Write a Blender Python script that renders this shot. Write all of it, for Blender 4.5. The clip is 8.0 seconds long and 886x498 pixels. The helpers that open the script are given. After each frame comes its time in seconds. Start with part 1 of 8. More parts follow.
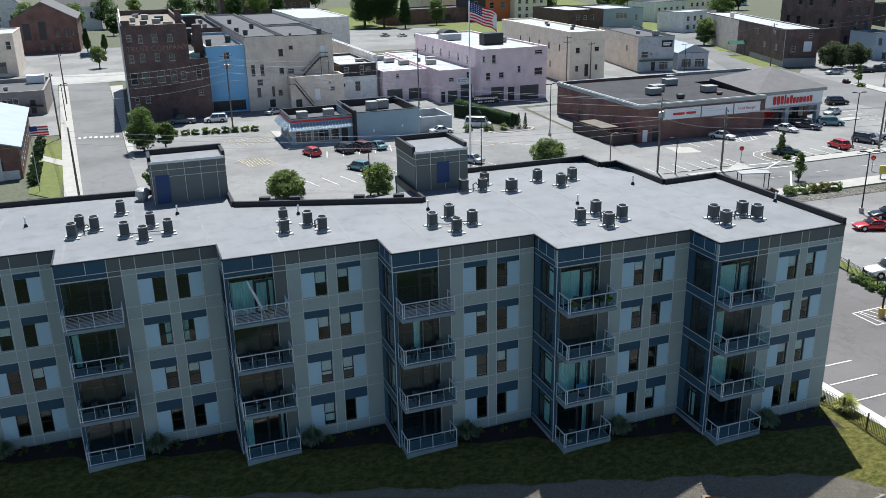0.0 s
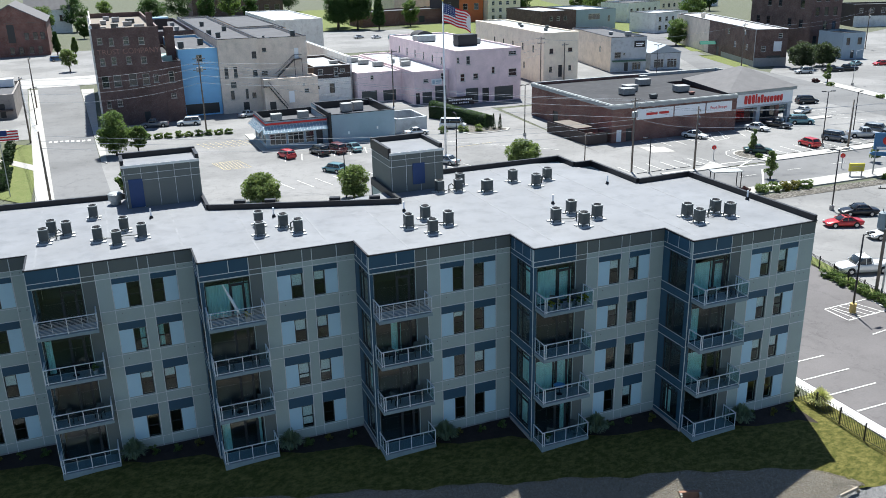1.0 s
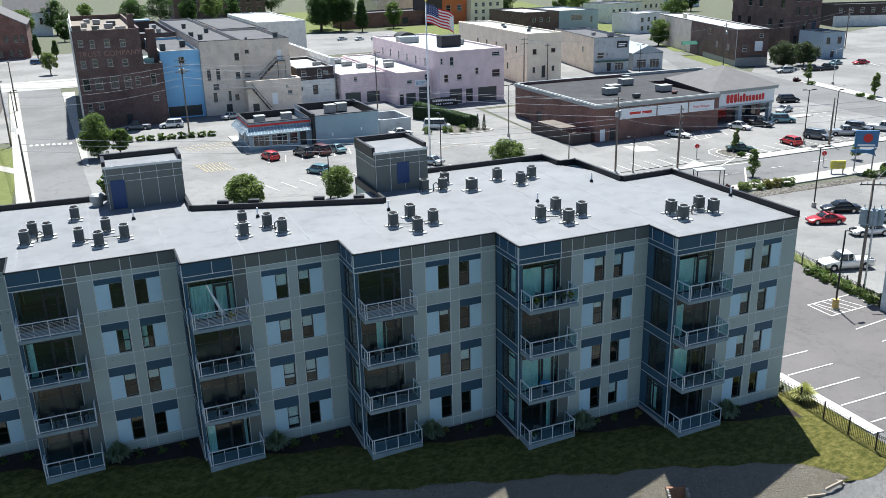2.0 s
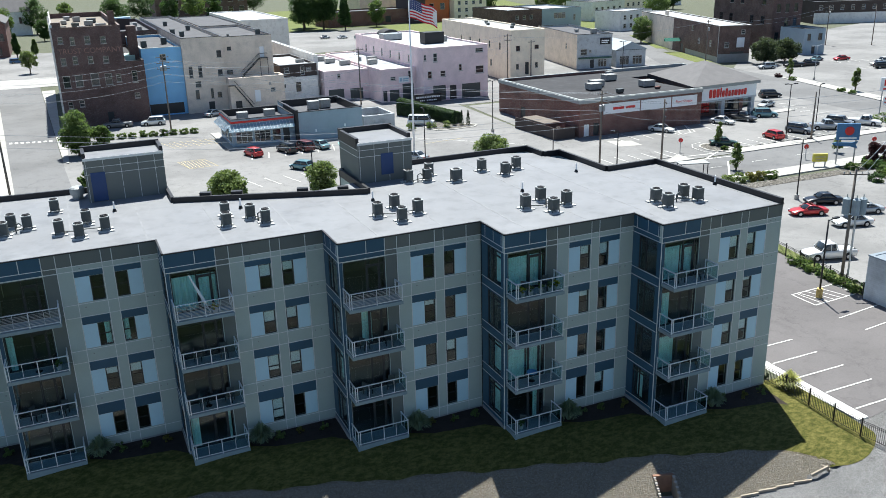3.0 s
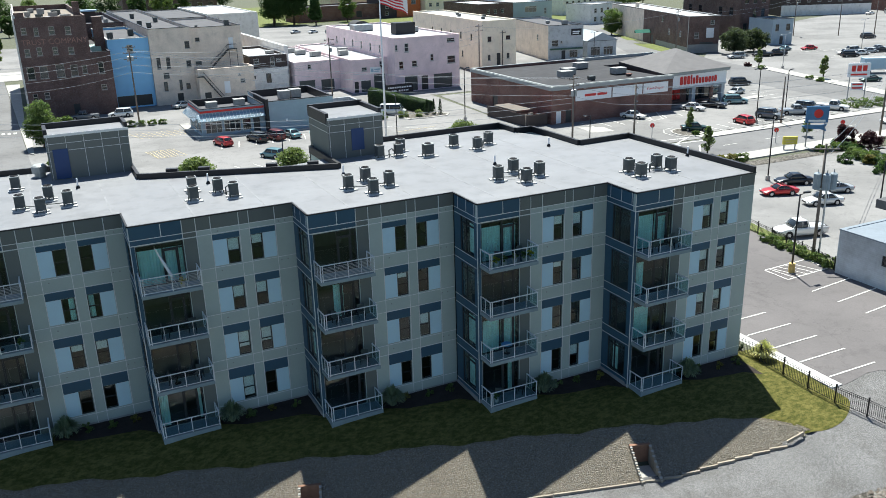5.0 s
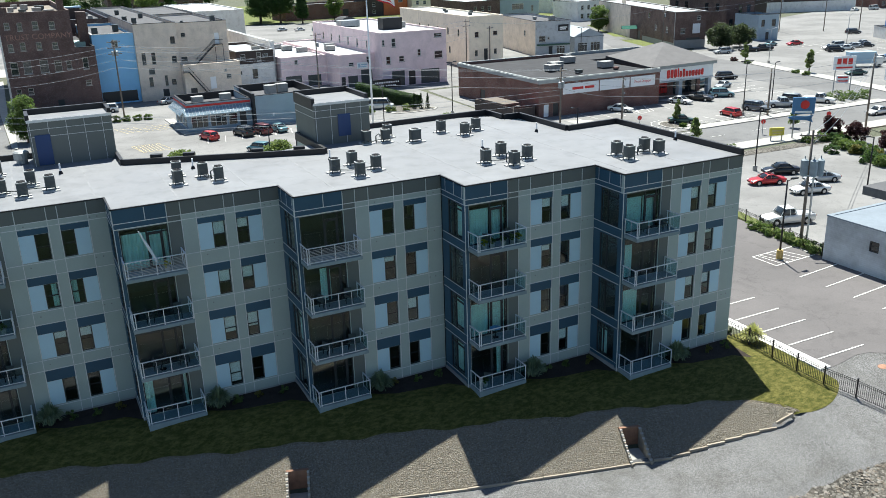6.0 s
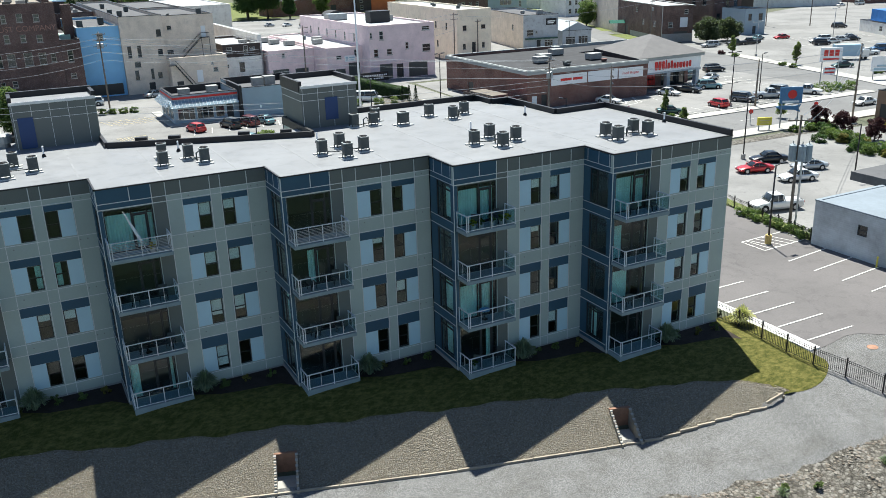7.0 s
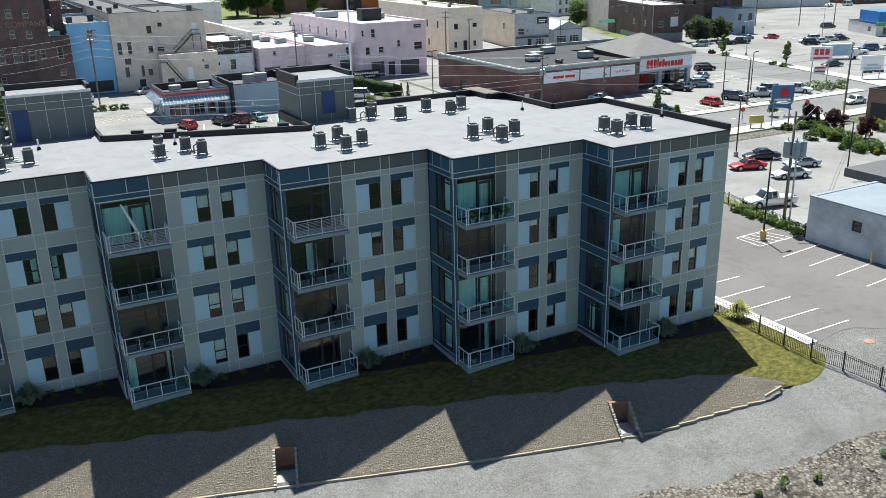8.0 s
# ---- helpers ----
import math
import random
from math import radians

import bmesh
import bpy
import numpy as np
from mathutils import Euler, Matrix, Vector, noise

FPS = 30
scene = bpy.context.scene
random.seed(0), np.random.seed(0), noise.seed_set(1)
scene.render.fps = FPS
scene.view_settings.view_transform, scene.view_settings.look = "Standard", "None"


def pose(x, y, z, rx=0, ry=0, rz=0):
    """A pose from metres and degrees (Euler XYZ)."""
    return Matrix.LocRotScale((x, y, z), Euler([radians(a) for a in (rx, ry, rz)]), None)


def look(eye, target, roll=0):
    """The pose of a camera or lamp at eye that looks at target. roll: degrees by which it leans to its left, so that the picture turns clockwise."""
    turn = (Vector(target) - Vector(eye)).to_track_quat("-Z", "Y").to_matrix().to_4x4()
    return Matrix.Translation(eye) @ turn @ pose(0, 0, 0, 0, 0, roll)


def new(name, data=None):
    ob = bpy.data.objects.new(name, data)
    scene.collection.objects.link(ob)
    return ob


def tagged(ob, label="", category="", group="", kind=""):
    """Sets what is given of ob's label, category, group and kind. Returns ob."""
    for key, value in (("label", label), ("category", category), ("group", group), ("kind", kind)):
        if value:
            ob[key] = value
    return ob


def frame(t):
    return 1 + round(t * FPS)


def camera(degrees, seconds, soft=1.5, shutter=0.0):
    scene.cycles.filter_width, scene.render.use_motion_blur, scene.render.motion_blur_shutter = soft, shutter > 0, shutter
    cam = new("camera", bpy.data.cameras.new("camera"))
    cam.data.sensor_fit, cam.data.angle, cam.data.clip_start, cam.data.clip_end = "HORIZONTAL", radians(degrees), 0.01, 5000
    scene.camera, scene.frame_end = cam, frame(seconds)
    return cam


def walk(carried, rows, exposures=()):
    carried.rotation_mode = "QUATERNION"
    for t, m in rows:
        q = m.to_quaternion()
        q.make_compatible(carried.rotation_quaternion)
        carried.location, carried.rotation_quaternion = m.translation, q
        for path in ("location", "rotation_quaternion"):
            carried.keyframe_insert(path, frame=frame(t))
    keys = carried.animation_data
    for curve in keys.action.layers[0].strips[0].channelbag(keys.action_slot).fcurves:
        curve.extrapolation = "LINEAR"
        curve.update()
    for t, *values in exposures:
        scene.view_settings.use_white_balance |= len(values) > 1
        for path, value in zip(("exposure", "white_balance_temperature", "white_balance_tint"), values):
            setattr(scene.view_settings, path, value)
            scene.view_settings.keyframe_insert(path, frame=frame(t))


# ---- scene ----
cam = camera(55.1, 8.0, soft=0.72)
PATH = [
    (0, (-0.027, -0.201, 32.947), (0.708, 1.823, 32.195), -1.2),
    (0.5, (-0.024, -0.231, 32.949), (0.744, 1.780, 32.198), -1.3),
    (1, (-0.056, -0.263, 32.928), (0.738, 1.738, 32.179), -1.3),
    (1.5, (-0.048, -0.261, 32.884), (0.765, 1.734, 32.137), -1.4),
    (3, (-0.047, -0.161, 31.873), (0.822, 1.810, 31.127), -1.5),
    (3.5, (-0.028, -0.115, 31.418), (0.857, 1.848, 30.669), -1.6),
    (4, (-0.001, -0.071, 30.897), (0.901, 1.886, 30.148), -1.6),
    (4.5, (0.052, -0.073, 30.406), (0.968, 1.875, 29.656), -1.6),
    (6, (0.090, -0.084, 28.646), (1.048, 1.843, 27.896), -1.7),
    (6.5, (0.099, -0.083, 28.017), (1.070, 1.838, 27.264), -1.7),
    (7, (0.083, -0.068, 27.428), (1.067, 1.845, 26.673), -1.7),
    (7.5, (-0.002, 0.019, 27.131), (0.996, 1.925, 26.376), -1.4),
    (8, (-0.529, 0.269, 27.000), (0.482, 2.168, 26.244), -1.4),
]
walk(cam, [(t, look(eye, target, roll)) for t, eye, target, roll in PATH], exposures=[(0.0, 0.58, 6020, 7), (0.5, 0.89, 6020, 7), (1.5, 0.89, 6050, 7), (3.0, 0.89, 6110, 6), (4.5, 0.91, 6200, 5), (8.0, 0.94, 6300, 4)])

# ---- light ----
SUN_DIR = Vector((0.375, 0.927, 0.0)).normalized() * math.cos(radians(63.75)) + Vector((0, 0, math.sin(radians(63.75))))
sun = new("sun", bpy.data.lights.new("sun", "SUN"))
sun.data.energy, sun.data.angle, sun.data.color = 5.2, radians(0.53), (1.0, 0.955, 0.88)
sun.matrix_world = look(SUN_DIR * 200, (0, 0, 0))
world = bpy.data.worlds.new("sky")
world.use_nodes = True
scene.world = world
sky = world.node_tree.nodes.new("ShaderNodeTexSky")
sky.sky_type, sky.sun_disc, sky.ozone_density, sky.dust_density = "NISHITA", False, 3.0, 0.4
sky.air_density = 0.85
sky.sun_elevation, sky.sun_rotation = radians(63.75), math.atan2(SUN_DIR.x, SUN_DIR.y)
back = world.node_tree.nodes["Background"]
world.node_tree.links.new(sky.outputs[0], back.inputs[0])
back.inputs[1].default_value = 0.066

# ---- materials ----


def nodes_of(name):
    m = bpy.data.materials.new(name)
    m.use_nodes = True
    t = m.node_tree
    return m, t, t.nodes["Principled BSDF"]


def mix_rgb(t, kind, fac, a, b):
    n = t.nodes.new("ShaderNodeMix")
    n.data_type, n.blend_type = "RGBA", kind
    for sock, v in ((n.inputs[0], fac), (n.inputs[6], a), (n.inputs[7], b)):
        if isinstance(v, bpy.types.NodeSocket):
            t.links.new(v, sock)
        else:
            sock.default_value = v
    return n.outputs[2]


def ramp(t, src, a, b, lo, hi):
    n = t.nodes.new("ShaderNodeMapRange")
    n.inputs[1].default_value, n.inputs[2].default_value, n.inputs[3].default_value, n.inputs[4].default_value = a, b, lo, hi
    t.links.new(src, n.inputs[0])
    return n.outputs[0]


def tex(t, kind, vec, scale, detail=4.0, rough=0.6):
    n = t.nodes.new("ShaderNodeTex" + kind)
    n.inputs["Scale"].default_value = scale
    if kind == "Noise":
        n.inputs["Detail"].default_value, n.inputs["Roughness"].default_value = detail, rough
    t.links.new(vec, n.inputs["Vector"])
    return n


def mat(name, col, rough=0.75, metal=0.0, var=0.18, scale=0.6, fine=14.0, bump=0.15, dist=0.01, spec=0.4, dirt=None, piece=0.0):
    """Base colour with stains (scale, per metre), grain (fine) and relief; dirt: a second colour in patches; piece: variation from object to object."""
    m, t, p = nodes_of(name)
    geo = t.nodes.new("ShaderNodeNewGeometry")
    big, small = tex(t, "Noise", geo.outputs["Position"], scale, 5), tex(t, "Noise", geo.outputs["Position"], fine, 3, 0.7)
    f = t.nodes.new("ShaderNodeMath")
    f.operation = "MULTIPLY"
    t.links.new(ramp(t, big.outputs[0], 0.25, 0.75, 1 - var, 1 + var), f.inputs[0])
    t.links.new(ramp(t, small.outputs[0], 0.2, 0.8, 1 - var * 0.7, 1 + var * 0.7), f.inputs[1])
    g = f.outputs[0]
    if piece:
        info = t.nodes.new("ShaderNodeObjectInfo")
        h = t.nodes.new("ShaderNodeMath")
        h.operation = "MULTIPLY"
        t.links.new(g, h.inputs[0])
        t.links.new(ramp(t, info.outputs["Random"], 0, 1, 1 - piece, 1 + piece), h.inputs[1])
        g = h.outputs[0]
    base = (*col, 1)
    if dirt:
        patch = tex(t, "Noise", geo.outputs["Position"], scale * 2.3, 6, 0.65)
        base = mix_rgb(t, "MIX", ramp(t, patch.outputs[0], 0.5, 0.68, 0.0, 0.8), base, (*dirt, 1))
    comb = t.nodes.new("ShaderNodeCombineColor")
    for k in range(3):
        t.links.new(g, comb.inputs[k])
    t.links.new(mix_rgb(t, "MULTIPLY", 1.0, base, comb.outputs[0]), p.inputs["Base Color"])
    p.inputs["Metallic"].default_value, p.inputs["Specular IOR Level"].default_value = metal, spec
    t.links.new(ramp(t, small.outputs[0], 0.2, 0.8, max(0.02, rough - 0.08), min(1, rough + 0.08)), p.inputs["Roughness"])
    if bump:
        b = t.nodes.new("ShaderNodeBump")
        b.inputs["Strength"].default_value, b.inputs["Distance"].default_value = bump, dist
        t.links.new(small.outputs[0], b.inputs["Height"])
        t.links.new(b.outputs[0], p.inputs["Normal"])
    return m


def brick_mat(name, col, col2, mortar, scale=1.0, var=0.25):
    """Running-bond brick, 0.22 x 0.075 m courses, on upright walls of any heading."""
    m, t, p = nodes_of(name)
    geo = t.nodes.new("ShaderNodeNewGeometry")
    sep = t.nodes.new("ShaderNodeSeparateXYZ")
    t.links.new(geo.outputs["Position"], sep.inputs[0])
    add = t.nodes.new("ShaderNodeMath")
    t.links.new(sep.outputs[0], add.inputs[0])
    t.links.new(sep.outputs[1], add.inputs[1])
    xy = t.nodes.new("ShaderNodeCombineXYZ")
    t.links.new(add.outputs[0], xy.inputs[0])
    t.links.new(sep.outputs[2], xy.inputs[1])
    b = t.nodes.new("ShaderNodeTexBrick")
    t.links.new(xy.outputs[0], b.inputs["Vector"])
    b.inputs["Color1"].default_value, b.inputs["Color2"].default_value, b.inputs["Mortar"].default_value = (*col, 1), (*col2, 1), (*mortar, 1)
    b.inputs["Scale"].default_value, b.inputs["Mortar Size"].default_value = scale, 0.008
    b.inputs["Brick Width"].default_value, b.inputs["Row Height"].default_value = 0.22, 0.075
    big, small = tex(t, "Noise", geo.outputs["Position"], 0.35, 6), tex(t, "Noise", geo.outputs["Position"], 3.5, 4)
    stain = mix_rgb(t, "MULTIPLY", ramp(t, big.outputs[0], 0.4, 0.7, 0.0, 0.8), b.outputs[0], (0.45, 0.42, 0.42, 1))
    light = mix_rgb(t, "MIX", ramp(t, small.outputs[0], 0.55, 0.8, 0.0, var), stain, (0.5, 0.42, 0.38, 1))
    t.links.new(light, p.inputs["Base Color"])
    p.inputs["Roughness"].default_value = 0.88
    bp = t.nodes.new("ShaderNodeBump")
    bp.inputs["Strength"].default_value, bp.inputs["Distance"].default_value = 0.4, 0.01
    t.links.new(b.outputs["Fac"], bp.inputs["Height"])
    bp.invert = True
    t.links.new(bp.outputs[0], p.inputs["Normal"])
    return m


def stone_mat(name, cols, scale, rough=0.9, bump=0.8, dist=0.05, stain=0.5):
    """Loose stones: one colour a cell, with dark gaps and relief."""
    m, t, p = nodes_of(name)
    geo = t.nodes.new("ShaderNodeNewGeometry")
    v = tex(t, "Voronoi", geo.outputs["Position"], scale)
    v2 = tex(t, "Voronoi", geo.outputs["Position"], scale * 2.6)
    big = tex(t, "Noise", geo.outputs["Position"], 0.35, 6, 0.65)
    r = t.nodes.new("ShaderNodeValToRGB")
    sep = t.nodes.new("ShaderNodeSeparateColor")
    t.links.new(v.outputs["Color"], sep.inputs[0])
    t.links.new(sep.outputs[0], r.inputs[0])
    e = r.color_ramp.elements
    e[0].color, e[1].color = (*cols[0], 1), (*cols[-1], 1)
    for k, c in enumerate(cols[1:-1]):
        n = e.new((k + 1) / (len(cols) - 1))
        n.color = (*c, 1)
    gap = mix_rgb(t, "MULTIPLY", ramp(t, v.outputs["Distance"], 0.25, 0.75, 0.0, 0.75), r.outputs[0], (0.35, 0.33, 0.3, 1))
    out = mix_rgb(t, "MULTIPLY", ramp(t, big.outputs[0], 0.45, 0.7, 0.0, stain), gap, (0.6, 0.58, 0.54, 1))
    t.links.new(out, p.inputs["Base Color"])
    p.inputs["Roughness"].default_value = rough
    s = t.nodes.new("ShaderNodeMath")
    t.links.new(v.outputs["Distance"], s.inputs[0])
    t.links.new(v2.outputs["Distance"], s.inputs[1])
    b = t.nodes.new("ShaderNodeBump")
    b.inputs["Strength"].default_value, b.inputs["Distance"].default_value = bump, dist
    b.invert = True
    t.links.new(s.outputs[0], b.inputs["Height"])
    t.links.new(b.outputs[0], p.inputs["Normal"])
    return m


def grass_mat(name, a, b, dry):
    m, t, p = nodes_of(name)
    geo = t.nodes.new("ShaderNodeNewGeometry")
    turn = t.nodes.new("ShaderNodeMapping")
    turn.inputs["Rotation"].default_value, turn.inputs["Scale"].default_value = (0, 0, radians(35)), (0.8, 1.3, 1)
    t.links.new(geo.outputs["Position"], turn.inputs["Vector"])
    n1, n3 = (tex(t, "Noise", geo.outputs["Position"], s, 5, 0.7) for s in (0.5, 22.0))
    n2 = tex(t, "Noise", turn.outputs[0], 2.4, 5, 0.75)
    c = mix_rgb(t, "MIX", ramp(t, n3.outputs[0], 0.3, 0.7, 0, 1), (*a, 1), (*b, 1))
    c = mix_rgb(t, "MIX", ramp(t, n2.outputs[0], 0.42, 0.75, 0, 0.75), c, (*dry, 1))
    c = mix_rgb(t, "MULTIPLY", ramp(t, n1.outputs[0], 0.4, 0.7, 0, 0.5), c, (0.6, 0.65, 0.55, 1))
    t.links.new(c, p.inputs["Base Color"])
    p.inputs["Roughness"].default_value = 0.95
    p.inputs["Specular IOR Level"].default_value = 0.15
    bp = t.nodes.new("ShaderNodeBump")
    bp.inputs["Strength"].default_value, bp.inputs["Distance"].default_value = 0.9, 0.06
    t.links.new(n3.outputs[0], bp.inputs["Height"])
    t.links.new(bp.outputs[0], p.inputs["Normal"])
    return m


def leaf_mat(name, a, b):
    m, t, p = nodes_of(name)
    geo = t.nodes.new("ShaderNodeNewGeometry")
    n = tex(t, "Noise", geo.outputs["Position"], 1.3, 4)
    c = mix_rgb(t, "MIX", geo.outputs["Random Per Island"], (*a, 1), (*b, 1))
    t.links.new(mix_rgb(t, "MULTIPLY", ramp(t, n.outputs[0], 0.4, 0.7, 0, 0.5), c, (0.55, 0.6, 0.5, 1)), p.inputs["Base Color"])
    p.inputs["Roughness"].default_value, p.inputs["Specular IOR Level"].default_value = 0.6, 0.3
    thin, both = t.nodes.new("ShaderNodeBsdfTranslucent"), t.nodes.new("ShaderNodeMixShader")
    t.links.new(mix_rgb(t, "MULTIPLY", 1.0, c, (1.25, 1.3, 0.8, 1)), thin.inputs[0])
    both.inputs[0].default_value = 0.4
    t.links.new(p.outputs[0], both.inputs[1])
    t.links.new(thin.outputs[0], both.inputs[2])
    t.links.new(both.outputs[0], t.nodes["Material Output"].inputs[0])
    return m


def asphalt_mat(name, col, old, crack=0.5):
    """Asphalt with mended patches, wandering cracks and oil-darkened spots."""
    m, t, p = nodes_of(name)
    geo = t.nodes.new("ShaderNodeNewGeometry")
    pos = geo.outputs["Position"]
    big, mid, fine = tex(t, "Noise", pos, 0.06, 5, 0.6), tex(t, "Noise", pos, 0.5, 5, 0.7), tex(t, "Noise", pos, 7.0, 3, 0.7)
    c = mix_rgb(t, "MIX", ramp(t, big.outputs[0], 0.42, 0.6, 0, 1), (*col, 1), (*old, 1))
    c = mix_rgb(t, "MULTIPLY", ramp(t, mid.outputs[0], 0.52, 0.72, 0, 0.5), c, (0.62, 0.62, 0.63, 1))
    c = mix_rgb(t, "MULTIPLY", ramp(t, fine.outputs[0], 0.35, 0.7, 0, 0.4), c, (0.68, 0.68, 0.68, 1))
    bend = t.nodes.new("ShaderNodeVectorMath")
    bend.operation = "MULTIPLY_ADD"
    t.links.new(mid.outputs["Color"], bend.inputs[0])
    bend.inputs[1].default_value = (4.0, 4.0, 0)
    t.links.new(pos, bend.inputs[2])
    for scale, wide, part_of in ((0.11, 0.007, crack), (0.3, 0.012, crack * 0.6)):
        v = t.nodes.new("ShaderNodeTexVoronoi")
        v.feature = "DISTANCE_TO_EDGE"
        v.inputs["Scale"].default_value = scale
        t.links.new(bend.outputs[0], v.inputs["Vector"])
        c = mix_rgb(t, "MULTIPLY", ramp(t, v.outputs["Distance"], 0.0, wide, part_of, 0.0), c, (0.35, 0.35, 0.36, 1))
    t.links.new(c, p.inputs["Base Color"])
    p.inputs["Roughness"].default_value, p.inputs["Specular IOR Level"].default_value = 0.92, 0.25
    b = t.nodes.new("ShaderNodeBump")
    b.inputs["Strength"].default_value, b.inputs["Distance"].default_value = 0.2, 0.01
    t.links.new(fine.outputs[0], b.inputs["Height"])
    t.links.new(b.outputs[0], p.inputs["Normal"])
    return m


def glass_mat(name, tint=(0.92, 0.99, 0.98), ior=1.5):
    """Clear tinted pane; its gloss rises towards a grazing view, alike on both faces."""
    m, t, p = nodes_of(name)
    clear, gloss, lean, both = (t.nodes.new("ShaderNode" + k) for k in ("BsdfTransparent", "BsdfGlossy", "LayerWeight", "MixShader"))
    clear.inputs[0].default_value = (*tint, 1)
    gloss.inputs[0].default_value, gloss.inputs["Roughness"].default_value = (1, 1, 1, 1), 0.015
    lean.inputs["Blend"].default_value = 0.5
    straight = ((ior - 1) / (ior + 1)) ** 2
    steep, share = t.nodes.new("ShaderNodeMath"), t.nodes.new("ShaderNodeMath")
    steep.operation, share.operation = "POWER", "MULTIPLY_ADD"
    steep.inputs[1].default_value, share.inputs[1].default_value, share.inputs[2].default_value = 5.0, 1 - straight, straight
    for a, b in ((lean.outputs["Facing"], steep.inputs[0]), (steep.outputs[0], share.inputs[0]), (share.outputs[0], both.inputs[0]), (clear.outputs[0], both.inputs[1]), (gloss.outputs[0], both.inputs[2])):
        t.links.new(a, b)
    t.links.new(both.outputs[0], t.nodes["Material Output"].inputs[0])
    return m


M = {}
M["grey_panel"] = mat("grey_fibre_cement", (0.425, 0.478, 0.438), 0.7, var=0.06, scale=0.4, fine=9, bump=0.05, piece=0.03)
M["brown_panel"] = mat("brown_grey_fibre_cement", (0.15, 0.16, 0.145), 0.7, var=0.07, scale=0.5, bump=0.05, piece=0.04)
M["navy_panel"] = mat("navy_panel", (0.034, 0.09, 0.142), 0.5, var=0.08, scale=0.7, bump=0.04, piece=0.05)
M["light_panel"] = mat("pale_blue_panel", (0.52, 0.7, 0.78), 0.6, var=0.04, scale=0.8, bump=0.03, piece=0.03)
M["joint"] = mat("aluminium_joint_strip", (0.7, 0.7, 0.68), 0.45, metal=0.1, var=0.05)
M["dark_metal"] = mat("black_metal", (0.018, 0.018, 0.02), 0.45, metal=0.3, var=0.1, bump=0.02)
M["edge_metal"] = mat("dark_roof_edge", (0.03, 0.03, 0.033), 0.5, metal=0.4, var=0.1, scale=0.9)
M["frame_dark"] = mat("dark_window_frame", (0.03, 0.034, 0.038), 0.4, var=0.05, bump=0)
M["white_frame"] = mat("white_window_frame", (0.5, 0.5, 0.48), 0.5, var=0.05, bump=0)
M["rail"] = mat("grey_aluminium_rail", (0.72, 0.74, 0.75), 0.4, metal=0.15, var=0.05, bump=0.02)
M["unit_base"] = mat("pale_unit_base", (0.5, 0.5, 0.48), 0.8, var=0.15, scale=3)
M["slat"] = mat("grey_slat", (0.42, 0.41, 0.38), 0.6, var=0.15, scale=2)
M["deck"] = mat("grey_concrete_deck", (0.25, 0.31, 0.325), 0.85, var=0.12, scale=1.2, bump=0.1)
M["glass"] = glass_mat("window_glass")
M["infill"] = glass_mat("balcony_screen", (0.76, 0.86, 0.88), 1.18)
M["dark_glass"] = mat("dark_window_pane", (0.02, 0.026, 0.03), 0.06, var=0.3, scale=0.4, fine=2, bump=0.02, spec=0.8, piece=0.5)
# Near-black room surfaces: the dimness indoors is put into the colour.
M["interior"] = mat("shade_dark_interior", (0.06, 0.07, 0.072), 0.9, var=0.15, scale=0.8, bump=0)
M["curtain"] = mat("pale_aqua_curtain", (0.68, 0.94, 0.92), 0.9, var=0.1, scale=2, bump=0.1)
M["blind"] = mat("white_blind", (0.7, 0.71, 0.7), 0.8, var=0.06, scale=3, bump=0.05)
M["membrane"] = mat("grey_roof_membrane", (0.19, 0.195, 0.205), 0.58, var=0.13, scale=0.3, fine=1.6, bump=0.05, dirt=(0.15, 0.155, 0.163))
M["foundation"] = mat("foundation_concrete", (0.33, 0.33, 0.32), 0.85, var=0.12, scale=1.0)
M["hvac"] = mat("condenser_grey", (0.085, 0.095, 0.093), 0.5, metal=0.3, var=0.12, scale=3)
M["hvac_top"] = mat("condenser_top", (0.34, 0.355, 0.35), 0.5, metal=0.3, var=0.1, scale=3)
M["galv"] = mat("galvanised_steel", (0.34, 0.36, 0.38), 0.4, metal=0.6, var=0.15, scale=2)
M["can_grey"] = mat("painted_transformer_steel", (0.25, 0.3, 0.33), 0.6, var=0.15, scale=2)
M["asphalt"] = asphalt_mat("worn_asphalt", (0.26, 0.255, 0.248), (0.195, 0.192, 0.187), 0.42)
M["asphalt_new"] = asphalt_mat("newer_asphalt", (0.158, 0.147, 0.146), (0.136, 0.127, 0.126), 0.3)
M["road"] = asphalt_mat("road_asphalt", (0.19, 0.189, 0.188), (0.155, 0.154, 0.153), 0.4)
M["concrete"] = mat("pavement_concrete", (0.37, 0.357, 0.33), 0.9, var=0.12, scale=0.5, fine=7, bump=0.1, dirt=(0.33, 0.315, 0.285))
M["paint"] = mat("worn_line_paint", (0.62, 0.61, 0.57), 0.8, var=0.2, scale=1.5, bump=0.05)
M["yellow_paint"] = mat("worn_yellow_paint", (0.55, 0.46, 0.26), 0.8, var=0.2, scale=1.5, bump=0.05)
M["grass"] = grass_mat("lawn_grass", (0.028, 0.037, 0.009), (0.108, 0.108, 0.024), (0.27, 0.23, 0.075))
M["town_grass"] = grass_mat("rough_grass", (0.085, 0.11, 0.035), (0.18, 0.21, 0.07), (0.22, 0.21, 0.1))
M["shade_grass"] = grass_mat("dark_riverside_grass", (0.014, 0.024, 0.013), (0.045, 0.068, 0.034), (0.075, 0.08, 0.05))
M["earth"] = grass_mat("earth_and_rough_grass", (0.08, 0.09, 0.055), (0.14, 0.145, 0.1), (0.18, 0.18, 0.16))
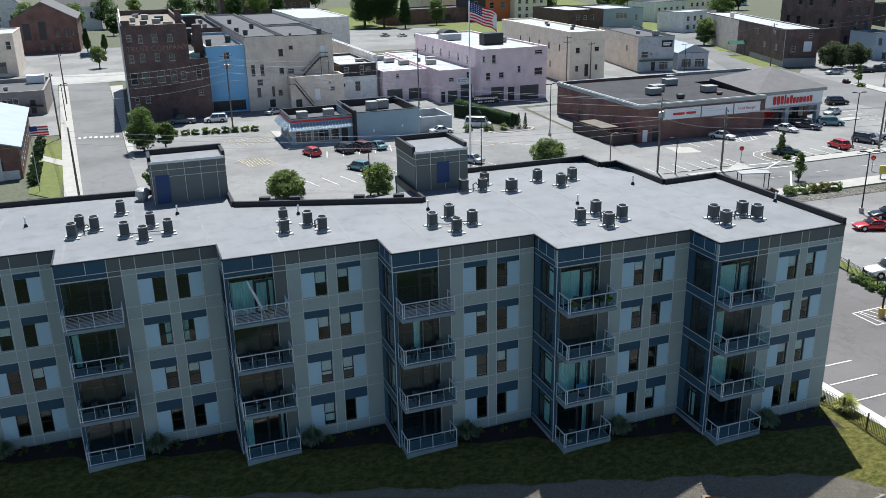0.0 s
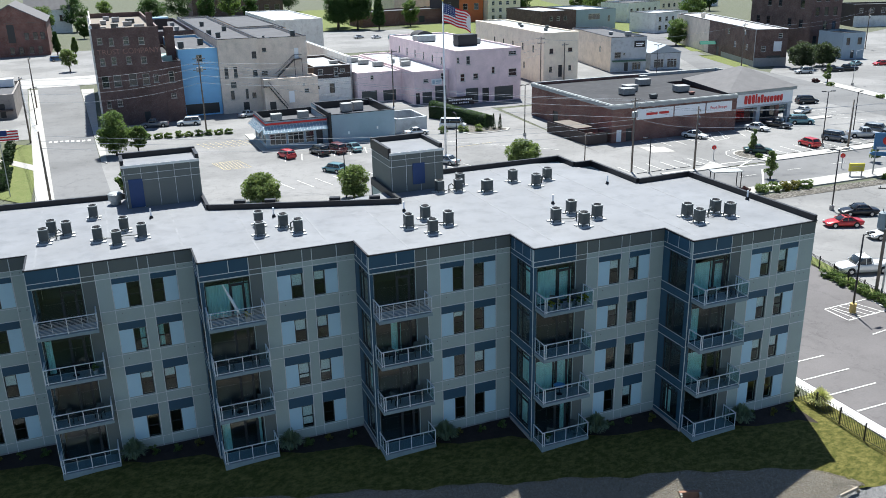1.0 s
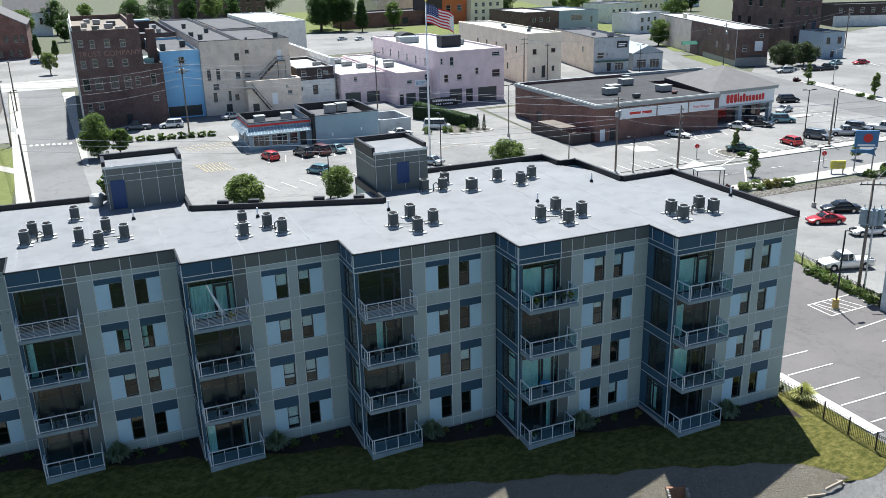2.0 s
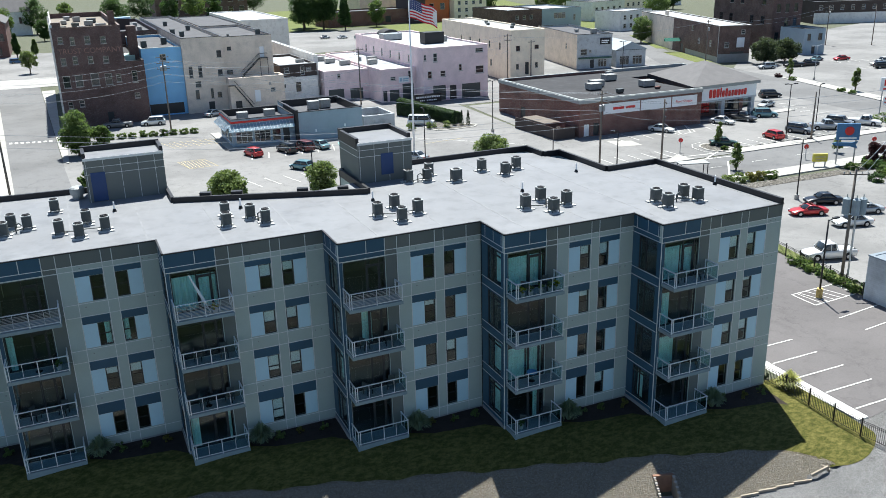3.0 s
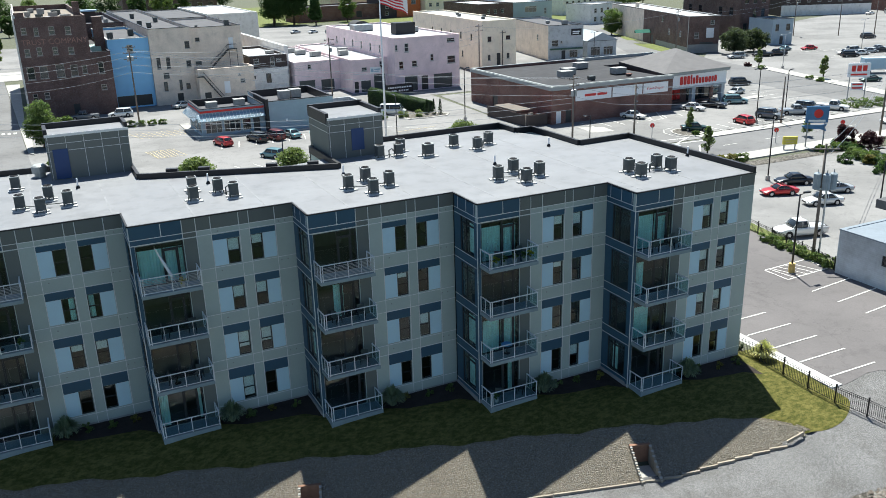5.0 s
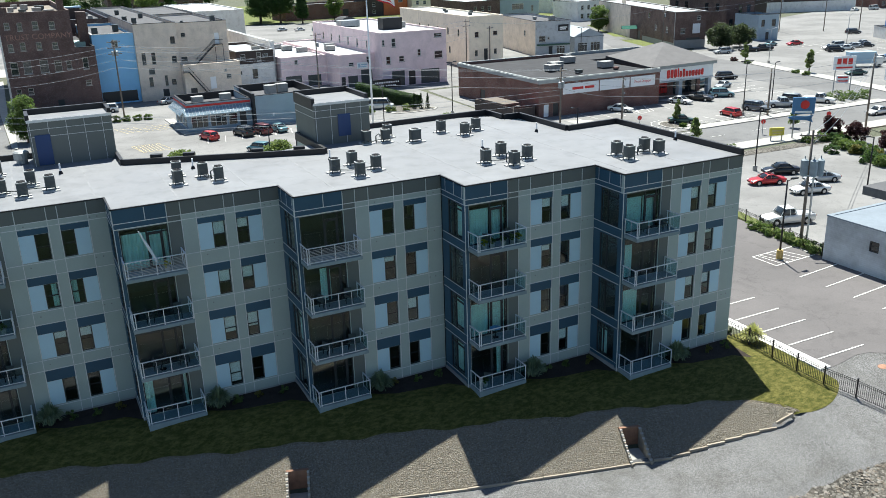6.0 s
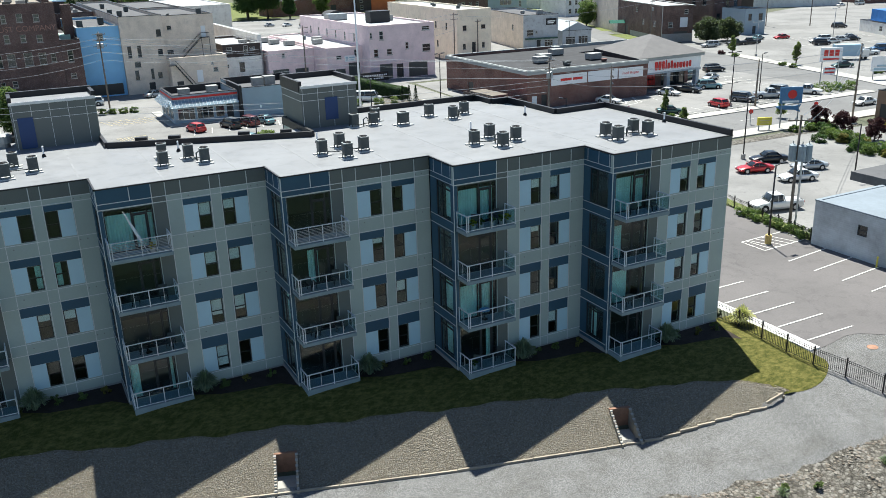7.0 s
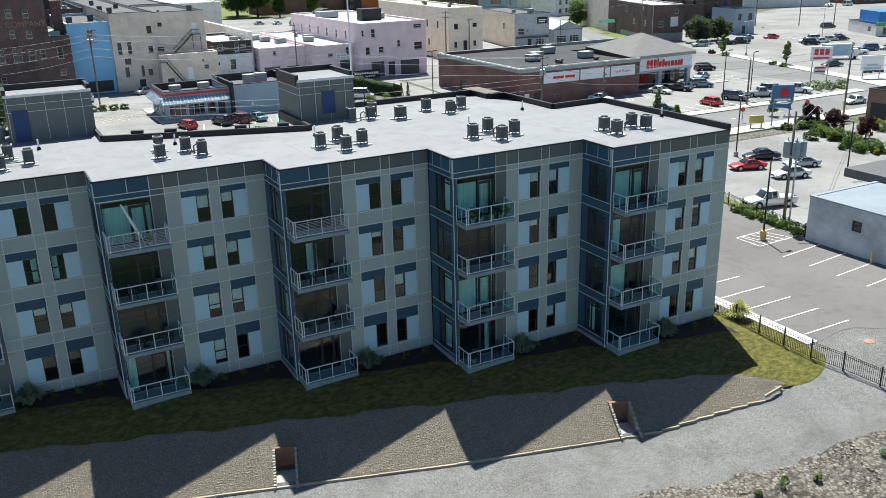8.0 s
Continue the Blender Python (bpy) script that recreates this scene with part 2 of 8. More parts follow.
M["dark_grey_roof"] = mat("dark_grey_roof", (0.055, 0.055, 0.058), 0.85, var=0.15, scale=0.25, fine=4, dirt=(0.075, 0.075, 0.078), spec=0.15)
M["mulch"] = mat("dark_mulch", (0.03, 0.022, 0.018), 0.95, var=0.4, scale=2, fine=25, bump=0.8, dist=0.04)
M["stones"] = stone_mat("river_gravel", [(0.12, 0.1, 0.072), (0.29, 0.245, 0.18), (0.17, 0.148, 0.118), (0.41, 0.36, 0.28)], 23.0, dist=0.025)
M["crushed"] = stone_mat("crushed_grey_stone", [(0.135, 0.136, 0.14), (0.2, 0.2, 0.203), (0.28, 0.279, 0.277), (0.17, 0.17, 0.173)], 18.0, bump=0.7, dist=0.02, stain=0.75)
M["dirt"] = stone_mat("stony_dirt", [(0.07, 0.063, 0.054), (0.14, 0.127, 0.106), (0.29, 0.272, 0.243), (0.1, 0.09, 0.075)], 5.0, dist=0.06, stain=1.0)
M["timber"] = mat("weathered_timber", (0.33, 0.285, 0.225), 0.85, var=0.2, scale=1.5, fine=20, bump=0.3, piece=0.15)
M["bark"] = mat("bark", (0.09, 0.07, 0.05), 0.95, var=0.3, scale=3, fine=20, bump=0.6, dist=0.03)
M["pole_wood"] = mat("utility_pole_wood", (0.16, 0.137, 0.117), 0.9, var=0.25, scale=1.5, fine=18, bump=0.3)
M["leaf"] = leaf_mat("green_leaves", (0.075, 0.118, 0.035), (0.18, 0.25, 0.085))
M["leaf_light"] = leaf_mat("light_green_leaves", (0.095, 0.135, 0.048), (0.24, 0.3, 0.115))
M["leaf_dark"] = leaf_mat("dark_green_needles", (0.012, 0.03, 0.012), (0.035, 0.065, 0.025))
M["leaf_hedge"] = leaf_mat("hedge_leaves", (0.03, 0.062, 0.02), (0.085, 0.15, 0.048))
M["leaf_dull"] = leaf_mat("dull_green_leaves", (0.03, 0.045, 0.025), (0.09, 0.118, 0.062))
M["leaf_purple"] = leaf_mat("purple_leaves", (0.03, 0.012, 0.018), (0.075, 0.03, 0.04))
M["leaf_grass"] = leaf_mat("ornamental_grass_blades", (0.12, 0.17, 0.11), (0.31, 0.37, 0.25))
M["leaf_pale"] = leaf_mat("pale_yellow_blades", (0.34, 0.35, 0.13), (0.62, 0.6, 0.3))
M["leaf_flower"] = leaf_mat("yellow_flowers", (0.1, 0.16, 0.03), (0.75, 0.6, 0.06))
M["leaf_yellow"] = leaf_mat("yellow_green_flowers", (0.09, 0.1, 0.03), (0.28, 0.25, 0.07))
M["white_roof"] = mat("white_roof_coating", (0.4, 0.415, 0.43), 0.8, var=0.22, scale=0.22, fine=3, dirt=(0.24, 0.245, 0.25))
M["grey_roof"] = mat("grey_tar_roof", (0.12, 0.12, 0.125), 0.85, var=0.15, scale=0.25, fine=4, dirt=(0.09, 0.09, 0.095), spec=0.15)
M["dull_frame"] = mat("dull_window_frame", (0.36, 0.33, 0.3), 0.7, var=0.3, scale=0.8)
M["dark_roof"] = mat("dark_tar_roof", (0.05, 0.05, 0.053), 0.85, var=0.2, scale=0.3, fine=4)
M["tan_roof"] = mat("gravel_roof", (0.22, 0.19, 0.155), 0.9, var=0.15, scale=0.3, fine=5)
M["metal_roof"] = mat("pale_metal_roof", (0.33, 0.375, 0.41), 0.7, var=0.08, scale=0.3)
M["block_roof"] = mat("blue_grey_roof_coating", (0.215, 0.25, 0.285), 0.8, var=0.14, scale=0.3, fine=4, spec=0.2)
M["shingle"] = mat("grey_shingle_roof", (0.14, 0.135, 0.135), 0.9, var=0.14, scale=0.5, fine=7, bump=0.3)
M["brick_dark"] = brick_mat("dark_brown_brick", (0.105, 0.062, 0.056), (0.14, 0.08, 0.07), (0.16, 0.13, 0.12))
M["brick_red"] = brick_mat("red_brick", (0.17, 0.073, 0.057), (0.22, 0.095, 0.074), (0.27, 0.215, 0.19))
M["brick_brown"] = brick_mat("brown_brick", (0.13, 0.075, 0.06), (0.16, 0.095, 0.08), (0.2, 0.16, 0.14))
M["brick_white"] = brick_mat("painted_pale_block", (0.5, 0.54, 0.58), (0.54, 0.58, 0.62), (0.48, 0.52, 0.56), 0.4, 0.1)
M["blue_wall"] = mat("bright_blue_siding", (0.28, 0.57, 0.85), 0.7, var=0.06, scale=0.4, bump=0.1)
M["tan_wall"] = mat("tan_render", (0.74, 0.635, 0.53), 0.9, var=0.16, scale=0.35, fine=4, dirt=(0.62, 0.53, 0.44))
M["cream_wall"] = mat("cream_render", (0.84, 0.745, 0.59), 0.9, var=0.1, scale=0.35, fine=6, dirt=(0.7, 0.62, 0.49))
M["pink_wall"] = mat("pale_pink_render", (0.79, 0.635, 0.645), 0.9, var=0.14, scale=0.35, fine=4, dirt=(0.7, 0.565, 0.575))
M["white_wall"] = mat("off_white_wall", (0.75, 0.74, 0.71), 0.85, var=0.1, scale=0.35, fine=6, dirt=(0.58, 0.56, 0.53))
M["grey_wall"] = mat("weathered_grey_wall", (0.46, 0.49, 0.51), 0.85, var=0.1, scale=0.4, fine=6, dirt=(0.3, 0.31, 0.32))
M["blue_grey_wall"] = mat("pale_blue_grey_wall", (0.31, 0.385, 0.44), 0.8, var=0.09, scale=0.4, bump=0.1)
M["dark_wall"] = mat("dark_brown_shingles", (0.07, 0.055, 0.05), 0.9, var=0.15, scale=0.6, fine=10)
M["orange_wall"] = mat("orange_wall", (0.55, 0.16, 0.06), 0.8, var=0.08)
M["red"] = mat("red_sign", (0.6, 0.035, 0.03), 0.5, var=0.06, bump=0)
M["sign_white"] = mat("white_sign", (0.82, 0.83, 0.84), 0.5, var=0.04, bump=0)
M["sign_blue"] = mat("blue_sign", (0.07, 0.18, 0.34), 0.5, var=0.15, scale=1.5, bump=0)
M["sign_yellow"] = mat("yellow_sign", (0.65, 0.55, 0.08), 0.5, var=0.05, bump=0)
M["base_yellow"] = mat("worn_yellow_base", (0.52, 0.37, 0.13), 0.8, var=0.2, scale=2)
M["awning"] = mat("pale_blue_metal_awning", (0.36, 0.5, 0.6), 0.5, metal=0.1, var=0.05)
M["tyre"] = mat("tyre_rubber", (0.015, 0.015, 0.015), 0.85, var=0.1, bump=0.05)
M["rim"] = mat("alloy_rim", (0.45, 0.45, 0.46), 0.3, metal=0.8, var=0.05, bump=0)
M["lamp_glass"] = mat("headlamp_lens", (0.7, 0.7, 0.68), 0.15, var=0.05, bump=0, spec=0.8)
M["tail"] = mat("red_tail_lamp", (0.35, 0.02, 0.02), 0.2, var=0.05, bump=0, spec=0.8)
M["blue_door"] = mat("navy_steel_door", (0.022, 0.055, 0.16), 0.45, var=0.06, scale=2, bump=0.02)
M["ghost_paint"] = mat("faded_ghost_lettering", (0.3, 0.175, 0.14), 0.9, var=0.4, scale=1.2, fine=5)
M["plant_grey"] = mat("rooftop_plant_metal", (0.3, 0.3, 0.29), 0.55, metal=0.2, var=0.2, scale=2)
M["cornice"] = mat("grey_cornice", (0.33, 0.35, 0.345), 0.7, var=0.1, scale=0.6)
M["taupe_wall"] = mat("taupe_render", (0.3, 0.27, 0.25), 0.9, var=0.12, scale=0.4, fine=6, dirt=(0.22, 0.2, 0.19))
M["pale_road"] = mat("pale_concrete_road", (0.36, 0.35, 0.33), 0.92, var=0.12, scale=0.2, fine=6, bump=0.1, dirt=(0.29, 0.28, 0.27))
M["pot"] = mat("planter", (0.5, 0.48, 0.44), 0.8, var=0.1)

# ---- mesh helpers ----


def box(bm, x0, x1, y0, y1, z0, z1):
    v = [bm.verts.new(c) for c in ((x0, y0, z0), (x1, y0, z0), (x1, y1, z0), (x0, y1, z0), (x0, y0, z1), (x1, y0, z1), (x1, y1, z1), (x0, y1, z1))]
    for f in ((3, 2, 1, 0), (4, 5, 6, 7), (0, 1, 5, 4), (1, 2, 6, 5), (2, 3, 7, 6), (3, 0, 4, 7)):
        bm.faces.new([v[i] for i in f])
    return v


def prism(bm, pts, z0, z1):
    """A block over the polygon pts (counter-clockwise)."""
    lo, hi = [bm.verts.new((*p, z0)) for p in pts], [bm.verts.new((*p, z1)) for p in pts]
    n = len(pts)
    bm.faces.new(lo[::-1]), bm.faces.new(hi)
    for i in range(n):
        bm.faces.new((lo[i], lo[(i + 1) % n], hi[(i + 1) % n], hi[i]))


def tube(bm, pts, radii, sides=8):
    """A closed tube along pts."""
    rings = []
    for i, p in enumerate(pts):
        a, b = Vector(pts[max(0, i - 1)]), Vector(pts[min(len(pts) - 1, i + 1)])
        q = (b - a).to_track_quat("Z", "Y")
        r = radii[i] if isinstance(radii, (list, tuple)) else radii
        rings.append([bm.verts.new(Vector(p) + q @ Vector((r * math.cos(6.2832 * k / sides), r * math.sin(6.2832 * k / sides), 0))) for k in range(sides)])
    for r0, r1 in zip(rings, rings[1:]):
        for k in range(sides):
            bm.faces.new((r0[k], r0[(k + 1) % sides], r1[(k + 1) % sides], r1[k]))
    bm.faces.new(rings[0][::-1]), bm.faces.new(rings[-1])


def data_of(name, bm, material, smooth=False, bevel=0.0):
    if bevel:
        bmesh.ops.bevel(bm, geom=bm.edges[:], offset=bevel, segments=2, profile=0.5, affect="EDGES")
    bmesh.ops.recalc_face_normals(bm, faces=bm.faces[:])
    me = bpy.data.meshes.new(name)
    bm.to_mesh(me)
    bm.free()
    me.materials.append(M[material] if isinstance(material, str) else material)
    if smooth:
        me.shade_smooth()
    return me


def put(name, me, parent=None, m=None, label=""):
    ob = new(name, me)
    ob.parent = parent
    if m is not None:
        ob.matrix_basis = m
    return tagged(ob, label)


def part(name, bm, material, parent=None, label="", smooth=False, bevel=0.0):
    return put(name, data_of(name, bm, material, smooth, bevel), parent, None, label)


def thing(name, m, label, category, group="", kind=""):
    ob = new(name)
    ob.matrix_basis = m
    ob.empty_display_size = 0.3
    return tagged(ob, label, category, group, kind)


def boxes(*spans):
    bm = bmesh.new()
    for s in spans:
        box(bm, *s)
    return bm


CACHE = {}


def shared(key, make):
    if key not in CACHE:
        CACHE[key] = make()
    return CACHE[key]


def wall_bm(length, height, holes, thick=0.3, z0=0.0):
    """An upright wall along x, outer face at y = 0, inner at y = thick, with holes (x0, x1, z0, z1) right through it."""
    bm = bmesh.new()
    xs = sorted({0.0, length, *[v for h in holes for v in h[:2]]})
    zs = sorted({z0, height, *[v for h in holes for v in h[2:4]]})
    solid = lambda i, k: 0 <= i < len(xs) - 1 and 0 <= k < len(zs) - 1 and not any(
        h[0] <= (xs[i] + xs[i + 1]) / 2 <= h[1] and h[2] <= (zs[k] + zs[k + 1]) / 2 <= h[3] for h in holes)
    quad = lambda *c: bm.faces.new([bm.verts.new(p) for p in c])
    for i in range(len(xs) - 1):
        for k in range(len(zs) - 1):
            if not solid(i, k):
                continue
            a, b, c, d = xs[i], xs[i + 1], zs[k], zs[k + 1]
            quad((a, 0, c), (b, 0, c), (b, 0, d), (a, 0, d))
            quad((b, thick, c), (a, thick, c), (a, thick, d), (b, thick, d))
            if not solid(i - 1, k):
                quad((a, thick, c), (a, 0, c), (a, 0, d), (a, thick, d))
            if not solid(i + 1, k):
                quad((b, 0, c), (b, thick, c), (b, thick, d), (b, 0, d))
            if not solid(i, k - 1):
                quad((a, 0, c), (a, thick, c), (b, thick, c), (b, 0, c))
            if not solid(i, k + 1):
                quad((a, 0, d), (b, 0, d), (b, thick, d), (a, thick, d))
    bmesh.ops.remove_doubles(bm, verts=bm.verts[:], dist=1e-5)
    return bm


def frame_bm(w, h, bar=0.06, depth=0.08, bars_x=(), bars_z=()):
    """A window frame in the xz plane from the origin, with mullions and transoms."""
    bm = boxes((0, bar, 0, depth, 0, h), (w - bar, w, 0, depth, 0, h), (bar, w - bar, 0, depth, 0, bar), (bar, w - bar, 0, depth, h - bar, h))
    for x in bars_x:
        box(bm, x - bar / 2, x + bar / 2, 0.003, depth - 0.003, bar, h - bar)
    for z in bars_z:
        box(bm, bar, w - bar, 0.005, depth - 0.005, z - bar / 2, z + bar / 2)
    return bm


def turned(x, y, z=0.0, rz=0.0):
    return pose(x, y, z, 0, 0, rz)

# ---- ground ----


def smooth(a, b, x):
    t = min(1.0, max(0.0, (x - a) / (b - a)))
    return t * t * (3 - 2 * t)


def lerp_table(table, x):
    for (a, za), (b, zb) in zip(table, table[1:]):
        if x <= b:
            return za + (zb - za) * max(0.0, (x - a) / (b - a))
    return table[-1][1]


ACROSS, ORIGIN = Vector((-0.309, -0.951)), Vector((35.0, 43.03))
ALONG = Vector((0.951, -0.309))


EDGE = [(-69.9, 3.43), (1.7, 4.22), (7.4, 4.78), (8.6, 4.92), (9.4, 5.6), (9.8, 6.1), (10.2, 6.8)]  # where the lawn ends, along the front
FOOT = [(-71.9, 7.43), (-12.8, 7.9), (-3.6, 7.76), (0.5, 7.66), (4.3, 7.2), (7.0, 6.92), (9.9, 6.74), (10.2, 6.86)]  # where the gravel bank ends


def height(x, y):
    """The ground: level behind the apartments, a nearly level lawn before them, then a gravel bank down to the stone track and the riverbank."""
    p = Vector((x, y)) - ORIGIN
    s, v = p @ ALONG, p @ ACROSS
    edge = lerp_table(EDGE, s)
    foot = max(edge + 0.02, lerp_table(FOOT, s))
    top = -0.42 + 0.008 * max(-30.0, min(0.0, s))
    low = top - 0.55 * (foot - edge)
    front = lerp_table([(-14, 0.0), (-2, 0.25), (0.9, 0.1), (edge, top), (foot, low), (foot + 5.2, low - 0.25), (foot + 12.5, low - 1.7), (75, -5.8)], v)
    side = lerp_table([(-3, 0.01), (3.2, 0.005), (9, -1.0), (14, -1.8), (24, -3.2), (70, -5.0)], 36.0 - y)
    return front + (side - front) * smooth(45.0, 50.0, x)


def at_front(s, v):
    """The plan point s metres along the front line and v metres out from it."""
    return ORIGIN + ALONG * s + ACROSS * v


PITS = [(31.63, 38.33), (11.12, 44.87)]


def inside(q, p):
    """Whether p lies in the drain whose upper left corner is q."""
    d = Vector((p[0] - q[0], p[1] - q[1]))
    return 0.05 < d @ ALONG < 1.38 and 0.0 < d @ ACROSS < 2.5


def sunk(p):
    """How far the base ground lies under the lawn, gravel and track."""
    v = (Vector((p[0], p[1])) - ORIGIN) @ ACROSS
    return -0.06 - 1.0 * smooth(-3, 2, v) * smooth(85, 70, p[0] + 0.0) * smooth(50, 30, v) if p[0] < 50 else -0.06 - 0.5 * smooth(37, 32, p[1])


def sheet(name, xs, ys, lift, material, place=None, label="", category="", pit=()):
    bm = bmesh.new()
    rows = []
    for j in ys:
        row = []
        for i in xs:
            p = place(i, j) if place else (i, j)
            row.append(bm.verts.new((p[0], p[1], height(p[0], p[1]) + (lift(p) if callable(lift) else lift))))
        rows.append(row)
    for a, b in zip(rows, rows[1:]):
        for k in range(len(a) - 1):
            mid = (a[k].co + b[k + 1].co) / 2
            if not (pit and any(inside(q, mid) for q in pit)):
                bm.faces.new((a[k], a[k + 1], b[k + 1], b[k]))
    ob = part(name, bm, material, smooth=True)
    return tagged(ob, label, category, kind="structure")


def steps(a, b, n):
    return [a + (b - a) * k / n for k in range(n + 1)]


def patch(name, pts, material, lift=0.03, label="", category="ground"):
    bm = bmesh.new()
    bm.faces.new([bm.verts.new((*p, lift)) for p in pts])
    bmesh.ops.triangulate(bm, faces=bm.faces[:])
    ob = part(name, bm, material)
    if ob.data.polygons[0].normal.z < 0:
        ob.data.flip_normals()
    return tagged(ob, label, category, kind="structure")


def slab(name, pts, material, z0=-0.2, z1=0.15, label="", category="pavement"):
    bm = bmesh.new()
    prism(bm, pts, z0, z1)
    return tagged(part(name, bm, material), label, category, kind="structure")


gx = [-3000, -1200, -500, -250, -120, *steps(-60, 100, 80), 130, 200, 400, 900, 3000]
gy = [-400, -150, -60, -20, *steps(0, 80, 40), 110, 200, 400, 800, 1600, 4000]
sheet("ground", gx, gy, sunk, "earth", label="rough grass and earth under the town", category="ground")
lawn_edge = lambda s: lerp_table(EDGE, s) + 0.12 * math.sin(s * 0.9) + 0.07 * math.sin(s * 2.3)
stone_end = lambda s: lerp_table(FOOT, s)
sheet("lawn", steps(-70, 9.5, 100), steps(0, 1, 24), 0.0, "grass", lambda s, k: at_front(s, -4.2 + (lawn_edge(s) + 4.2) * k), "mown lawn along the apartment front, half in shade", "lawn")
sheet("lawn_corner", steps(0, 1, 24), steps(0, 1, 24), 0.012, "grass", lambda a, k: Vector((41.0 + 6.6 * a, 43.4)).lerp(Vector((42.3 + 5.3 * a, 33.6 + 1.2 * a - 1.1 * max(0.0, math.sin(a * math.pi)) ** 0.6)), k), "sunlit lawn at the building corner", "lawn")
sheet("gravel_bed", steps(-46, 10.15, 260), steps(0, 1, 44), 0.015, "stones", lambda s, k: at_front(s, lawn_edge(s) - 0.05 + max(0.05, stone_end(s) - lawn_edge(s)) * k), "bed of coarse river stones below the lawn", "gravel", PITS)
bank_edge = lambda s: lerp_table([(-72.1, 12.8), (-4.5, 13.03), (3.1, 13.13), (8.6, 12.9), (12.9, 12.65), (22.3, 11.2), (38, 9.45)], s)
sheet("stone_track", steps(-70, 16, 110), steps(0, 1, 20), -0.012, "crushed", lambda s, k: at_front(s, (stone_end(s) - 0.3 if s < 9.6 else 5.7) + (bank_edge(s) + 0.6 - (stone_end(s) - 0.3 if s < 9.6 else 5.7)) * k), "track of crushed grey stone", "gravel road")
sheet("driveway", steps(45.6, 68, 44), steps(10, 36.6, 52), -0.008, "crushed", None, "stone driveway beyond the fence", "gravel road")
sheet("bank", steps(-70, 34, 170), steps(0, 14, 56), lambda p: 0.03 + smooth(0, 2.5, (Vector((p[0], p[1])) - ORIGIN) @ ACROSS - bank_edge((Vector((p[0], p[1])) - ORIGIN) @ ALONG)) * (0.02 + 0.2 * noise.noise(Vector((p[0] * 0.8, p[1] * 0.8, 0))) + 0.12 * noise.noise(Vector((p[0] * 2.7, p[1] * 2.7, 3)))), "dirt", lambda s, v: at_front(s, bank_edge(s) + 0.25 * math.sin(s * 1.3) + 0.15 * math.sin(s * 3.1) + v), "stony dirt bank with weeds", "bank")
sheet("riverside_grass", steps(-120, 80, 40), steps(25, 160, 30), -0.05, "shade_grass", lambda s, v: at_front(s, v), "rough green grass below the bank", "grass")

# planting bed close to the walls, in the notches of the front
X = [-16.4, -6.13, 4.13, 14.51, 24.75, 35.0, 45.5]
Y = [59.5, 56.2, 52.93, 49.62, 46.18, 43.02]
for n in range(6):
    bm = bmesh.new()
    a, b, y = X[n] + 4.0, X[n + 1] - (0.0 if n < 5 else 0.6), Y[n]
    pts = [(a, y), (a, y - 0.9), (a + 1.5, y - 1.7), (b - 1.0, y - 2.3), (b, y - 3.2), (b, y)]
    vs = [bm.verts.new((*p, height(*p) + 0.05)) for p in pts]
    bm.faces.new(vs[::-1])
    bmesh.ops.triangulate(bm, faces=bm.faces[:])
    bmesh.ops.subdivide_edges(bm, edges=bm.edges[:], cuts=2, use_grid_fill=True)
    for v in bm.verts:
        v.co.z = height(v.co.x, v.co.y) + 0.03 + 0.04 * noise.noise(v.co * 1.5)
    tagged(part("planting_bed", bm, "mulch"), "dark mulch bed against the wall", "planting bed", "planting beds", "structure")

# ---- apartment building ----
ROOF, FAS, STRIP = 14.57, 13.62, 13.27
DECKS = [0.40, 3.75, 7.09, 10.43]
WIN = [(1.13, 2.85, 3.64), (4.5, 6.2, 6.85), (7.85, 9.52, 10.07), (11.1, 12.84, 13.24)]
apartment = thing("apartment_building", Matrix(), "four-storey grey and navy panelled apartment building with stepped front", "building")

strip_mesh = lambda w, h: shared(("strip", round(w, 3), round(h, 3)), lambda: data_of("joint_strip", boxes((0, w, -0.022, 0.01, 0, h)), "joint"))
panel_mesh = lambda w, h, m: shared(("panel", round(w, 3), round(h, 3), m), lambda: data_of("panel", boxes((0, w, -0.014, 0.01, 0, h)), m, bevel=0.003))


def window_on(parent, m, w, h, blind, curtain=None):
    """A single-hung window with dark frame, sash bar and pane, its opening's lower left corner at m; blind: share of the height that it covers."""
    win = put("window", shared(("winframe", round(w, 2), round(h, 2)), lambda: data_of("window", frame_bm(w, h, 0.055, 0.09, (), (h * 0.5,)), "frame_dark")), parent, m @ pose(0, 0.05, 0))
    pane = put("pane", shared(("pane", round(w, 2), round(h, 2)), lambda: data_of("pane", boxes((0.05, w - 0.05, 0.03, 0.04, 0.05, h - 0.05)), "glass")), win)
    pane.visible_shadow = False
    if blind:
        put("blind", shared(("blind", round(w, 2), round(h * blind, 2)), lambda: data_of("blind", boxes(*[(0.06, w - 0.06, 0.12, 0.128 + 0.012 * (k % 2), h - 0.06 - (k + 1) * 0.05, h - 0.062 - k * 0.05) for k in range(int((h * blind - 0.06) / 0.05))]), "blind")), win)
    if curtain:
        put("curtain", shared(("curt", round(w, 2), round(h, 2), curtain), lambda: data_of("curtain", curtain_bm(w * 0.45, h - 0.1), "curtain")), win, pose(0.05 if curtain > 0 else w * 0.5, 0.16, 0.05))
    return win


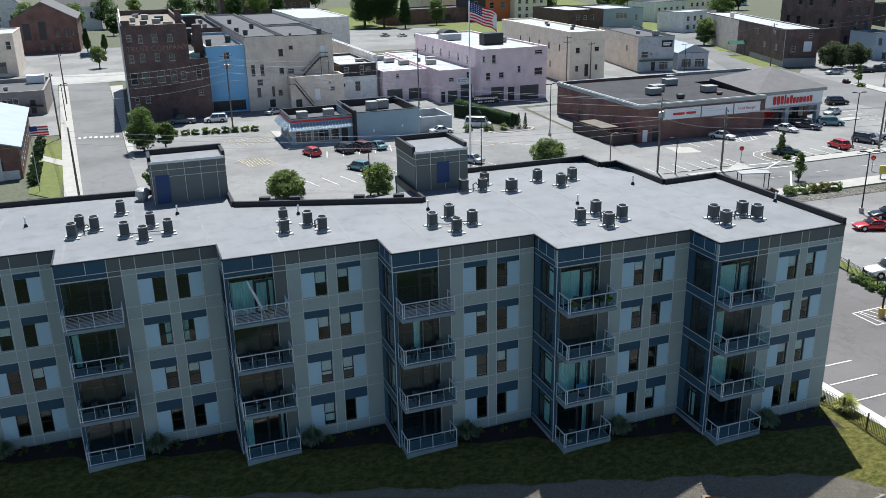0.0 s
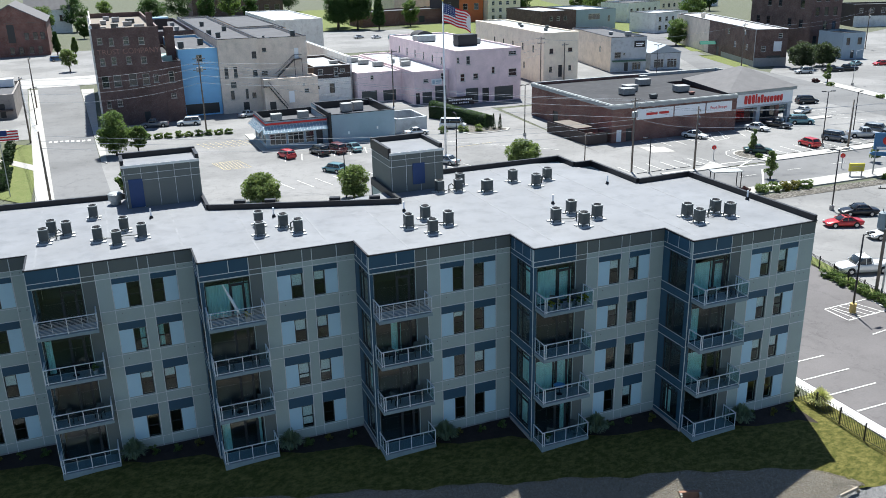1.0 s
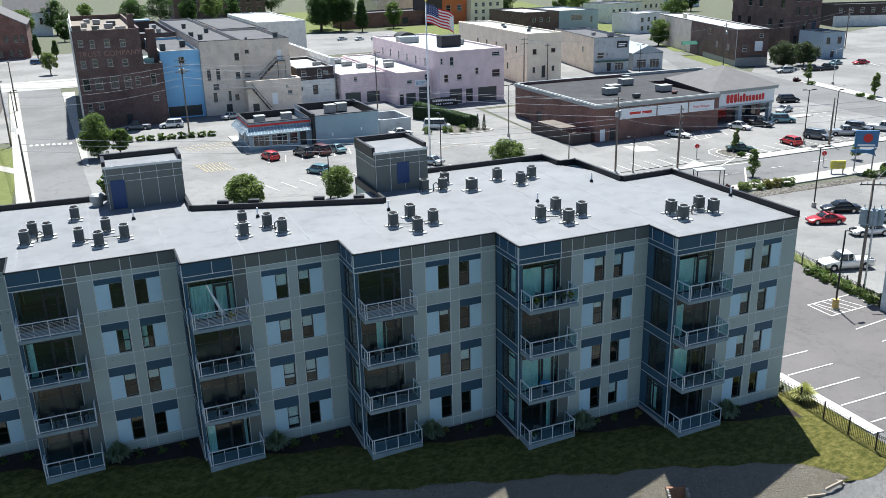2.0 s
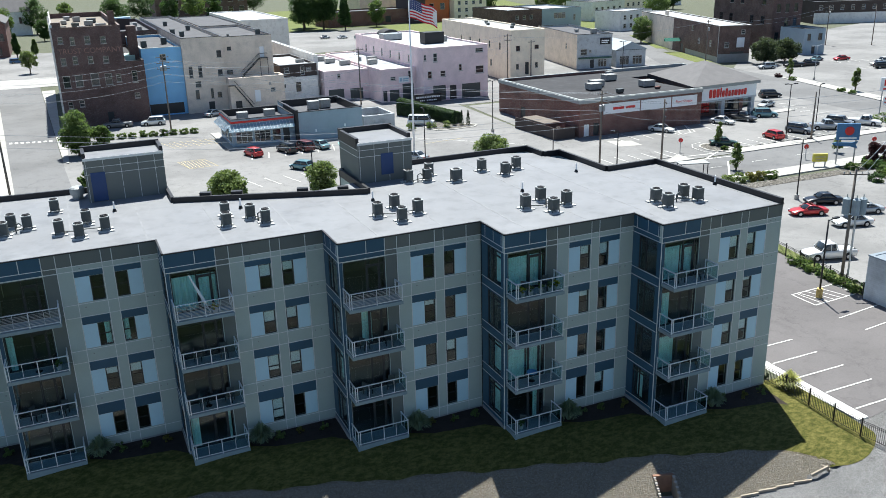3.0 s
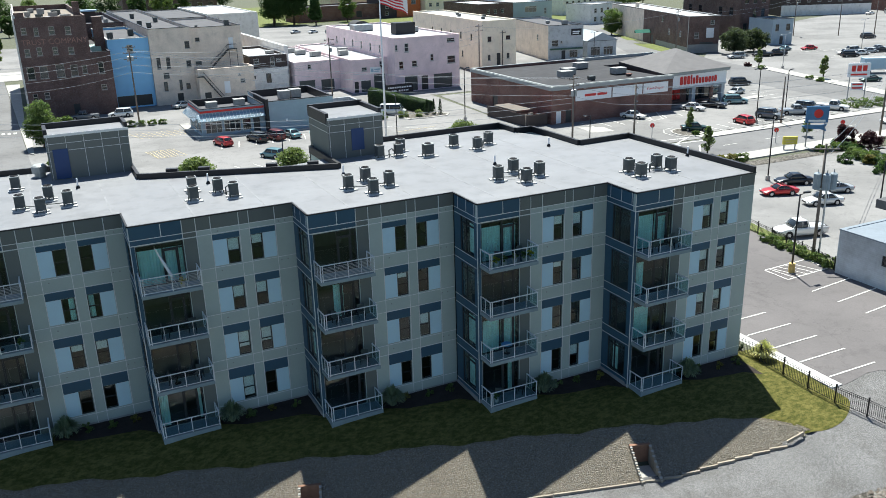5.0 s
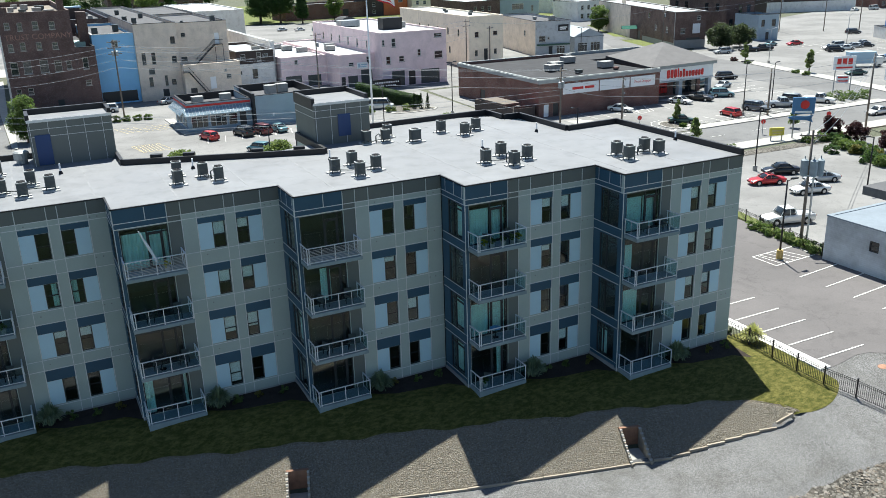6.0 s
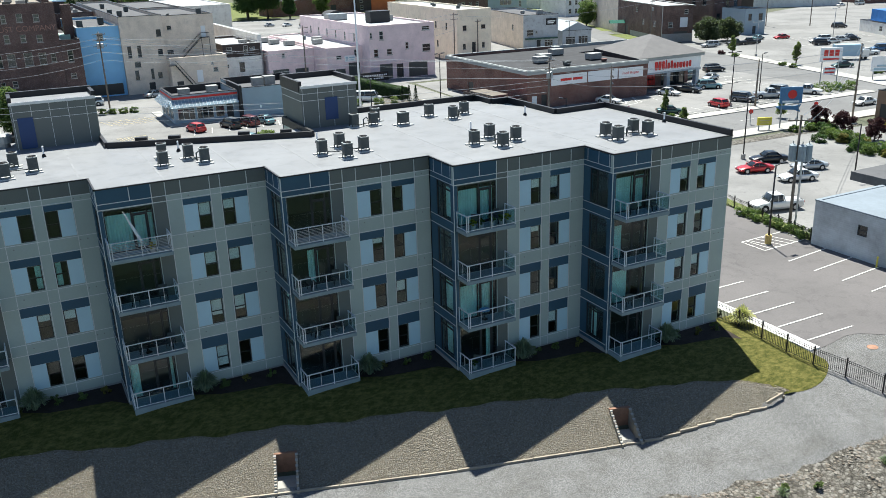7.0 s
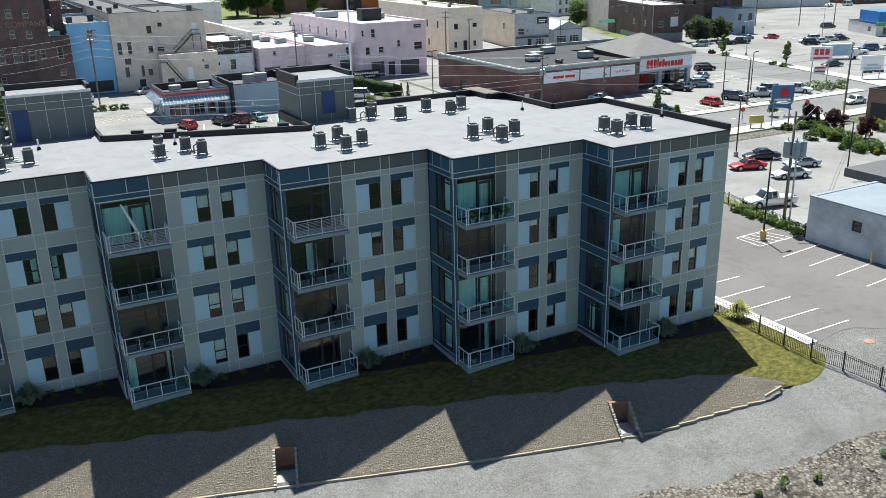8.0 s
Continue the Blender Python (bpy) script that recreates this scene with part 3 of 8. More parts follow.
def curtain_bm(w, h):
    bm = bmesh.new()
    n = max(8, int(w / 0.05))
    lo = [bm.verts.new((w * k / n, 0.04 * math.sin(k * 1.7), 0)) for k in range(n + 1)]
    hi = [bm.verts.new((w * k / n, 0.04 * math.sin(k * 1.7), h)) for k in range(n + 1)]
    for k in range(n):
        bm.faces.new((lo[k], lo[k + 1], hi[k + 1], hi[k]))
    bmesh.ops.solidify(bm, geom=bm.faces[:], thickness=0.008)
    return bm


def glazing_on(parent, m, w, h, bars_x, bars_z, name="glazing"):
    g = put(name, shared((name, round(w, 2), round(h, 2), bars_x, bars_z), lambda: data_of(name, frame_bm(w, h, 0.07, 0.1, bars_x, bars_z), "frame_dark")), parent, m @ pose(0, 0.05, 0))
    pane = put("pane", shared(("gpane", round(w, 2), round(h, 2)), lambda: data_of("pane", boxes((0.06, w - 0.06, 0.045, 0.055, 0.06, h - 0.06)), "glass")), g)
    pane.visible_shadow = False
    return g


def balcony_on(parent, m, w, d, slats, ground):
    """A deck with its railing on three sides; m: the deck's top at the wall, left end."""
    b = put("balcony", shared(("deck", w, d, ground), lambda: data_of("balcony", boxes((0, w, -d, 0.0, -0.42 if ground else -0.24, 0.0)), "deck", bevel=0.015)), parent, m)
    post = shared("post", lambda: data_of("post", boxes((-0.027, 0.027, -0.027, 0.027, 0, 1.07)), "rail", bevel=0.005))
    thin = shared("thin_post", lambda: data_of("baluster", boxes((-0.014, 0.014, -0.014, 0.014, 0.1, 1.06)), "rail"))
    spots = [(0.05, -0.06), (w - 0.05, -0.06), (0.05, -d + 0.05), (0.19, -d + 0.05), (w * 0.51, -d + 0.05), (w - 0.05, -d + 0.05)]
    for x, y in spots:
        put("post", post, b, pose(x, y, 0))
    for x, y in ((w * 0.27, -d + 0.05), (w * 0.75, -d + 0.05), (0.05, -d * 0.5), (w - 0.05, -d * 0.5)):
        put("baluster", thin, b, pose(x, y, 0))
    rail = shared(("rail", w, d), lambda: data_of("top_rail", boxes((0.0, w, -d + 0.012, -d + 0.088, 1.06, 1.11), (0.012, 0.088, -d + 0.088, 0, 1.06, 1.11), (w - 0.088, w - 0.012, -d + 0.088, 0, 1.06, 1.11)), "rail", bevel=0.006))
    put("top_rail", rail, b)
    low = shared(("low", w, d), lambda: data_of("bottom_rail", boxes((0.03, w - 0.03, -d + 0.035, -d + 0.065, 0.09, 0.13), (0.035, 0.065, -d + 0.065, 0, 0.09, 0.13), (w - 0.065, w - 0.035, -d + 0.065, 0, 0.09, 0.13)), "rail"))
    put("bottom_rail", low, b)
    if slats:
        for k in range(9):
            put("slat", shared(("slat", w, d), lambda: data_of("slat", boxes((0.06, w - 0.06, -d + 0.02, -d + 0.032, 0, 0.026), (0.02, 0.032, -d + 0.05, -0.05, 0, 0.026)), "slat")), b, pose(0, 0, 0.17 + k * 0.093))
    else:
        scr = shared(("screen", w, d), lambda: data_of("screen", boxes((0.07, w - 0.07, -d + 0.046, -d + 0.054, 0.14, 1.02), (0.046, 0.054, -d + 0.08, -0.1, 0.14, 1.02), (w - 0.054, w - 0.046, -d + 0.08, -0.1, 0.14, 1.02)), "infill"))
        put("screen", scr, b)
    return b


BLINDS = {  # bay, storey: the share of each window of the pair that its blind covers
    (1, 1): (0.3, 0.4), (2, 3): (0.5, 0.4), (2, 2): (0.55, 0.5), (2, 1): (0.7, 0.65), (2, 0): (0.9, 0.0), (3, 1): (0.0, 0.5), (3, 2): (0.25, 0.0), (4, 3): (0.4, 0.5), (4, 2): (0.3, 0.0), (4, 0): (0.0, 0.5),
    (5, 3): (0.5, 0.55), (5, 2): (0.5, 0.2), (5, 1): (0.45, 0.5), (0, 2): (0.4, 0.0), (0, 1): (0.0, 0.5)}
for n in range(6):
    x0, x1, y = X[n], X[n + 1], Y[n]
    w = x1 - x0
    side = 3.3 if n else 12.0
    glaz = []
    for k, d in enumerate(DECKS):
        top = 13.22 if k == 3 else DECKS[k + 1] - 0.42
        glaz.append((0.27, 3.18, d + 0.02, top))
    wins = [(a, b, z0, z1) for z0, z1, _ in WIN for a, b in ((5.9, 6.7), (7.45, 8.22))]
    part("wall", wall_bm(w, ROOF - 0.1, glaz + wins, 0.28, -0.4), "grey_panel", apartment).matrix_basis = pose(x0, y, 0)
    rets = [(0.45, side - 0.85 if n else 2.45, d + 0.3, (13.22 if k == 3 else DECKS[k + 1] - 0.45)) for k, d in enumerate(DECKS)]
    if n:
        ret = part("wall", wall_bm(side - 0.28, ROOF - 0.12, [(side - h[1], side - h[0], h[2], h[3]) for h in rets], 0.26, -0.4), "navy_panel", apartment, "navy return wall with corner glazing")
        ret.matrix_basis = pose(x0, y + side, 0, 0, 0, -90)
        for h in rets:
            glazing_on(apartment, pose(x0, y + h[1], h[2], 0, 0, -90), h[1] - h[0], h[3] - h[2], (0.75,), (h[3] - h[2] - 0.45,), "side_glazing")
        for z in (FAS, STRIP, 10.72, 10.1, 7.35, 6.72, 4.05, 3.42, 0.75):
            put("joint_strip", strip_mesh(side - 0.1, 0.04), apartment, pose(x0, y + side, z, 0, 0, -90))
        for yy in (y + 0.42, y + 1.55, y + 2.75):
            put("joint_strip", strip_mesh(0.03, 0.9), apartment, pose(x0, yy, FAS + 0.03, 0, 0, -90))
        put("corner_panel", panel_mesh(0.25, STRIP - 0.4, "navy_panel"), apartment, pose(x0, y + 0.275, 0.38, 0, 0, -90))
    # panels of the front
    put("corner_panel", panel_mesh(0.22, STRIP - 0.4, "navy_panel"), apartment, pose(x0 + 0.025, y, 0.38))
    for z in (13.42, 10.72, 7.4, 4.05):
        for dx in (w - 1.05, w - 0.62):
            put("wall_vent", shared("vent", lambda: data_of("wall_vent", boxes((0, 0.08, -0.035, 0.01, 0, 0.08)), "plant_grey", bevel=0.015)), apartment, pose(x0 + dx, y, z))
        put("wall_vent", shared("vent", None), apartment, pose(x0 + 5.35, y, z - 0.02))
    for a, b, m in ((0.03, 1.88, "navy_panel"), (1.93, 3.17, "navy_panel"), (3.23, 4.02, "brown_panel"), (4.08, 4.94, "brown_panel"), (5.0, 6.74, "brown_panel"), (6.8, 7.39, "brown_panel"), (7.45, 9.1, "brown_panel"), (9.16, w - 0.01, "brown_panel")):
        put("fascia_panel", panel_mesh(b - a, ROOF - FAS - 0.08, m), apartment, pose(x0 + a, y, FAS + 0.03))
    put("fascia_panel", panel_mesh(3.14, FAS - STRIP - 0.04, "navy_panel"), apartment, pose(x0 + 0.03, y, STRIP + 0.035))
    put("fascia_panel", panel_mesh(0.79, FAS - STRIP - 0.04, "brown_panel"), apartment, pose(x0 + 3.23, y, STRIP + 0.035))
    for k in range(4):
        z0, z1, zb = WIN[k]
        lo, hi = DECKS[k] + 0.0, (STRIP if k == 3 else DECKS[k + 1])
        put("wall_panel", panel_mesh(0.79, hi - lo - 0.03, "brown_panel"), apartment, pose(x0 + 3.23, y, lo))
        for a, b in ((5.0, 5.88), (8.24, 9.1)):
            put("light_panel", panel_mesh(b - a, z1 - z0, "light_panel"), apartment, pose(x0 + a, y, z0))
        for a, b in ((5.0, 6.74), (7.45, 9.1)):
            put("band_panel", panel_mesh(b - a, zb - z1 - 0.03, "navy_panel"), apartment, pose(x0 + a, y, z1 + 0.015))
        if k < 3:
            put("band_panel", panel_mesh(3.14, 0.40, "navy_panel"), apartment, pose(x0 + 0.03, y, hi - 0.41))
        for j, a in enumerate((5.9, 7.45)):
            window_on(apartment, pose(x0 + a, y, z0), 0.8 if j == 0 else 0.77, z1 - z0, BLINDS.get((n, k), (0, 0))[j], (1 if j else -1) if (n, k) == (1, 2) else None)
        gh = glaz[k][3] - glaz[k][2]
        g = glazing_on(apartment, pose(x0 + 0.27, y, glaz[k][2]), 2.91, gh, (1.6, 2.52), (), "balcony_glazing")
        put("transom", shared(("transom", round(gh, 2)), lambda: data_of("transom", boxes((1.635, 2.485, 0.005, 0.095, gh - 0.48, gh - 0.42), (2.555, 2.84, 0.005, 0.095, gh - 0.48, gh - 0.42)), "frame_dark")), g)
        put("door_leaf", shared(("leaf", round(gh, 2)), lambda: data_of("door_leaf", frame_bm(0.84, gh - 0.56, 0.085, 0.05), "frame_dark")), g, pose(1.64, 0.02, 0.07))
        balcony_on(apartment, pose(x0 + 0.13, y, DECKS[k]), 3.72, 1.38, k == 3 and n in (1, 2, 3), k == 0)
        # floor, ceiling edge and rear wall of the flats behind the glass, coloured dark for room shade
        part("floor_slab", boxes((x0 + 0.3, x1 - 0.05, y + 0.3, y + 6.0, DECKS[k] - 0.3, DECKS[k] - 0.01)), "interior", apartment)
        put("joint_strip", strip_mesh(w - 4.05, 0.04), apartment, pose(x0 + 4.05, y, z0 - 0.12))
        if k < 3:
            put("joint_strip", strip_mesh(w - 4.05, 0.04), apartment, pose(x0 + 4.05, y, zb + 0.01))
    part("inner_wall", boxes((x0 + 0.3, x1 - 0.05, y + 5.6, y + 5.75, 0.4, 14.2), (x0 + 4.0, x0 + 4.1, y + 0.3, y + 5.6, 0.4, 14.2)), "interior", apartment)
    for z in (FAS, STRIP):
        put("joint_strip", strip_mesh(w, 0.045), apartment, pose(x0, y, z))
    for a, z0, z1 in ((1.89, FAS, ROOF - 0.1), (3.18, STRIP, ROOF - 0.1), (4.03, 0.3, ROOF - 0.1), (4.95, 0.3, ROOF - 0.1), (6.75, 0.3, ROOF - 0.1), (7.4, 0.3, ROOF - 0.1), (9.12, 0.3, ROOF - 0.1)):
        put("joint_strip", strip_mesh(0.042, z1 - z0), apartment, pose(x0 + a, y, z0))
    put("corner_trim", shared("corner", lambda: data_of("corner_trim", boxes((-0.025, 0.02, -0.025, 0.02, 0.2, ROOF - 0.1)), "joint")), apartment, pose(x0, y, 0))
    part("foundation", boxes((x0 - 0.01, x1, y - 0.02, y + 0.3, -0.6, 0.38)), "foundation", apartment)
    if n:
        part("foundation", boxes((x0 - 0.06, x0 + 0.25, y + 0.28, y + side - 0.02, -0.6, 0.5)), "foundation", apartment)
for n, k, dx, wid in ((2, 3, 0.34, 1.5), (2, 3, 1.92, 1.2), (4, 3, 0.34, 1.5), (4, 3, 1.9, 1.1), (5, 3, 0.34, 1.4), (5, 3, 1.8, 1.2), (4, 1, 0.34, 1.4), (4, 1, 1.85, 1.15), (5, 1, 0.35, 1.4), (2, 0, 0.35, 0.55), (2, 0, 2.7, 0.35), (1, 2, 0.4, 0.4), (4, 0, 2.4, 0.4), (3, 2, 1.4, 0.7), (5, 2, 0.5, 0.6)):
    put("curtain", data_of("curtain", curtain_bm(wid, 2.35), "curtain"), apartment, pose(X[n] + dx, Y[n] + 0.25, DECKS[k] + 0.04))
for n, k, dy, wid in ((4, 3, 0.9, 0.8), (4, 1, 0.8, 1.4), (4, 0, 1.2, 0.9), (3, 3, 0.8, 0.5), (3, 1, 1.2, 0.8), (5, 0, 1.6, 0.6)):
    put("curtain", data_of("curtain", curtain_bm(wid, 2.0), "curtain"), apartment, pose(X[n] + 0.34, Y[n] + dy + wid, DECKS[k] + 0.4, 0, 0, -90))

# the rear, the end and the roof
BACK = [(45.5, 57.4), (40.3, 57.2), (40.3, 64.6), (38.6, 64.6), (38.6, 67.6), (20.4, 67.6), (20.4, 60.3), (6.5, 65.2), (6.5, 71.4), (-30.0, 74.0)]
FRONT = [(-30.0, Y[0])] + [(X[0], Y[0])] + [p for n in range(1, 6) for p in ((X[n], Y[n - 1]), (X[n], Y[n]))] + [(X[6], Y[5])]
for a, b in zip([(45.5, Y[5] + 0.285)] + BACK, BACK):
    a, b = Vector(a), Vector(b)
    d = (b - a).normalized()
    nrm = Vector((-d.y, d.x)) * 0.28
    rear = bmesh.new()
    prism(rear, [tuple(a), tuple(b), tuple(b + nrm), tuple(a + nrm)], -0.4, ROOF - 0.12)
    part("rear_wall", rear, "grey_panel", apartment)
front_far = bmesh.new()
box(front_far, -30, X[0], Y[0], Y[0] + 0.3, -0.4, ROOF - 0.1)
part("wall", front_far, "grey_panel", apartment)
def rear_line(x):
    return lerp_table([(-30, 74.0), (6.499, 71.4), (6.5, 65.2), (20.399, 60.3), (20.4, 67.6), (38.599, 67.6), (38.6, 64.6), (40.299, 64.6), (40.3, 57.2), (45.5, 57.4)], x)


bm = bmesh.new()
cuts = sorted([-30.0, *X, 6.5, 20.4, 38.6, 40.3])
for a, b in zip(cuts, cuts[1:]):
    lo = Y[max(0, sum(1 for v in X[1:6] if v <= a + 1e-6))]
    prism(bm, [(a, lo), (b, lo), (b, rear_line(b - 0.0005)), (a, rear_line(a + 0.0005))], ROOF - 0.08, ROOF)
bmesh.ops.remove_doubles(bm, verts=bm.verts[:], dist=0.002)
part("roof", bm, "membrane", apartment, "flat roof of grey membrane")
bm = bmesh.new()
for a, b in zip(FRONT, FRONT[1:]):
    a, b = Vector(a), Vector(b)
    d = (b - a).normalized()
    out = Vector((d.y, -d.x))
    prism(bm, [tuple(a + out * 0.05 - d * 0.05), tuple(b + out * 0.05 + d * 0.05), tuple(b - out * 0.06 + d * 0.05), tuple(a - out * 0.06 - d * 0.05)], ROOF - 0.045, ROOF + 0.03)
part("roof_edge", bm, "edge_metal", apartment, "thin dark metal roof edge")
for a, b in zip([FRONT[-1]] + BACK, BACK):
    a, b = Vector(a), Vector(b)
    d = (b - a).normalized()
    out = Vector((d.y, -d.x))
    bm = bmesh.new()
    prism(bm, [tuple(a + out * 0.04), tuple(b + out * 0.04), tuple(b - out * 0.2), tuple(a - out * 0.2)], ROOF - 0.2, ROOF + 0.42)
    part("parapet", bm, "edge_metal", apartment, "low black parapet along the rear")
# conductor heads behind the low part of the parapet
for f in (0.16, 0.32, 0.66, 0.87):
    p = Vector((6.5, 65.2)).lerp(Vector((20.4, 60.3)), f)
    part("scupper_head", boxes((-0.42, 0.42, 0.06, 0.5, -0.5, 0.62)), "edge_metal", apartment, "dark sheet-metal box on the rear parapet").matrix_basis = pose(p.x, p.y, ROOF, 0, 0, -19.4)
# membrane seams and patches
bm = bmesh.new()
for k in range(16):
    x = -24 + k * 4.6
    lo = Y[max(0, min(5, sum(1 for v in X[1:] if v < x)))] + 0.5
    hi = 72 if x < 6 else (60.0 if x < 20 else (66.8 if x < 38 else 56.8))
    box(bm, x, x + 0.12, lo, hi - (0.36 * (x - 6) if 6 < x < 20 else 0) + (4.4 if 6 < x < 20 else 0), ROOF - 0.01, ROOF + 0.006)
part("roof_seam", bm, mat("membrane_seam", (0.205, 0.21, 0.218), 0.65, var=0.2, scale=0.8), apartment)


def penthouse(name, x0, x1, y0, y1, top, door_x, door_z, door_h, label):
    p = put(name, data_of("body", boxes((x0, x1, y0, y1, ROOF - 0.02, top - 0.25)), "brown_panel"), apartment, None, label)
    part("roof", boxes((x0 + 0.1, x1 - 0.1, y0 - 0.05, y1 - 0.2, top - 0.25, top - 0.12)), "membrane", p)
    part("parapet", boxes((x0 - 0.06, x1 + 0.06, y1 - 0.25, y1 + 0.06, top - 0.6, top + 0.3), (x0 - 0.06, x0 + 0.2, y0 + 0.3, y1 - 0.25, top - 0.6, top + 0.22), (x1 - 0.2, x1 + 0.06, y0 + 0.3, y1 - 0.25, top - 0.6, top + 0.22)), "edge_metal", p)
    part("roof_edge", boxes((x0 - 0.05, x1 + 0.05, y0 - 0.08, y0 - 0.05, top - 0.3, top - 0.1)), "joint", p)
    part("door", boxes((door_x, door_x + 1.05, y0 - 0.05, y0 + 0.02, door_z, door_z + door_h)), "blue_door", p, "navy blue steel door")
    for z in (ROOF + 2.15, ROOF + 2.7):
        put("joint_strip", data_of("joint_strip", boxes((x0, x1, y0 - 0.02, y0, z, z + 0.03), (x0 - 0.02, x0, y0, y1, z, z + 0.03)), "joint"), p)
    k = 0
    while x0 + 0.1 + k * 1.25 < x1:
        put("joint_strip", data_of("joint_strip", boxes((x0 + 0.1 + k * 1.25, x0 + 0.13 + k * 1.25, y0 - 0.02, y0, ROOF, top - 0.3)), "joint"), p)
        k += 1
    return p


penthouse("stair_penthouse", 0.65, 6.45, 68.3, 71.3, 18.1, 1.0, ROOF + 0.05, 2.25, "brown panelled roof penthouse with navy door")
penthouse("lift_penthouse", 20.75, 25.35, 63.3, 68.2, 18.0, 22.65, ROOF + 0.55, 1.75, "tall brown panelled roof penthouse with navy panel")

# ---- roof equipment ----


def condenser(x, y, turn, wide=False):
    t = thing("air_conditioner", turned(x, y, ROOF, turn), "wide grey louvred condenser on a white base" if wide else "dark grey louvred condenser unit on white feet", "air conditioner", "condensers on the roof")
    s = 1.35 if wide else 1.0

    def body():
        bm = bmesh.new()
        pts = []
        for k in range(24):
            a = 6.2832 * k / 24
            c, q = math.cos(a), math.sin(a)
            r = 0.325 / max(abs(c), abs(q)) ** 0.75
            pts.append((r * c * s, r * q))
        rings = []
        for k in range(19):
            f = 0.965 if k % 2 else 1.0
            rings.append([bm.verts.new((px * f, py * f, 0.24 + k * 0.0425)) for px, py in pts])
        for r0, r1 in zip(rings, rings[1:]):
            for k in range(24):
                bm.faces.new((r0[k], r0[(k + 1) % 24], r1[(k + 1) % 24], r1[k]))
        bm.faces.new(rings[0][::-1]), bm.faces.new(rings[-1])
        return data_of("body", bm, "hvac")

    def cap():
        bm = bmesh.new()
        pts = [(0.335 * math.cos(6.2832 * k / 24) / max(abs(math.cos(6.2832 * k / 24)), abs(math.sin(6.2832 * k / 24))) ** 0.75 * s, 0.335 * math.sin(6.2832 * k / 24) / max(abs(math.cos(6.2832 * k / 24)), abs(math.sin(6.2832 * k / 24))) ** 0.75) for k in range(24)]
        prism(bm, pts, 1.005, 1.06)
        return data_of("top", bm, "hvac_top")

    def guard():
        bm = bmesh.new()
        for r in (0.11, 0.17, 0.23, 0.275):
            ring = [(r * math.cos(6.2832 * k / 20), r * math.sin(6.2832 * k / 20)) for k in range(20)]
            for (a, b), (c, d) in zip(ring, ring[1:] + ring[:1]):
                tube(bm, [(a, b, 1.085), (c, d, 1.085)], 0.009, 4)
        prism(bm, [(0.29 * math.cos(6.2832 * k / 20), 0.29 * math.sin(6.2832 * k / 20)) for k in range(20)], 1.058, 1.066)
        return data_of("fan_guard", bm, "dark_metal")

    put("body", shared(("hvb", s), body), t)
    for lx, ly in ((-0.28, -0.28), (0.28, -0.28), (0.28, 0.28), (-0.28, 0.28)):
        put("leg", shared("hvleg", lambda: data_of("leg", boxes((-0.03, 0.03, -0.03, 0.03, 0.08, 0.25)), "hvac")), t, pose(lx * s, ly, 0))
    top = put("top", shared(("hvt", s), cap), t)
    put("fan_guard", shared("hvg", guard), top)
    put("base", shared(("hvbase", s), lambda: data_of("base", boxes((-0.52 * s, 0.52 * s, -0.5, -0.2, 0, 0.08), (-0.52 * s, 0.52 * s, 0.2, 0.5, 0, 0.08), (-0.3 * s, 0.3 * s, -0.2, 0.2, 0.01, 0.07)), "unit_base")), t)
    return t


UNITS = [(-5.05, 61.8), (-4.6, 63.7), (-3.6, 63.0), (-1.8, 66.6), (-1.6, 60.6), (-0.4, 59.1), (0.2, 62.3), (1.3, 60.1), (8.9, 56.8), (9.3, 59.4), (10.8, 58.0), (11.5, 56.3), (18.9, 54.0),
         (20.7, 55.4), (20.0, 52.1), (21.7, 53.4), (24.4, 61.8), (25.9, 61.5), (26.8, 63.2), (31.2, 62.2), (32.3, 60.1), (34.1, 61.5), (28.9, 50.7), (30.9, 52.0), (30.2, 49.0), (32.0, 50.2), (37.9, 47.6),
         (37.8, 46.1), (40.3, 47.5), (40.7, 46.4)]
for k, (x, y) in enumerate(UNITS):
    condenser(x, y, (k * 37) % 11 - 5)
condenser(27.9, 60.2, 3, True)


def pipe_run(pts, r=0.035):
    t = thing("refrigerant_pipe", turned(pts[0][0], pts[0][1], ROOF), "insulated dark refrigerant pipes lying on the roof", "pipe", "roof pipes")
    bm = bmesh.new()
    tube(bm, [(x - pts[0][0], y - pts[0][1], z) for x, y, z in pts], r, 6)
    part("pipe", bm, "hvac", t, smooth=True)


for a, b in ((10, 11), (12, 15), (22, 25), (26, 29), (4, 7), (0, 2), (20, 21), (16, 17)):
    (xa, ya), (xb, yb) = UNITS[a], UNITS[b]
    mx, my = (xa + xb) / 2, (ya + yb) / 2
    pipe_run([(xa, ya, 0.25), (mx - 0.3, my, 0.16), (mx + 0.2, my + 0.15, 0.2), (xb, yb, 0.25)])
    pipe_run([(mx, my, 0.02), (mx, my + 0.02, 0.55), (mx + 0.25, my + 0.02, 0.7), (mx + 0.4, my, 0.5)], 0.05)
for x, y in ((2.2, 64.8), (10.7, 61.0), (20.0, 58.1), (31.0, 54.9), (37.9, 58.1), (-8.4, 66.1), (44.9, 49.4)):
    t = thing("vent_pipe", turned(x, y, ROOF), "white plastic vent pipe with dark boot on the roof", "vent pipe", "roof vents")
    bm = bmesh.new()
    tube(bm, [(0, 0, 0), (0, 0, 0.75)], 0.06, 10)
    part("pipe", bm, "sign_white", t)
    bm = bmesh.new()
    tube(bm, [(0, 0, 0), (0, 0, 0.1), (0, 0, 0.22)], [0.16, 0.14, 0.08], 10)
    part("boot", bm, "dark_metal", t)
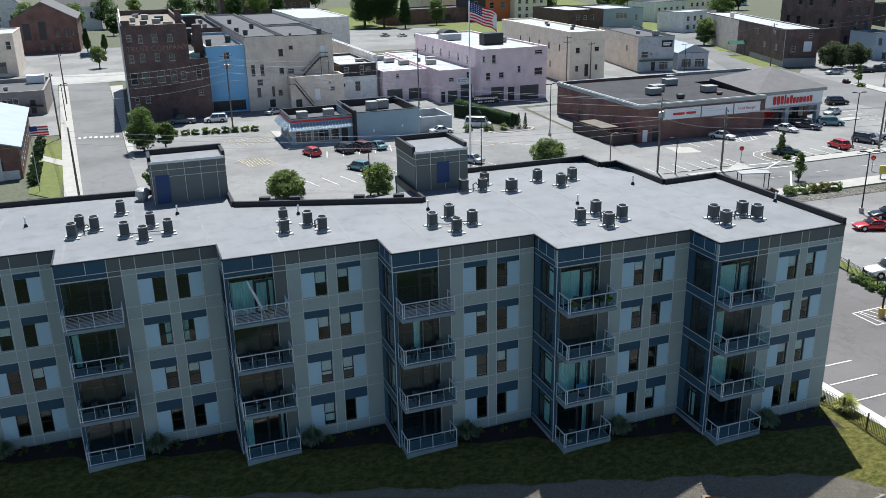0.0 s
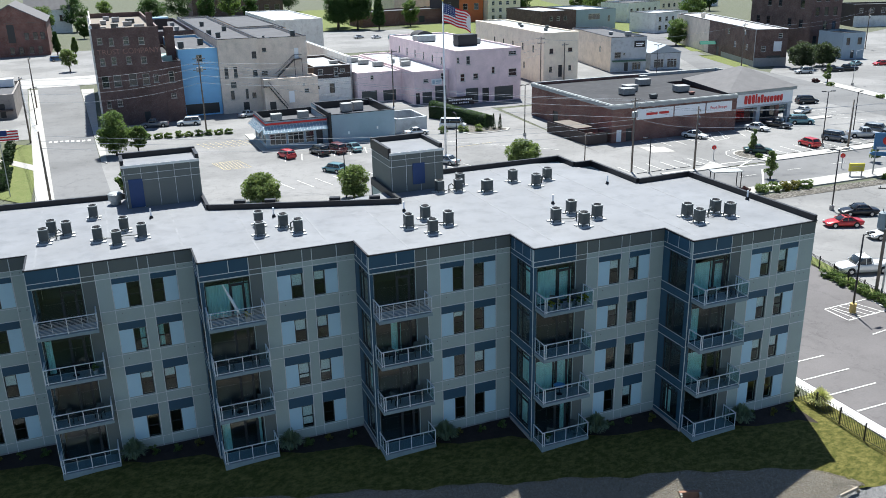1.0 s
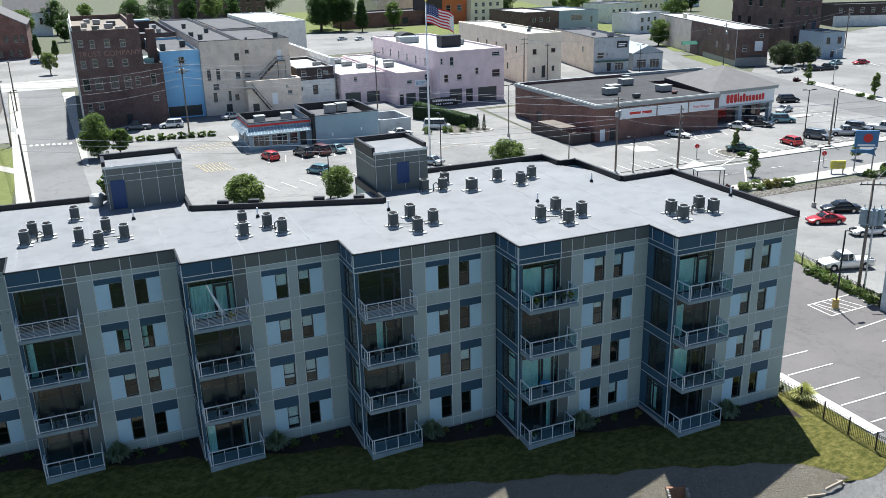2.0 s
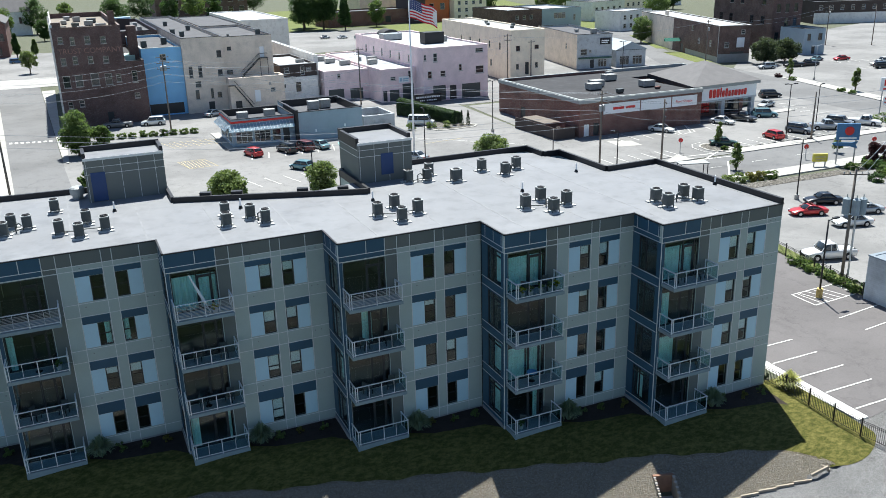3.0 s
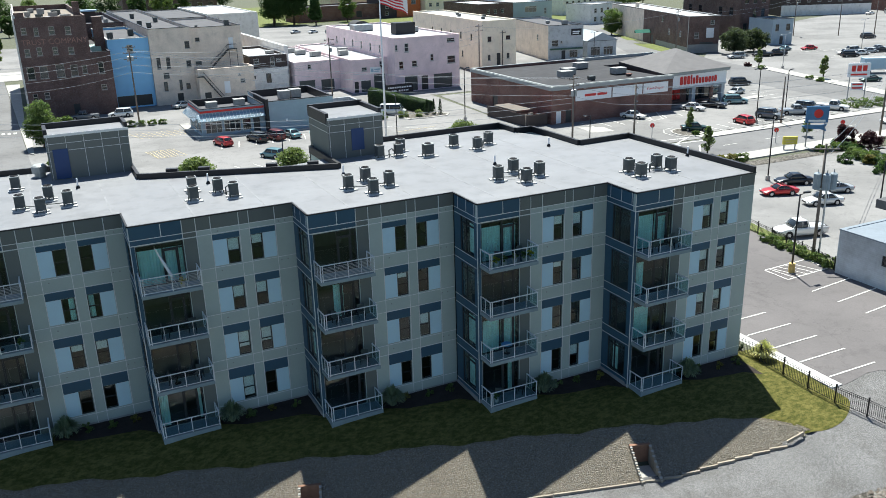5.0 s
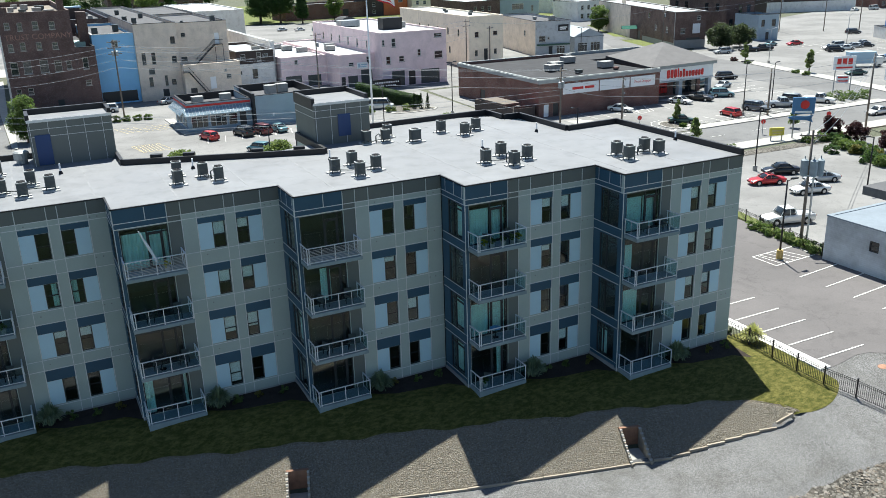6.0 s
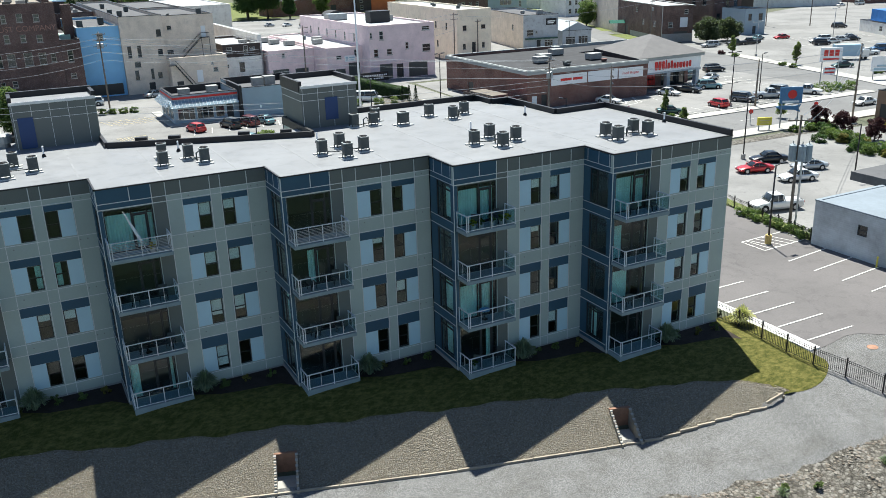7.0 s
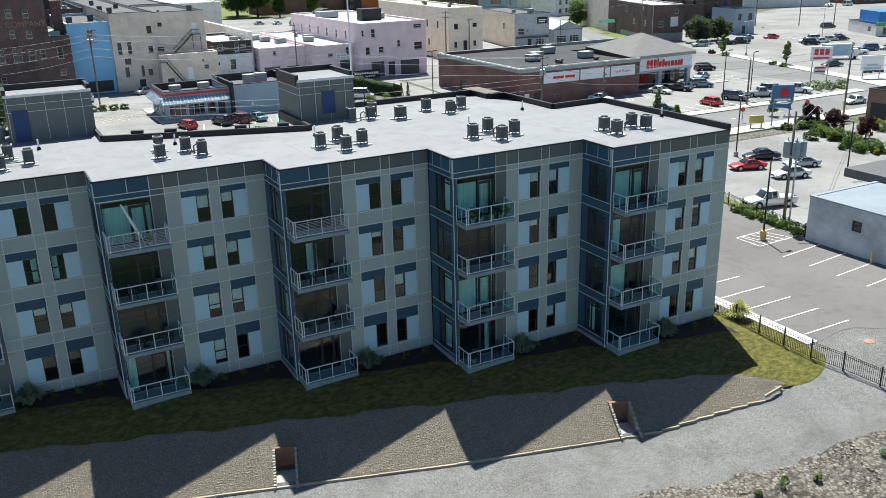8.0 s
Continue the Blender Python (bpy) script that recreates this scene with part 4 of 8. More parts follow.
t = thing("roof_exhaust", turned(-0.1, 70.2, ROOF), "white round roof exhaust fan by the penthouse", "exhaust fan")
bm = bmesh.new()
tube(bm, [(0, 0, 0), (0, 0, 0.3), (0, 0, 0.35), (0, 0, 0.85), (0, 0, 0.95)], [0.4, 0.4, 0.55, 0.55, 0.4], 16)
part("hood", bm, "hvac_top", t)

# ---- roads, lots and pavements ----
patch("road", [(-150, 93.5), (-11, 93.5), (420, 93.5), (420, 104.5), (-150, 104.5)], "road", 0.02, "grey main road past the shops", "road")
left_x, right_x = (lambda y: -8.5 - 0.0577 * (y - 134)), (lambda y: -1.6 - 0.033 * (y - 155.8))
patch("side_street", [(left_x(78), 78), (right_x(78) + 1, 78), (right_x(150), 150), (right_x(261.9), 261.9), (left_x(261.9), 261.9)], "road", 0.026, "side street running away from the lot", "road")
patch("cross_street", [(-200, 262), (150, 262), (150, 284), (-200, 284)], "pale_road", 0.032, "cross street behind the brick block", "road")
patch("back_street", [(146.5, 104.55), (157, 104.55), (157.5, 119), (168.0, 164), (176, 213), (204, 270), (240, 335), (380, 560), (362, 560), (225, 335), (194, 272), (161, 203), (151, 172), (145.8, 119)], "road", 0.03, "street leading away beside the pharmacy", "road")
restaurant_lot = patch("restaurant_lot", [(-0.1, 104.9), (78, 104.9), (78, 122), (82, 190), (66, 190.0), (-0.2, 190.0), (-1.6, 155), (-1.15, 143)], "asphalt", 0.014, "pale worn asphalt lot round the restaurant", "parking lot")
patch("behind_lot", [(-9, 74.5), (47.5, 74.5), (47.5, 93.3), (-9, 93.3)], "asphalt", 0.014, "asphalt between the apartments and the road", "parking lot")
pharmacy_lot = patch("pharmacy_lot", [(78, 105.0), (147, 105.0), (152, 119), (158, 164), (140, 170), (82, 170), (78, 122)], "asphalt", 0.018, "asphalt car park in front of the pharmacy", "parking lot")
far_lot = patch("far_lot", [(158, 117), (420, 104.7), (420, 300), (300, 262), (220, 230), (172, 186), (166, 160)], "asphalt", 0.016, "wide worn asphalt car park beyond the street", "parking lot")
patch("far_yard", [(60, 300), (130, 300), (150, 380), (60, 400)], "asphalt", 0.016, "grey yard under tall trees", "parking lot")
patch("town_block", [(12, 190), (60, 190), (82, 172), (150.8, 172), (161, 203), (194, 272), (208, 300), (150, 300), (150, 261.8), (12, 261.8)], "asphalt", 0.01, "grey yards between the town buildings", "yard")
patch("church_lot", [(-70, 284.3), (12, 284.3), (4, 366), (-70, 372)], "asphalt", 0.012, "grey lot before the brick church", "parking lot")
patch("west_yard", [(-60, 184), (-14.0, 184), (-18.4, 261.8), (-60, 261.8)], "asphalt", 0.012, "grey yard beside the flat-roofed shop", "yard")
near_lot = patch("near_lot", [(48.6, 36.1), (50.2, 36.3), (51.8, 36.6), (53.0, 36.4), (54.5, 35.2), (58, 34.2), (62, 33.5), (67.0, 33.0), (67.2, 52.0), (69.2, 66.0), (66, 92.0), (48.6, 92.0)], "asphalt_new", 0.02, "dark grey asphalt parking lot beside the apartments", "parking lot")
patch("bank_lot", [(69.4, 46), (120, 40), (125, 84), (100, 88.5), (70, 89.5)], "asphalt", 0.018, "pale worn asphalt lot with parked cars", "parking lot")

slab("pavement", [(left_x(128), 128), (left_x(258), 258), (left_x(258) - 2.3, 258), (left_x(128) - 2.6, 128)], "concrete", label="pale concrete pavement with kerb along the side street")
slab("pavement", [(right_x(156) + 0.1, 156), (-0.6, 154), (-0.6, 189.9), (-1.4, 190.5), (-1.4, 252), (right_x(252) + 0.1, 252)], "concrete", label="narrow concrete pavement beside the brick building")
slab("pavement", [(64, 90.2), (420, 88.4), (420, 93.4), (64, 93.4)], "concrete", label="wide pale pavement along the main road")
slab("pavement", [(98.5, 104.6), (147, 104.6), (147, 107.2), (120, 107.0), (102.2, 107.2), (98.0, 106.6)], "concrete", label="pavement between the road and the pharmacy lot")
slab("pavement", [(78.5, 104.6), (90.5, 104.6), (90, 105.6), (78.5, 105.9)], "concrete", label="kerbed strip at the lot entrance")
slab("pavement", [(153, 104.7), (420, 104.7), (420, 108.5), (161, 116.8), (172, 164), (168.5, 165), (157, 117)], "concrete", label="pavement round the far car park")
slab("pavement", [(120.5, 131.5), (131.5, 133), (131, 130.0), (136, 131), (136, 128.5), (114, 128.0), (113.0, 130)], "concrete", label="pavement in front of the shop entrance")
slab("kerb", [(47.7, 36.2), (48.72, 36.2), (48.78, 92), (47.75, 92)], "white_wall", -0.3, 0.07, "broad white-painted concrete kerb of the parking lot", "kerb")
slab("pavement", [(86, 118.5), (90, 117.5), (90.5, 121.5), (86.5, 123.5)], "concrete", -0.2, 0.035, "pale concrete pad by the bins")
slab("pavement", [(25.5, 150.5), (27.5, 150.5), (52, 148.9), (52, 151.6), (26.8, 153.3), (26.9, 168), (25.2, 168)], "concrete", label="concrete walk round the restaurant")


def line(lot, a, b, w=0.15, material="paint"):
    a, b = Vector(a), Vector(b)
    d = b - a
    L = round(d.length, 1)
    me = shared(("line", L, w, material), lambda: data_of("marking_line", boxes((0, L, -w / 2, w / 2, 0, 0.006)), material))
    put("marking_line", me, lot, pose(a.x, a.y, 0.045, 0, 0, math.degrees(math.atan2(d.y, d.x))))


for k in range(13):
    line(near_lot, (48.9, 37.45 + 2.68 * k), (53.75, 37.45 + 2.68 * k), 0.13)
for k in range(4):
    line(near_lot, (60.75, 41.1 + 2.82 * k), (66.3, 41.6 + 2.85 * k), 0.13)
box4 = [(61.2, 55.6), (61.2, 52.7), (66.7, 53.0), (66.9, 55.8)]
for a, b in zip(box4, box4[1:] + box4[:1]):
    line(near_lot, a, b, 0.13)
for k in range(1, 6):
    line(near_lot, (61.2 + k * 0.9, 52.75), (61.2 + max(0, k * 0.9 - 1.5) + 0.6, 55.6), 0.1)
for k in range(5):
    line(pharmacy_lot, (89.2 + k * 2.95, 126.9), (89.0 + k * 2.95, 121.1))
for k in range(6):
    line(pharmacy_lot, (75.0 + k * 2.7, 112.3), (75.0 + k * 2.7, 107.5))
    t = thing("wheel_stop", turned(76.3 + k * 2.7, 107.6, 0.02), "worn concrete wheel stop at the end of a bay", "wheel stop", "wheel stops")
    part("block", boxes((-0.9, 0.9, -0.09, 0.09, 0, 0.13)), "concrete", t, bevel=0.03)
for k in range(14):
    line(pharmacy_lot, (102.6 + k * 2.8, 107.7), (102.5 + k * 2.8, 112.5))
    t = thing("wheel_stop", turned(104.0 + k * 2.8, 107.7, 0.02), "worn concrete wheel stop at the end of a bay", "wheel stop", "wheel stops")
    part("block", boxes((-0.9, 0.9, -0.09, 0.09, 0, 0.13)), "concrete", t, bevel=0.03)
for a, b in (((102.6, 127.0), (101.6, 121.2)), ((101.6, 121.2), (105.2, 122.1)), ((107.4, 128.0), (105.2, 122.1)), ((102.6, 124.0), (105.9, 124.6)), ((101.9, 122.4), (104.4, 126.6)), ((104.0, 121.9), (106.8, 126.8)), ((110.2, 127.0), (108.8, 122.0)), ((112.8, 127.0), (111.6, 122.2))):
    line(pharmacy_lot, a, b)
# kerbed island with a young tree, its white edge line and the lot's mouth
ring = [(97.0, 106.9), (99.4, 107.0), (101.2, 107.8), (101.8, 110.0), (101.2, 112.2), (99.4, 113.1), (97.9, 112.5), (96.8, 111.1), (96.5, 109.0)]
slab("kerb", ring, "concrete", -0.2, 0.12, "pale kerb round the tree island in the lot", "kerb")
patch("island_bed", [(99.1 + (x - 99.1) * 0.86, 110.0 + (y - 110.0) * 0.86) for x, y in ring], "dirt", 0.126, "bare brown bed of the tree island", "planting bed")
arc = [(96.1, 106.3), (95.4, 108.6), (95.8, 111.6), (97.4, 113.6), (99.7, 114.2)]
for a, b in zip(arc, arc[1:]):
    line(pharmacy_lot, a, b, 0.13)
line(pharmacy_lot, (91.0, 106.9), (96.1, 106.4), 0.3), line(pharmacy_lot, (90.3, 112.0), (90.5, 106.2), 0.13)
slab("pavement", [(84.0, 104.7), (89.4, 104.7), (90.3, 106.4), (90.0, 108.6), (88.1, 107.2)], "concrete", -0.2, 0.13, "pale concrete apron beside the lot's mouth")
for k in range(9):
    line(pharmacy_lot, (134 + k * 0.4, 112 + k * 3.0), (139 + k * 0.4, 112 + k * 3.0))
for r in range(4):
    for k in range(16):
        line(far_lot, (186 + k * 2.9 + r * 6, 136 + r * 14 - k * 0.8), (188 + k * 2.9 + r * 6, 141 + r * 14 - k * 0.8))
for k in range(6):
    line(restaurant_lot, (27.5 + k * 2.9, 141.0), (28.6 + k * 2.9, 145.8))
for k in range(7):
    line(restaurant_lot, (25 + k * 2.9, 122.5), (23.6 + k * 2.9, 127.5))
for k in range(4):
    line(restaurant_lot, (46 + k * 3.2, 121), (44.4 + k * 3.2, 126.0))
for k in range(9):
    line(restaurant_lot, (16.0 + k * 0.55, 145.5), (17.2 + k * 0.55, 139.8) if k in (0, 8) else (16.6 + k * 0.55, 140.2), 0.09, "yellow_paint")
line(restaurant_lot, (15.9, 145.6), (20.6, 145.9), 0.11, "yellow_paint"), line(restaurant_lot, (17.0, 139.9), (21.8, 139.9), 0.11, "yellow_paint")
for k in range(9):
    line(restaurant_lot, (15.5 + k * 1.1, 163.5), (17.2 + k * 1.1, 157.5), 0.09, "yellow_paint")
line(restaurant_lot, (56, 146), (73, 128), 0.13), line(restaurant_lot, (58, 138), (66, 139), 0.11, "yellow_paint")
for k in range(8):
    put("marking_line", shared("zebra", lambda: data_of("marking_line", boxes((0, 0.55, 0, 1.6, 0, 0.006)), "paint")), bpy.data.objects["side_street"], pose(left_x(178) + 0.5 + k * 1.0, 178 - k * 0.25, 0.05))
mainroad = bpy.data.objects["road"]
for k in range(24):
    line(mainroad, (70 + k * 9, 99), (73 + k * 9, 99), 0.12)
for a, b in (((87, 104.3), (97, 103.5)), ((88, 94), (94, 101)), ((92, 104.0), (99, 108.0))):
    line(mainroad, a, b, 0.25)

# turquoise bay beside the parked cars, and a planted island with a kerb by the hedge
patch("painted_bay", [(43.2, 141.4), (47.6, 140.6), (49.6, 146.6), (44.6, 147.4)], mat("turquoise_paint", (0.16, 0.36, 0.35), 0.85, var=0.25, scale=0.8, fine=5), 0.03, "worn turquoise parking bay at the restaurant", "parking bay")
slab("kerb", [(64.5, 147.6), (68.0, 147.0), (72.6, 147.4), (74.2, 149.4), (71.0, 152.6), (67.0, 160.0), (64.2, 158.6), (63.6, 150.6)], "concrete", -0.2, 0.12, "pale kerb round the planted island", "kerb")
patch("island_bed", [(65.0, 148.0), (68.0, 147.5), (72.3, 147.8), (73.5, 149.3), (70.6, 152.2), (66.8, 159.2), (64.6, 158.2), (64.1, 150.8)], "dirt", 0.128, "brown planting bed in the island", "planting bed")
slab("pavement", [(-17.9, 163.6), (-12.2, 154.2), (-12.3, 158.6), (-18.1, 167.6)], "concrete", -0.1, 0.09, "pale paved walk between two lawns")
# grass plots
for k, pts in enumerate(([(-11.6, 131), (-11.8, 176), (-17.3, 180), (-16.2, 137)], [(192, 234), (195, 241), (210, 282), (208, 284), (186.5, 239)], [(171, 198), (177, 200), (186, 224), (182, 230), (179.2, 224)],
                         [(130, 318), (250, 300), (300, 420), (140, 400)], [(70, 392), (260, 420), (300, 560), (60, 560)], [(72, 89.8), (118, 88.2), (118, 86.0), (72, 87.4)])):
    patch("grass_plot" if k != 5 else "planting_strip", pts, "town_grass" if k != 5 else "dirt", 0.05 if k not in (5, 6) else 0.06, "patch of mown grass beside the pavement" if k != 5 else "bare brown planting strip beside the pavement", "grass" if k != 5 else "planting strip")

# ---- town buildings ----


def ribbed_bm(w, h, n):
    """A door leaf of n hinged sections, as one moulded piece."""
    bm = bmesh.new()
    prof = [(0.25, 0.0)] + [p for k in range(n) for p in ((0.14, h * k / n), (0.12, h * k / n + 0.04), (0.12, h * (k + 1) / n - 0.04), (0.14, h * (k + 1) / n))] + [(0.25, h)]
    ends = [[bm.verts.new((x, y, z)) for y, z in prof] for x in (0, w)]
    for k in range(len(prof)):
        j = (k + 1) % len(prof)
        bm.faces.new((ends[0][k], ends[0][j], ends[1][j], ends[1][k]))
    bm.faces.new(ends[0]), bm.faces.new(ends[1][::-1])
    bmesh.ops.remove_doubles(bm, verts=bm.verts[:], dist=1e-5)
    return bm


def opening_on(parent, m, w, h, kind, frame):
    if kind == "w":
        win = put("window", shared(("tw", round(w, 1), round(h, 1), frame), lambda: data_of("window", frame_bm(round(w, 1), round(h, 1), 0.1, 0.12, (), (round(h, 1) / 2,)), frame)), parent, m @ pose(0, 0.06, 0))
        put("pane", shared(("tp", round(w, 1), round(h, 1)), lambda: data_of("pane", boxes((0.02, round(w, 1) - 0.02, 0.06, 0.09, 0.02, round(h, 1) - 0.02)), "dark_glass")), win)
    elif kind == "s":
        wide, tall_w = round(w, 1), round(h, 1)
        win = put("shop_window", shared(("sw", wide, tall_w, frame), lambda: data_of("shop_window", frame_bm(wide, tall_w, 0.12, 0.14), frame)), parent, m @ pose(0, 0.04, 0))
        for q in (1, 2):
            put("mullion", shared(("mul", tall_w, frame), lambda: data_of("mullion", boxes((-0.05, 0.05, 0.003, 0.137, 0.12, tall_w - 0.12)), frame)), win, pose(wide * q / 3, 0, 0))
        put("transom", shared(("tra", wide, tall_w, frame), lambda: data_of("transom", boxes((0.12, wide - 0.12, 0.006, 0.134, tall_w * 0.75 - 0.05, tall_w * 0.75 + 0.05)), frame)), win)
        put("pane", shared(("tp", round(w, 1), round(h, 1)), lambda: data_of("pane", boxes((0.02, round(w, 1) - 0.02, 0.06, 0.09, 0.02, round(h, 1) - 0.02)), "dark_glass")), win)
    elif kind == "g":
        n = max(3, int(h / 0.55))
        put("garage_door", shared(("gd", round(w, 1), round(h, 1)), lambda: data_of("garage_door", ribbed_bm(round(w, 1), round(h, 1), n), "hvac")), parent, m)
    else:
        put("door", shared(("td", round(w, 1), round(h, 1), kind), lambda: data_of("door", boxes((0, round(w, 1), 0.1, 0.18, 0, round(h, 1))), "sign_white" if kind == "D" else "frame_dark", bevel=0.01)), parent, m)


def rnd1(o):
    u0, u1, z0, z1 = o[:4]
    w, h = round(u1 - u0, 1), round(z1 - z0, 1)
    return (u0, u0 + w, z0, z0 + h, o[4] if len(o) > 4 else "w")


def town_building(label, x, y, w, d, h, wall, roof, south=(), west=(), east=(), rz=0.0, frame="white_frame", parapet=0.5, cap="edge_metal", name="town_building", west_wall=None, east_wall=None, open_east=False):
    """A flat-roofed building: its front left corner at (x, y), openings (u0, u1, z0, z1, kind) on three faces, u from the left end of the front and from the front on the sides."""
    t = thing(name, turned(x, y, 0, rz), label, "building")
    for face, openings, L, m, skin in (("s", south, w, pose(0, 0, 0), wall), ("e", east, d - 0.6, pose(w, 0.3, 0, 0, 0, 90), east_wall or wall), ("n", (), w, pose(w, d, 0, 0, 0, 180), wall), ("w", west, d - 0.6, pose(0, d - 0.3, 0, 0, 0, -90), west_wall or wall)):
        ops = [rnd1(o) for o in openings]
        if face == "w":
            ops = [(L - o[1], L - o[0], *o[2:]) for o in ops]
        ops = [o for o in ops if o[0] > 0.05 and o[1] < L - 0.05]
        wl = part("wall", wall_bm(L, h - parapet - 0.3 if face == "e" and open_east else h, ops, 0.3, -0.3), skin, t)
        wl.matrix_basis = m
        for o in ops:
            opening_on(t, m @ pose(o[0], 0, o[2]), o[1] - o[0], o[3] - o[2], o[4], frame)
            if o[4] == "w" and h > 6:
                put("sill", shared(("sill", o[1] - o[0]), lambda: data_of("sill", boxes((-0.08, o[1] - o[0] + 0.08, -0.09, 0.05, -0.14, -0.005)), "concrete")), t, m @ pose(o[0], 0, o[2]))
    part("roof", boxes((0.3, w - 0.3, 0.3, d - 0.3, h - parapet - 0.25, h - parapet)), roof, t)
    rim = [(-0.05, w + 0.05, -0.05, 0.36, h, h + 0.12), (-0.05, w + 0.05, d - 0.36, d + 0.05, h, h + 0.12), (-0.05, 0.36, 0.36, d - 0.36, h, h + 0.12)]
    part("coping", boxes(*rim, *([] if open_east else [(w - 0.36, w + 0.05, 0.36, d - 0.36, h, h + 0.12)])), cap, t)
    return t


def rooftop(t, x, y, z, w, d, h, material="plant_grey", name="rooftop_unit"):
    """A ventilation box with a lid and curb on a roof, in the building's frame."""
    u = part(name, boxes((x - w / 2, x + w / 2, y - d / 2, y + d / 2, z + 0.15, z + h)), material, t, bevel=0.03)
    part("lid", boxes((x - w / 2 - 0.06, x + w / 2 + 0.06, y - d / 2 - 0.06, y + d / 2 + 0.06, z + h, z + h + 0.08)), material, u)
    part("curb", boxes((x - w / 2 + 0.1, x + w / 2 - 0.1, y - d / 2 + 0.1, y + d / 2 - 0.1, z - 0.05, z + 0.15)), "dark_metal", u)


def local(rects, x0):
    return [(r[0] - x0, r[1] - x0, *r[2:]) for r in rects]


def words(text, size, material, parent, m, deep=0.03):
    c = bpy.data.curves.new("lettering", "FONT")
    c.body, c.size, c.extrude, c.align_x = text, size, deep, "LEFT"
    ob = bpy.data.objects.new("lettering", c)
    me = bpy.data.meshes.new_from_object(ob)
    bpy.data.objects.remove(ob)
    me.materials.clear()
    me.materials.append(M[material])
    return put("lettering", me, parent, m)


# the tall brick block by the side street
bw = [(0.91, 1.96, 16.9, 18.2), (3.17, 4.1, 16.5, 18.1), (5.9, 7.0, 16.6, 18.2), (8.9, 10.0, 16.5, 18.0), (0.9, 1.9, 12.6, 14.1), (3.1, 4.1, 12.7, 14.3), (6.0, 7.0, 12.7, 14.2), (8.9, 10.0, 12.6, 14.0), (0.7, 2.1, 8.1, 10.5), (3.0, 4.5, 8.2, 10.6), (6.0, 7.6, 8.2, 10.7),
      (8.7, 10.1, 8.2, 10.5), (10.9, 11.9, 8.6, 10.3), (0.98, 1.9, 3.9, 5.3), (3.1, 4.1, 4.1, 5.4), (8.2, 9.4, 0.2, 2.6, "d")]
trust = town_building("tall dark brown brick commercial block with faded painted lettering", 0.0, 190.2, 13.0, 58, 19.9, "brick_dark", "tan_roof", local(bw, 0.0), [(3 + 4.2 * k, 4.2 + 4.2 * k, 2.2 + 4.0 * f, 4.6 + 4.0 * f) for k in range(13) for f in range(5)], frame="dull_frame", parapet=1.1, cap="brick_brown", west_wall="white_wall")
words("TRUST COMPANY", 1.5, "ghost_paint", trust, pose(0.6, -0.02, 14.8, 90, 0, 0), 0.012)
for k in range(14):
    put("pilaster", shared("pilaster", lambda: data_of("pilaster", boxes((-0.35, 0.0, 0, 0.9, 0, 19.6)), "white_wall")), trust, pose(0, 0.6 + 4.2 * k, 0))
part("chimney", boxes((11.4, 12.7, 8, 9.3, 18, 22.4)), "brick_brown", trust)
part("chimney", boxes((0.1, 1.9, 0.4, 1.8, 18, 21.0)), "brick_brown", trust)
for q in ((5, 14), (8, 22), (3, 30), (10, 12), (6, 6), (2.5, 9), (9, 31), (6, 38), (4, 45)):
    rooftop(trust, q[0], q[1], 18.8, 0.9 + q[0] * 0.12, 0.8 + q[1] * 0.03, 0.9 + 0.1 * (q[1] % 3), "hvac" if q[0] in (5, 9) else "plant_grey")
annex = town_building("lower dark brick annex between the tall block and the blue house", 13.02, 190.2, 3.7, 40, 12.6, "brick_dark", "dark_roof", [(1.0, 2.1, 8.3, 10.7), (1.0, 2.1, 5.0, 6.1)], frame="dull_frame")
part("light_well_roof", boxes((0.4, 2.6, 6, 12, 12.0, 13.2)), mat("pale_green_metal", (0.42, 0.6, 0.52), 0.5), annex)
part("chimney", boxes((1.7, 3.6, 7, 9.5, 12.0, 19.2)), "brick_brown", annex)
behind_blue = town_building("dark-roofed brick building with a roof lantern", 12.6, 233.0, 12.0, 52, 15.6, "brick_dark", "grey_roof", (), parapet=0.8)
part("roof_lantern", boxes((4.2, 7.4, 20, 23, 14.7, 17.6)), "dark_wall", behind_blue)
part("lantern_roof", boxes((3.8, 7.8, 19.6, 23.4, 17.6, 18.0)), "awning", behind_blue)
for q in ((2, 8), (9, 12), (9.5, 30), (3, 38)):
    rooftop(behind_blue, q[0], q[1], 14.8, 1.1, 1.0, 1.0)
blue = town_building("narrow bright blue rendered house", 16.8, 195.0, 8.3, 37, 14.5, "blue_wall", "grey_roof", [(3.7, 5.0, 11.7, 13.2), (0.4, 7.6, 0.3, 2.6, "d")], frame="white_frame", cap="white_frame")
for q in ((1.5, 8), (6.5, 14)):
    rooftop(blue, q[0], q[1], 14.0, 1.2, 1.2, 1.4, "hvac")
ta = [(26.1, 26.9, 7.8, 10.2), (28.1, 28.9, 7.8, 10.2), (32.4, 33.4, 11.8, 13.3), (32.3, 33.3, 7.8, 9.2), (27.2, 28.4, 5.7, 6.9), (27.0, 27.8, 3.05, 5.05), (31.7, 32.6, 3.1, 4.3), (30.3, 30.9, 3.0, 5.2), (29.6, 30.9, 0.1, 2.3, "d")]
tan_a = town_building("tall tan rendered building with a dark flat roof", 25.12, 194.0, 8.75, 86, 16.2, "tan_wall", "grey_roof", local(ta, 25.1), frame="frame_dark")
for q in ((2, 12), (6, 30), (3, 50), (1, 20)):
    rooftop(tan_a, q[0], q[1], 15.7, 1.0, 1.0, 1.1, "hvac")
